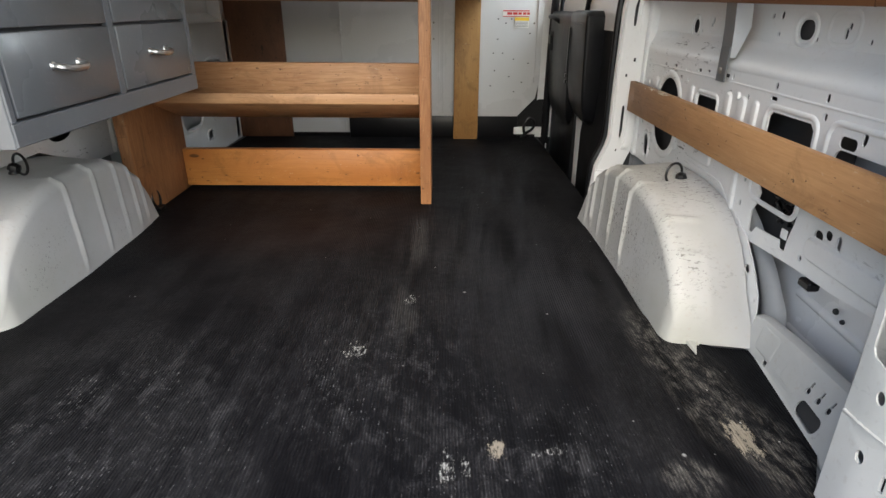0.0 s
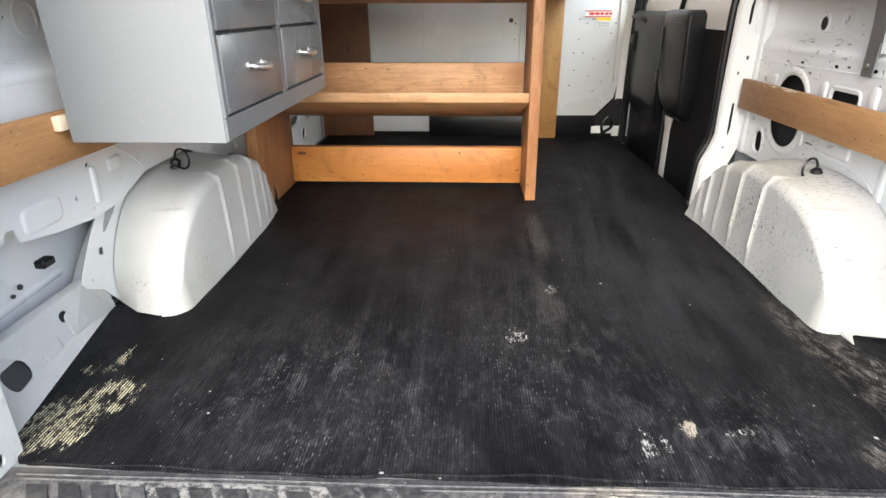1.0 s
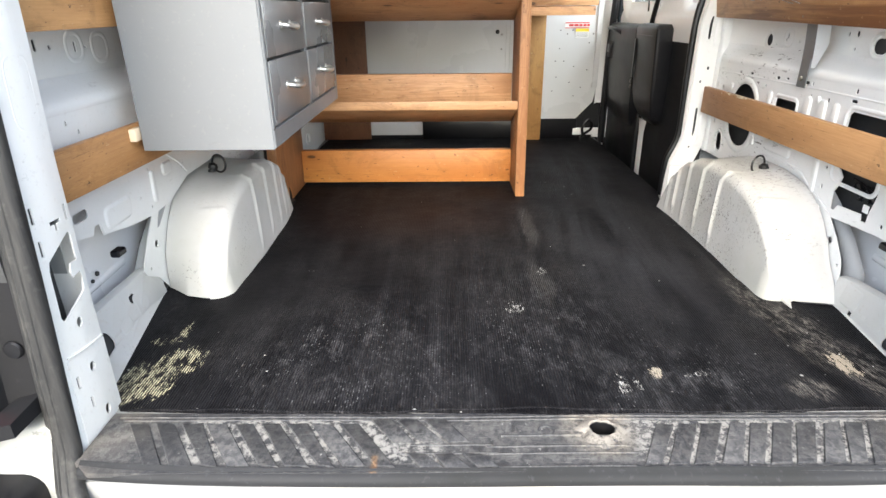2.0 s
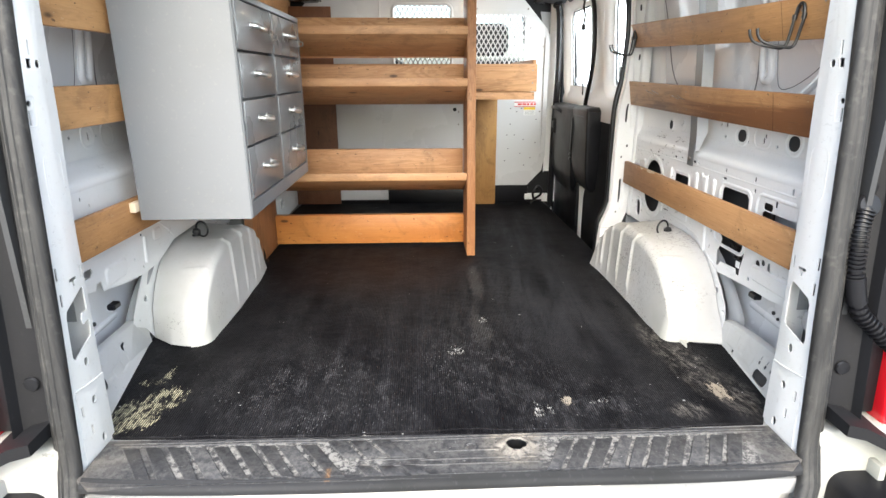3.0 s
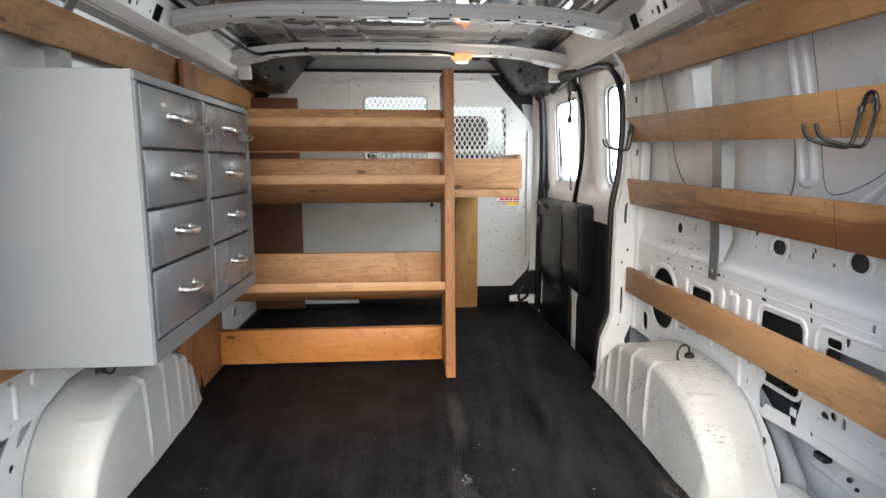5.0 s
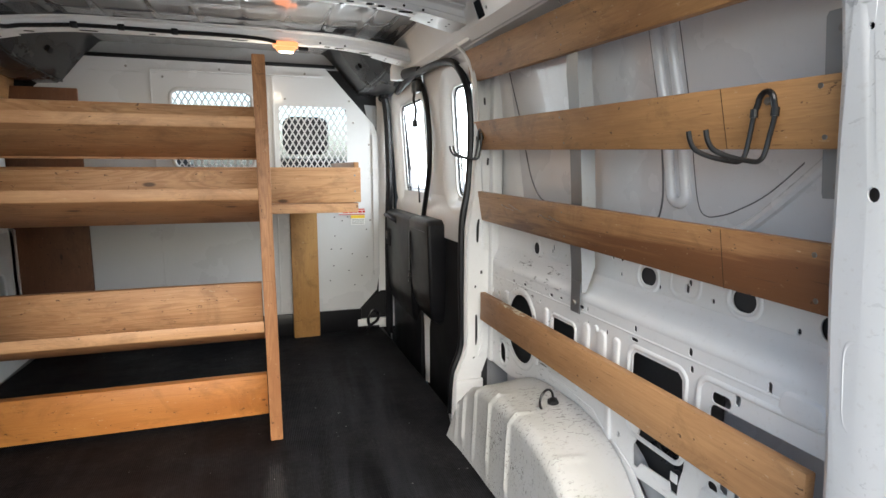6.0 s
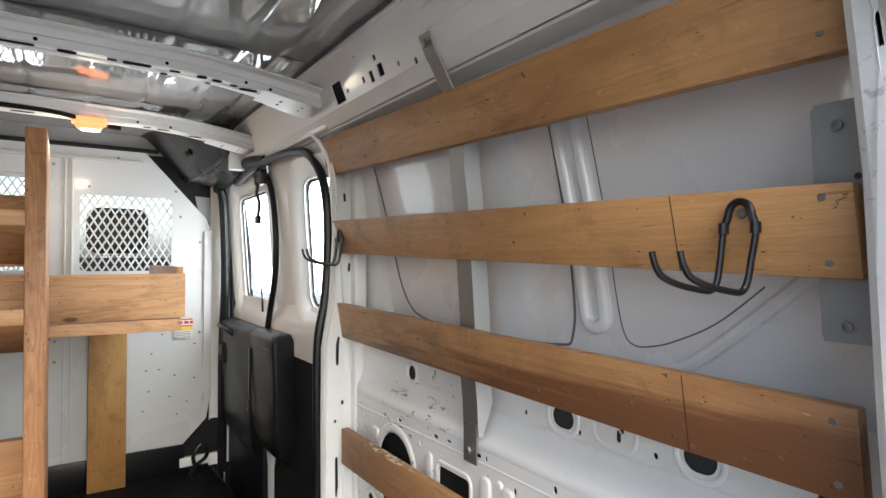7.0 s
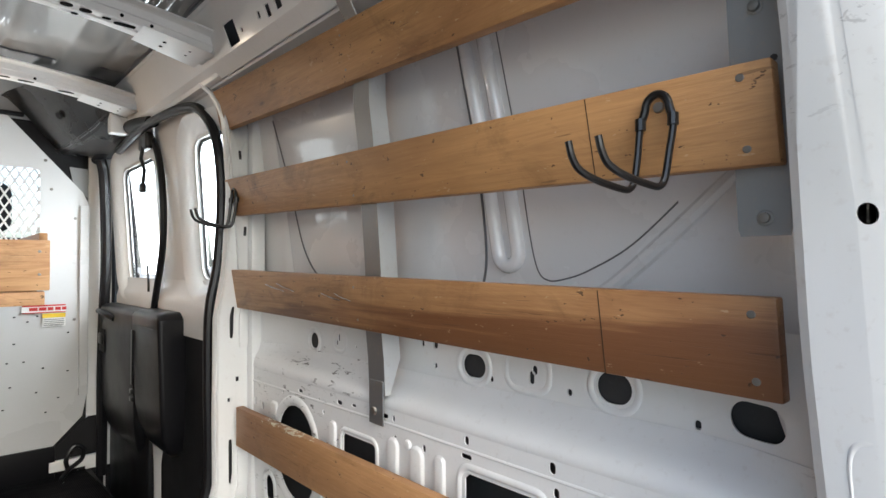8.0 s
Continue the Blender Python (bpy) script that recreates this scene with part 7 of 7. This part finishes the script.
def wall_board(s, y0, y1, zr, zf, h, xr, xf, lean, label, joint=None, screws=(), wood=PINE_Y):
    """A horizontal board on the wall: rear end (zr, xr), front end (zf, xf); lean tips its top inward."""
    ob = thing("wall_board", label, "board", "boards along the van walls")
    pieces = [(y0, y1)] if joint is None or joint < 1 else [(y0, joint - 0.0015), (joint + 0.0015, y1)]
    first = None
    for a, b in pieces:
        bm = block(-0.010, 0.010, a, b, -h / 2, h / 2, 0.0025, 2)
        # a few cross cuts, so that the plank is not dead straight
        for v in bm.verts:
            k = (v.co.y - y0) / (y1 - y0)
            wob = 0.0015 * math.sin(v.co.y * 5.1 + zr * 9)
            z = zr + (zf - zr) * k + v.co.z + wob
            x = xr + (xf - xr) * k + 0.010 + v.co.x - lean * (v.co.z / h)
            v.co = Vector((s * x, v.co.y, z))
        plank = part("plank", bm, wood, ob)
        first = first or plank
    if joint is not None and joint < 1:
        k = (joint - y0) / (y1 - y0)
        bm = block(-0.0002, 0.004, joint - 0.0006, joint + 0.0006, -h / 2 + 0.001, h / 2 - 0.001)
        for v in bm.verts:
            v.co = Vector((s * (xr + (xf - xr) * k + v.co.x - lean * (v.co.z / h)), v.co.y, zr + (zf - zr) * k + v.co.z))
        part("saw_line", bm, SAWCUT, first, "dark saw line across the board")
    for y, dz in screws:
        k = (y - y0) / (y1 - y0)
        screw(plank, (s * (xr + (xf - xr) * k + 0.0005 - lean * dz / h), y, zr + (zf - zr) * k + dz), (-s, 0, 0))
    return ob


two = ((0.138, 0.034), (0.138, -0.030), (0.81, 0.03), (0.81, -0.03))
wall_board(1, 0.120, 1.346, 0.412, 0.408, 0.097, 0.857, 0.866, 0.0, "pine wall board with chipped paint flecks on its top edge", None, (), PINE_Y_CHIP)
darker = wall_board(1, 0.116, 1.396, 0.730, 0.750, 0.099, 0.861, 0.871, 0.016, "brown stained pine wall board with a knot and a saw line", 0.300, two, PINE_Y_DARK)
wall_board(1, 0.111, 1.394, 0.948, 0.986, 0.092, 0.846, 0.863, 0.022, "pine wall board with a split and a black hook", 0.303, two)
wall_board(1, 0.110, 1.432, 1.172, 1.219, 0.100, 0.832, 0.846, 0.022, "upper pine wall board below the roof rail", None, two)
wall_board(-1, 0.100, 1.30, 0.450, 0.440, 0.098, 0.862, 0.866, 0.0, "lower pine wall board under the drawer cabinet")
wall_board(-1, 0.100, 1.35, 0.754, 0.760, 0.096, 0.862, 0.866, 0.0, "pale pine wall board running behind the drawer cabinet", None, (), PINE_Y_PALE)
wall_board(-1, 0.100, 1.35, 0.980, 0.986, 0.097, 0.858, 0.858, 0.0, "pale pine wall board running behind the drawer cabinet", None, (), PINE_Y_PALE)
wall_board(-1, 0.100, 2.62, 1.185, 1.218, 0.095, 0.846, 0.852, 0.015, "long jointed pine wall board above the drawer cabinet", 1.52)
for y0, z0, y1, z1 in ((1.18, 0.779, 1.084, 0.766), (1.13, 0.784, 1.04, 0.767), (0.933, 0.768, 0.861, 0.756), (0.886, 0.770, 0.824, 0.756)):
    part("bent_staple", tube([(0.8665, y0, z0 - 0.012), (0.862, (y0 + y1) / 2, (z0 + z1) / 2 - 0.012), (0.8655, y1, z1 - 0.012)], 0.0011, None, 6), CHROME, darker, "bent bright staple")
rest = thing("wood_cleat", "dark pine cleat over the board joint", "cleat")
part("cleat", block(-0.838, -0.818, 1.46, 1.60, 1.135, 1.245, 0.003), PINE_Z, rest)

# galvanised struts and end plates on the walls
for s in (1, -1):
    strut = thing("wall_strut", "galvanised steel channel strut bolted upright to the van side", "strut", "wall struts")
    bm = bmesh.new()
    line = [(0.902, 0.575), (0.899, 0.64), (0.893, 0.70), (0.893, 0.80), (0.886, 0.90), (0.876, 1.04), (0.868, 1.10), (0.866, 1.20), (0.852, 1.245)]
    rows = []
    for k, (x, z) in enumerate(line):
        deep = 0.038 if 0 < k < len(line) - 1 else 0.012
        rows.append((s * (x - 0.002), s * (x + deep - 0.002), z))
    strip_loops([[(x, y, z) for x, deep, z in rows] for y in (0.7655, 0.8145)], bm, False)
    # web darker, flanges lighter: the fall of daylight is put into their colours
    part("web", bm, GALV_SHADED, strut, "galvanised channel web, coloured darker as its shaded side", True, 20)
    for y in (0.7652, 0.8148):
        bm = bmesh.new()
        strip_loops([[(x, y, z) for x, deep, z in rows], [(deep, y, z) for x, deep, z in rows]], bm, False)
        part("flange", bm, GALV_LIT, strut, "galvanised flange, coloured lighter as its daylit side", True, 20)
    part("foot_tab", block(s * 0.8985 - 0.0015, s * 0.8985 + 0.0015, 0.768, 0.812, 0.520, 0.60, 0.001, 1), GALV_SHADED, strut)
    part("bolt", disc((s * 0.896, 0.792, 0.545), (-s, 0, 0), 0.008, 0.005, None, 6), STEEL, strut)
    bm = bmesh.new()
    head = [(0.851, 1.235), (0.812, 1.300), (0.803, 1.312), (0.787, 1.348)]
    strip_loops([[(s * (x - d), y, z) for x, z in head] for d, y in ((0.0, 0.765), (0.0025, 0.766), (0.0025, 0.802), (0.0, 0.803))], bm, False)
    part("head_tab", bm, GALV_SHADED, strut)
    part("bolt", disc((s * 0.788, 0.784, 1.330), (-s, 0, -0.4), 0.008, 0.005, None, 6), STEEL, strut)
    if s > 0:
        plate = thing("bracket_plate", "galvanised steel bracket plate behind the wall board end", "bracket", "bracket plates")
        bm = bmesh.new()
        strip_loops([[(x + dx, y, z) for y, z, x in ((0.112, 0.838, 0.8825), (0.155, 0.838, 0.8825), (0.157, 0.845, 0.882), (0.157, 1.072, 0.861), (0.153, 1.078, 0.860), (0.114, 1.078, 0.860), (0.110, 1.072, 0.861), (0.110, 0.845, 0.882))] for dx in (0.0, 0.004)], bm, True, True)
        part("plate", bm, GALV_MID, plate)
        for z, x in ((1.054, 0.8625), (0.855, 0.8805)):
            part("washer", disc((x, 0.132, z), (-1, 0, 0), 0.0078, 0.0015, None, 16), GALV_MID, plate)
            part("bolt", disc((x - 0.002, 0.132, z), (-1, 0, 0), 0.0055, 0.004, None, 14), STEEL, plate)
        # hole drawn as a dark disc, shade in its colour
        part("small_hole", disc((0.867, 0.118, 1.003), (-1, 0, 0), 0.0035, 0.0008, None, 8), CAVITY_SHADE, plate, "hole drawn as a dark shade disc")


def ladder_hook(y, z, x, spread, label):
    """Double-arm hook bent from one black rod: an eye over two legs that turn out into the van and up at the tips."""
    ob = thing("wall_hook", label, "hook", "wall hooks")
    m = Matrix.Translation((x, y, z))
    for d in (-1, 1):
        pts = [(-0.001, d * spread * 0.55, 0.040), (-0.002, d * spread * 1.05, 0.014), (-0.005, d * spread * 1.02 + 0.003, -0.020), (-0.009, d * spread + 0.005, -0.044), (-0.016, d * spread + 0.007, -0.0535), (-0.030, d * spread + 0.010, -0.0535), (-0.060, d * spread + 0.018, -0.047), (-0.080, d * spread + 0.024, -0.038), (-0.088, d * spread + 0.027, -0.026), (-0.091, d * spread + 0.029, -0.011)]
        part("arm", tube(smooth_line([m @ Vector(p) for p in pts], 6), 0.0037, None, 10), BLACK_STEEL, ob)
        part("collar", tube([m @ Vector((-0.0022, d * spread * 1.05, 0.020)), m @ Vector((-0.0026, d * spread * 1.05, 0.008))], 0.0056, None, 10), BLACK_STEEL, ob)
    loop = [m @ Vector((-0.001, spread * 0.78 * math.cos(a), 0.027 + 0.016 * math.sin(a))) for a in np.linspace(0, math.pi, 14)]
    part("eye", tube([m @ Vector((-0.002, spread * 1.05, 0.014))] + loop + [m @ Vector((-0.002, -spread * 1.05, 0.014))], 0.0042, None, 10), BLACK_STEEL, ob)
    part("screw", disc(m @ Vector((0.004, 0.0, 0.030)), (-1, 0, 0), 0.006, 0.004, None, 10), STEEL, ob)
    return ob


ladder_hook(0.217, 0.942, 0.838, 0.0165, "black rubber-dipped double hook screwed to the wall board")
ladder_hook(1.345, 0.962, 0.860, 0.0165, "black double hook at the board end beside the side door")

# ---- shelf unit ----
def shelf_unit():
    ob = thing("shelf_unit", "home-built pine shelf unit with three tilted troughs and a kick plank", "shelf unit")
    bm = block(0.158, 0.197, 1.386, 1.63, 0.001, 1.215, 0.003, 2)
    for v in bm.verts:
        v.co.x -= 0.006 * v.co.z
        v.co.y += 0.024 * v.co.z
    part("upright", bm, PINE_Z, ob, "pine upright with a worn front edge")
    part("upright", block(-0.823, -0.785, 1.215, 1.62, 0.001, 0.99, 0.003, 2), PINE_Z, ob)
    part("kick_plank", block(-0.784, 0.156, 1.573, 1.610, 0.014, 0.160, 0.003, 2), FIR_X, ob, "orange varnished kick plank with knots")
    for zt, drop, lip, lipz, y in ((0.400, 0.087, 0.482, 0.30, 1.390), (0.816, 0.088, 0.870, 0.70, 1.398), (1.031, 0.092, 1.080, 0.905, 1.404)):
        bm = block(-0.784, 0.154, y, y + 0.225, -0.0175, 0.0175, 0.003, 2)
        for v in bm.verts:
            v.co.z += zt - 0.0175 - drop * (v.co.y - y) / 0.225
        part("trough_board", bm, PINE_X, ob)
        part("trough_back", block(-0.784, 0.152, 1.612, 1.640, lipz, lip, 0.003, 2), PLY_X, ob)
    for z in (0.10, 0.385, 0.79, 1.0):
        part("screw", disc((0.197 - 0.006 * z, 1.42 + 0.024 * z, z), (1, 0, 0), 0.004, 0.001, None, 8), STEEL, ob)


shelf_unit()


def bench():
    ob = thing("work_bench", "plywood tray bench behind the shelf unit on a plank leg", "bench")
    part("front_board", block(-0.80, 0.528, 1.738, 1.757, 0.748, 0.880, 0.002, 2), PLY_X, ob, "worn plywood front board")
    part("front_cleat", block(-0.80, 0.518, 1.743, 1.78, 0.709, 0.745, 0.002, 2), PINE_X, ob)
    part("side_board", block(0.506, 0.525, 1.760, 2.46, 0.752, 0.900, 0.002, 2), PINE_Y, ob)
    part("tray_floor", block(-0.80, 0.505, 1.782, 2.50, 0.735, 0.7475), PINE_Y, ob)
    part("leg", block(0.300, 0.433, 2.505, 2.543, 0.001, 0.734, 0.003, 2), YELLOWPINE_Z, ob, "yellow pine plank leg")
    for y, z in ((1.7375, 0.79), (1.7375, 0.85)):
        part("screw", disc((0.505, y, z), (0, -1, 0), 0.004, 0.001, None, 8), STEEL, ob)


bench()
ply = thing("plywood_panel", "dark brown plywood panel standing against the bulkhead", "plywood panel")
part("panel", block(-0.92, -0.598, 2.548, 2.565, 0.001, 1.228, 0.002), BROWNPLY, ply)

# ---- fittings on the wheel arches ----
for s, x, y, z in ((1, 0.864, 0.820, 0.264), (-1, 0.862, 0.80, 0.284)):
    ring = thing("tie_down_ring", "black tie-down ring on a small threaded stud", "tie-down ring", "tie-down rings")
    part("base", disc((s * x, y, z - 0.004), (0, 0, 1), 0.014, 0.007, None, 16), BLACK_STEEL, ring)
    part("stud", disc((s * x, y, z), (-s * 0.3, 0, 1), 0.0095, 0.024, None, 12), BLACK_STEEL, ring)
    part("nut", disc((s * (x - 0.002), y, z + 0.006), (-s * 0.3, 0, 1), 0.0155, 0.014, None, 8), BLACK_STEEL, ring)
    loop = [(s * (x - 0.026 + 0.024 * math.cos(a)), y - 0.006 + 0.010 * math.cos(a), z + 0.022 + 0.027 * math.sin(a)) for a in np.linspace(0, 2 * math.pi, 28, endpoint=False)]
    part("ring", tube(loop, 0.0034, None, 8, True), BLACK_STEEL, ring)
for s, y in ((1, 1.30), (-1, 1.31)):
    ring = thing("floor_ring", "black floor tie-down loop in front of the wheel arch", "tie-down ring", "tie-down rings")
    loop = [(s * (0.785 + 0.006 * math.sin(a)), y + 0.026 * math.cos(a), 0.045 + 0.032 * math.sin(a)) for a in np.linspace(0, 2 * math.pi, 22, endpoint=False)]
    part("ring", tube(loop, 0.005, None, 8, True), BLACK_STEEL, ring)
    part("base", block(s * 0.785 - 0.022, s * 0.785 + 0.022, y - 0.022, y + 0.022, 0.0, 0.018, 0.006), PLASTIC, ring)

for s in (1, -1):
    wires = thing("wire_tangle", "black wiring clump inside the panel opening", "wires", "wiring in the walls")
    for k in range(7):
        p0 = Vector((s * 0.925, 0.41 + 0.016 * k, 0.285 + 0.006 * (k % 3)))
        pts = [p0 + Vector((s * random.uniform(-0.006, 0.012), random.uniform(-0.03, 0.03), random.uniform(-0.012, 0.03))) for q in range(6)]
        part("wire", tube(smooth_line(pts, 4), 0.0035, None, 6), PLASTIC, wires)

# ---- outside: open rear doors, tail lamps, jamb trims ----
for s in (1, -1):
    tail = thing("tail_lamp", "red tail lamp cluster on the van corner", "tail lamp", "tail lamps")
    bm = block(s * 1.030 - 0.045, s * 1.030 + 0.045, -0.095, -0.030, 0.020, 0.245, 0.010, 3)
    for v in bm.verts:
        v.co.x += s * 0.06 * (0.24 - v.co.z)
    part("lens", bm, RED, tail)
    part("housing", block(s * 0.975 - 0.055, s * 0.975 + 0.055, -0.060, 0.02, 0.07, 0.62, 0.008), PLASTIC, tail)
    corner = thing("corner_panel", "van corner panel, black above and white at its foot", "panel", "corner panels")
    part("panel", block(s * 0.985 - 0.05, s * 0.985 + 0.05, -0.03, 0.06, 0.60, 1.42, 0.02, 3), PLASTIC, corner)
    part("lower_panel", block(min(s * 0.83, s * 1.03), max(s * 0.83, s * 1.03), -0.115, -0.03, -0.20, 0.062, 0.012, 3), CORNERPAINT, corner, "white stained lower corner")
    bm = bmesh.new()
    loops = []
    for x, z in ((0.855, 0.100), (0.90, 0.088), (0.95, 0.062), (1.0, 0.030), (1.05, 0.020)):
        loops.append([(s * x, y, z + dz) for y, dz in ((-0.165, -0.016), (-0.165, 0.012), (-0.05, 0.018), (-0.05, -0.016))])
    strip_loops(loops, bm, True, True)
    part("trim_strip", bm, GREYPLASTIC, corner, "black plastic strip over the white corner")
    part("drain_tab", block(s * 0.972 - 0.008, s * 0.972 + 0.008, -0.150, -0.112, -0.09, -0.01, 0.003), CORNERPAINT, corner)
    door = thing("rear_door", "rear door swung wide open, its inner side trimmed in black", "door", "open rear doors")
    m = pose(s * 1.03, -0.03, 0, 0, 0, -s * 22)
    part("door_frame", block(min(s * 0.02, s * 0.78), max(s * 0.02, s * 0.78), -0.03, 0.01, -0.14, 1.42, 0.02, 3, m=m), GREYPLASTIC, door, "dark inner frame of the door")
    part("outer_skin", block(min(s * 0.02, s * 0.79), max(s * 0.02, s * 0.79), 0.012, 0.03, -0.15, 1.43, 0.008, 2, m=m), JAMB, door, "white painted outer skin")
    part("inner_trim", block(min(s * 0.05, s * 0.75), max(s * 0.05, s * 0.75), -0.045, -0.031, -0.10, 0.62, 0.006, 2, m=m), PLASTIC, door)
    if s > 0:
        tubeo = thing("wiring_gaiter", "black ribbed rubber wiring gaiter between pillar and door", "gaiter")
        pts = smooth_line([(s * 0.876, -0.052, 0.56), (s * 0.864, -0.064, 0.52), (s * 0.862, -0.072, 0.475), (s * 0.866, -0.074, 0.425), (s * 0.886, -0.080, 0.345), (s * 0.924, -0.090, 0.302), (s * 0.968, -0.100, 0.262), (s * 1.03, -0.11, 0.235)], 16)
        bm = bmesh.new()
        dense = []
        for a, c in zip(pts, pts[1:]):
            dense += [a, a.lerp(c, 0.5)]
        tube(dense, lambda q: 0.0155 + 0.0028 * (1 if int(q * 72) % 2 else -1), bm, 12)
        gaiter = part("gaiter", bm, PLASTIC, tubeo)
        part("cuff", tube(pts[50:62], 0.020, None, 12), PLASTIC, gaiter)
        part("socket", disc((s * 0.880, -0.050, 0.565), (0, -1, 0.3), 0.026, 0.010, None, 16), PLASTIC, tubeo)
    leaf = part("hinge_leaf", block(s * 0.985 - 0.05, s * 0.985 + 0.05, -0.10, -0.05, 0.89, 0.95, 0.008), GREYPLASTIC, door, "dark steel hinge")
    part("hinge_pin", tube([(s * 1.0, -0.11, 0.875), (s * 1.0, -0.11, 0.965)], 0.012), GREYPLASTIC, leaf)
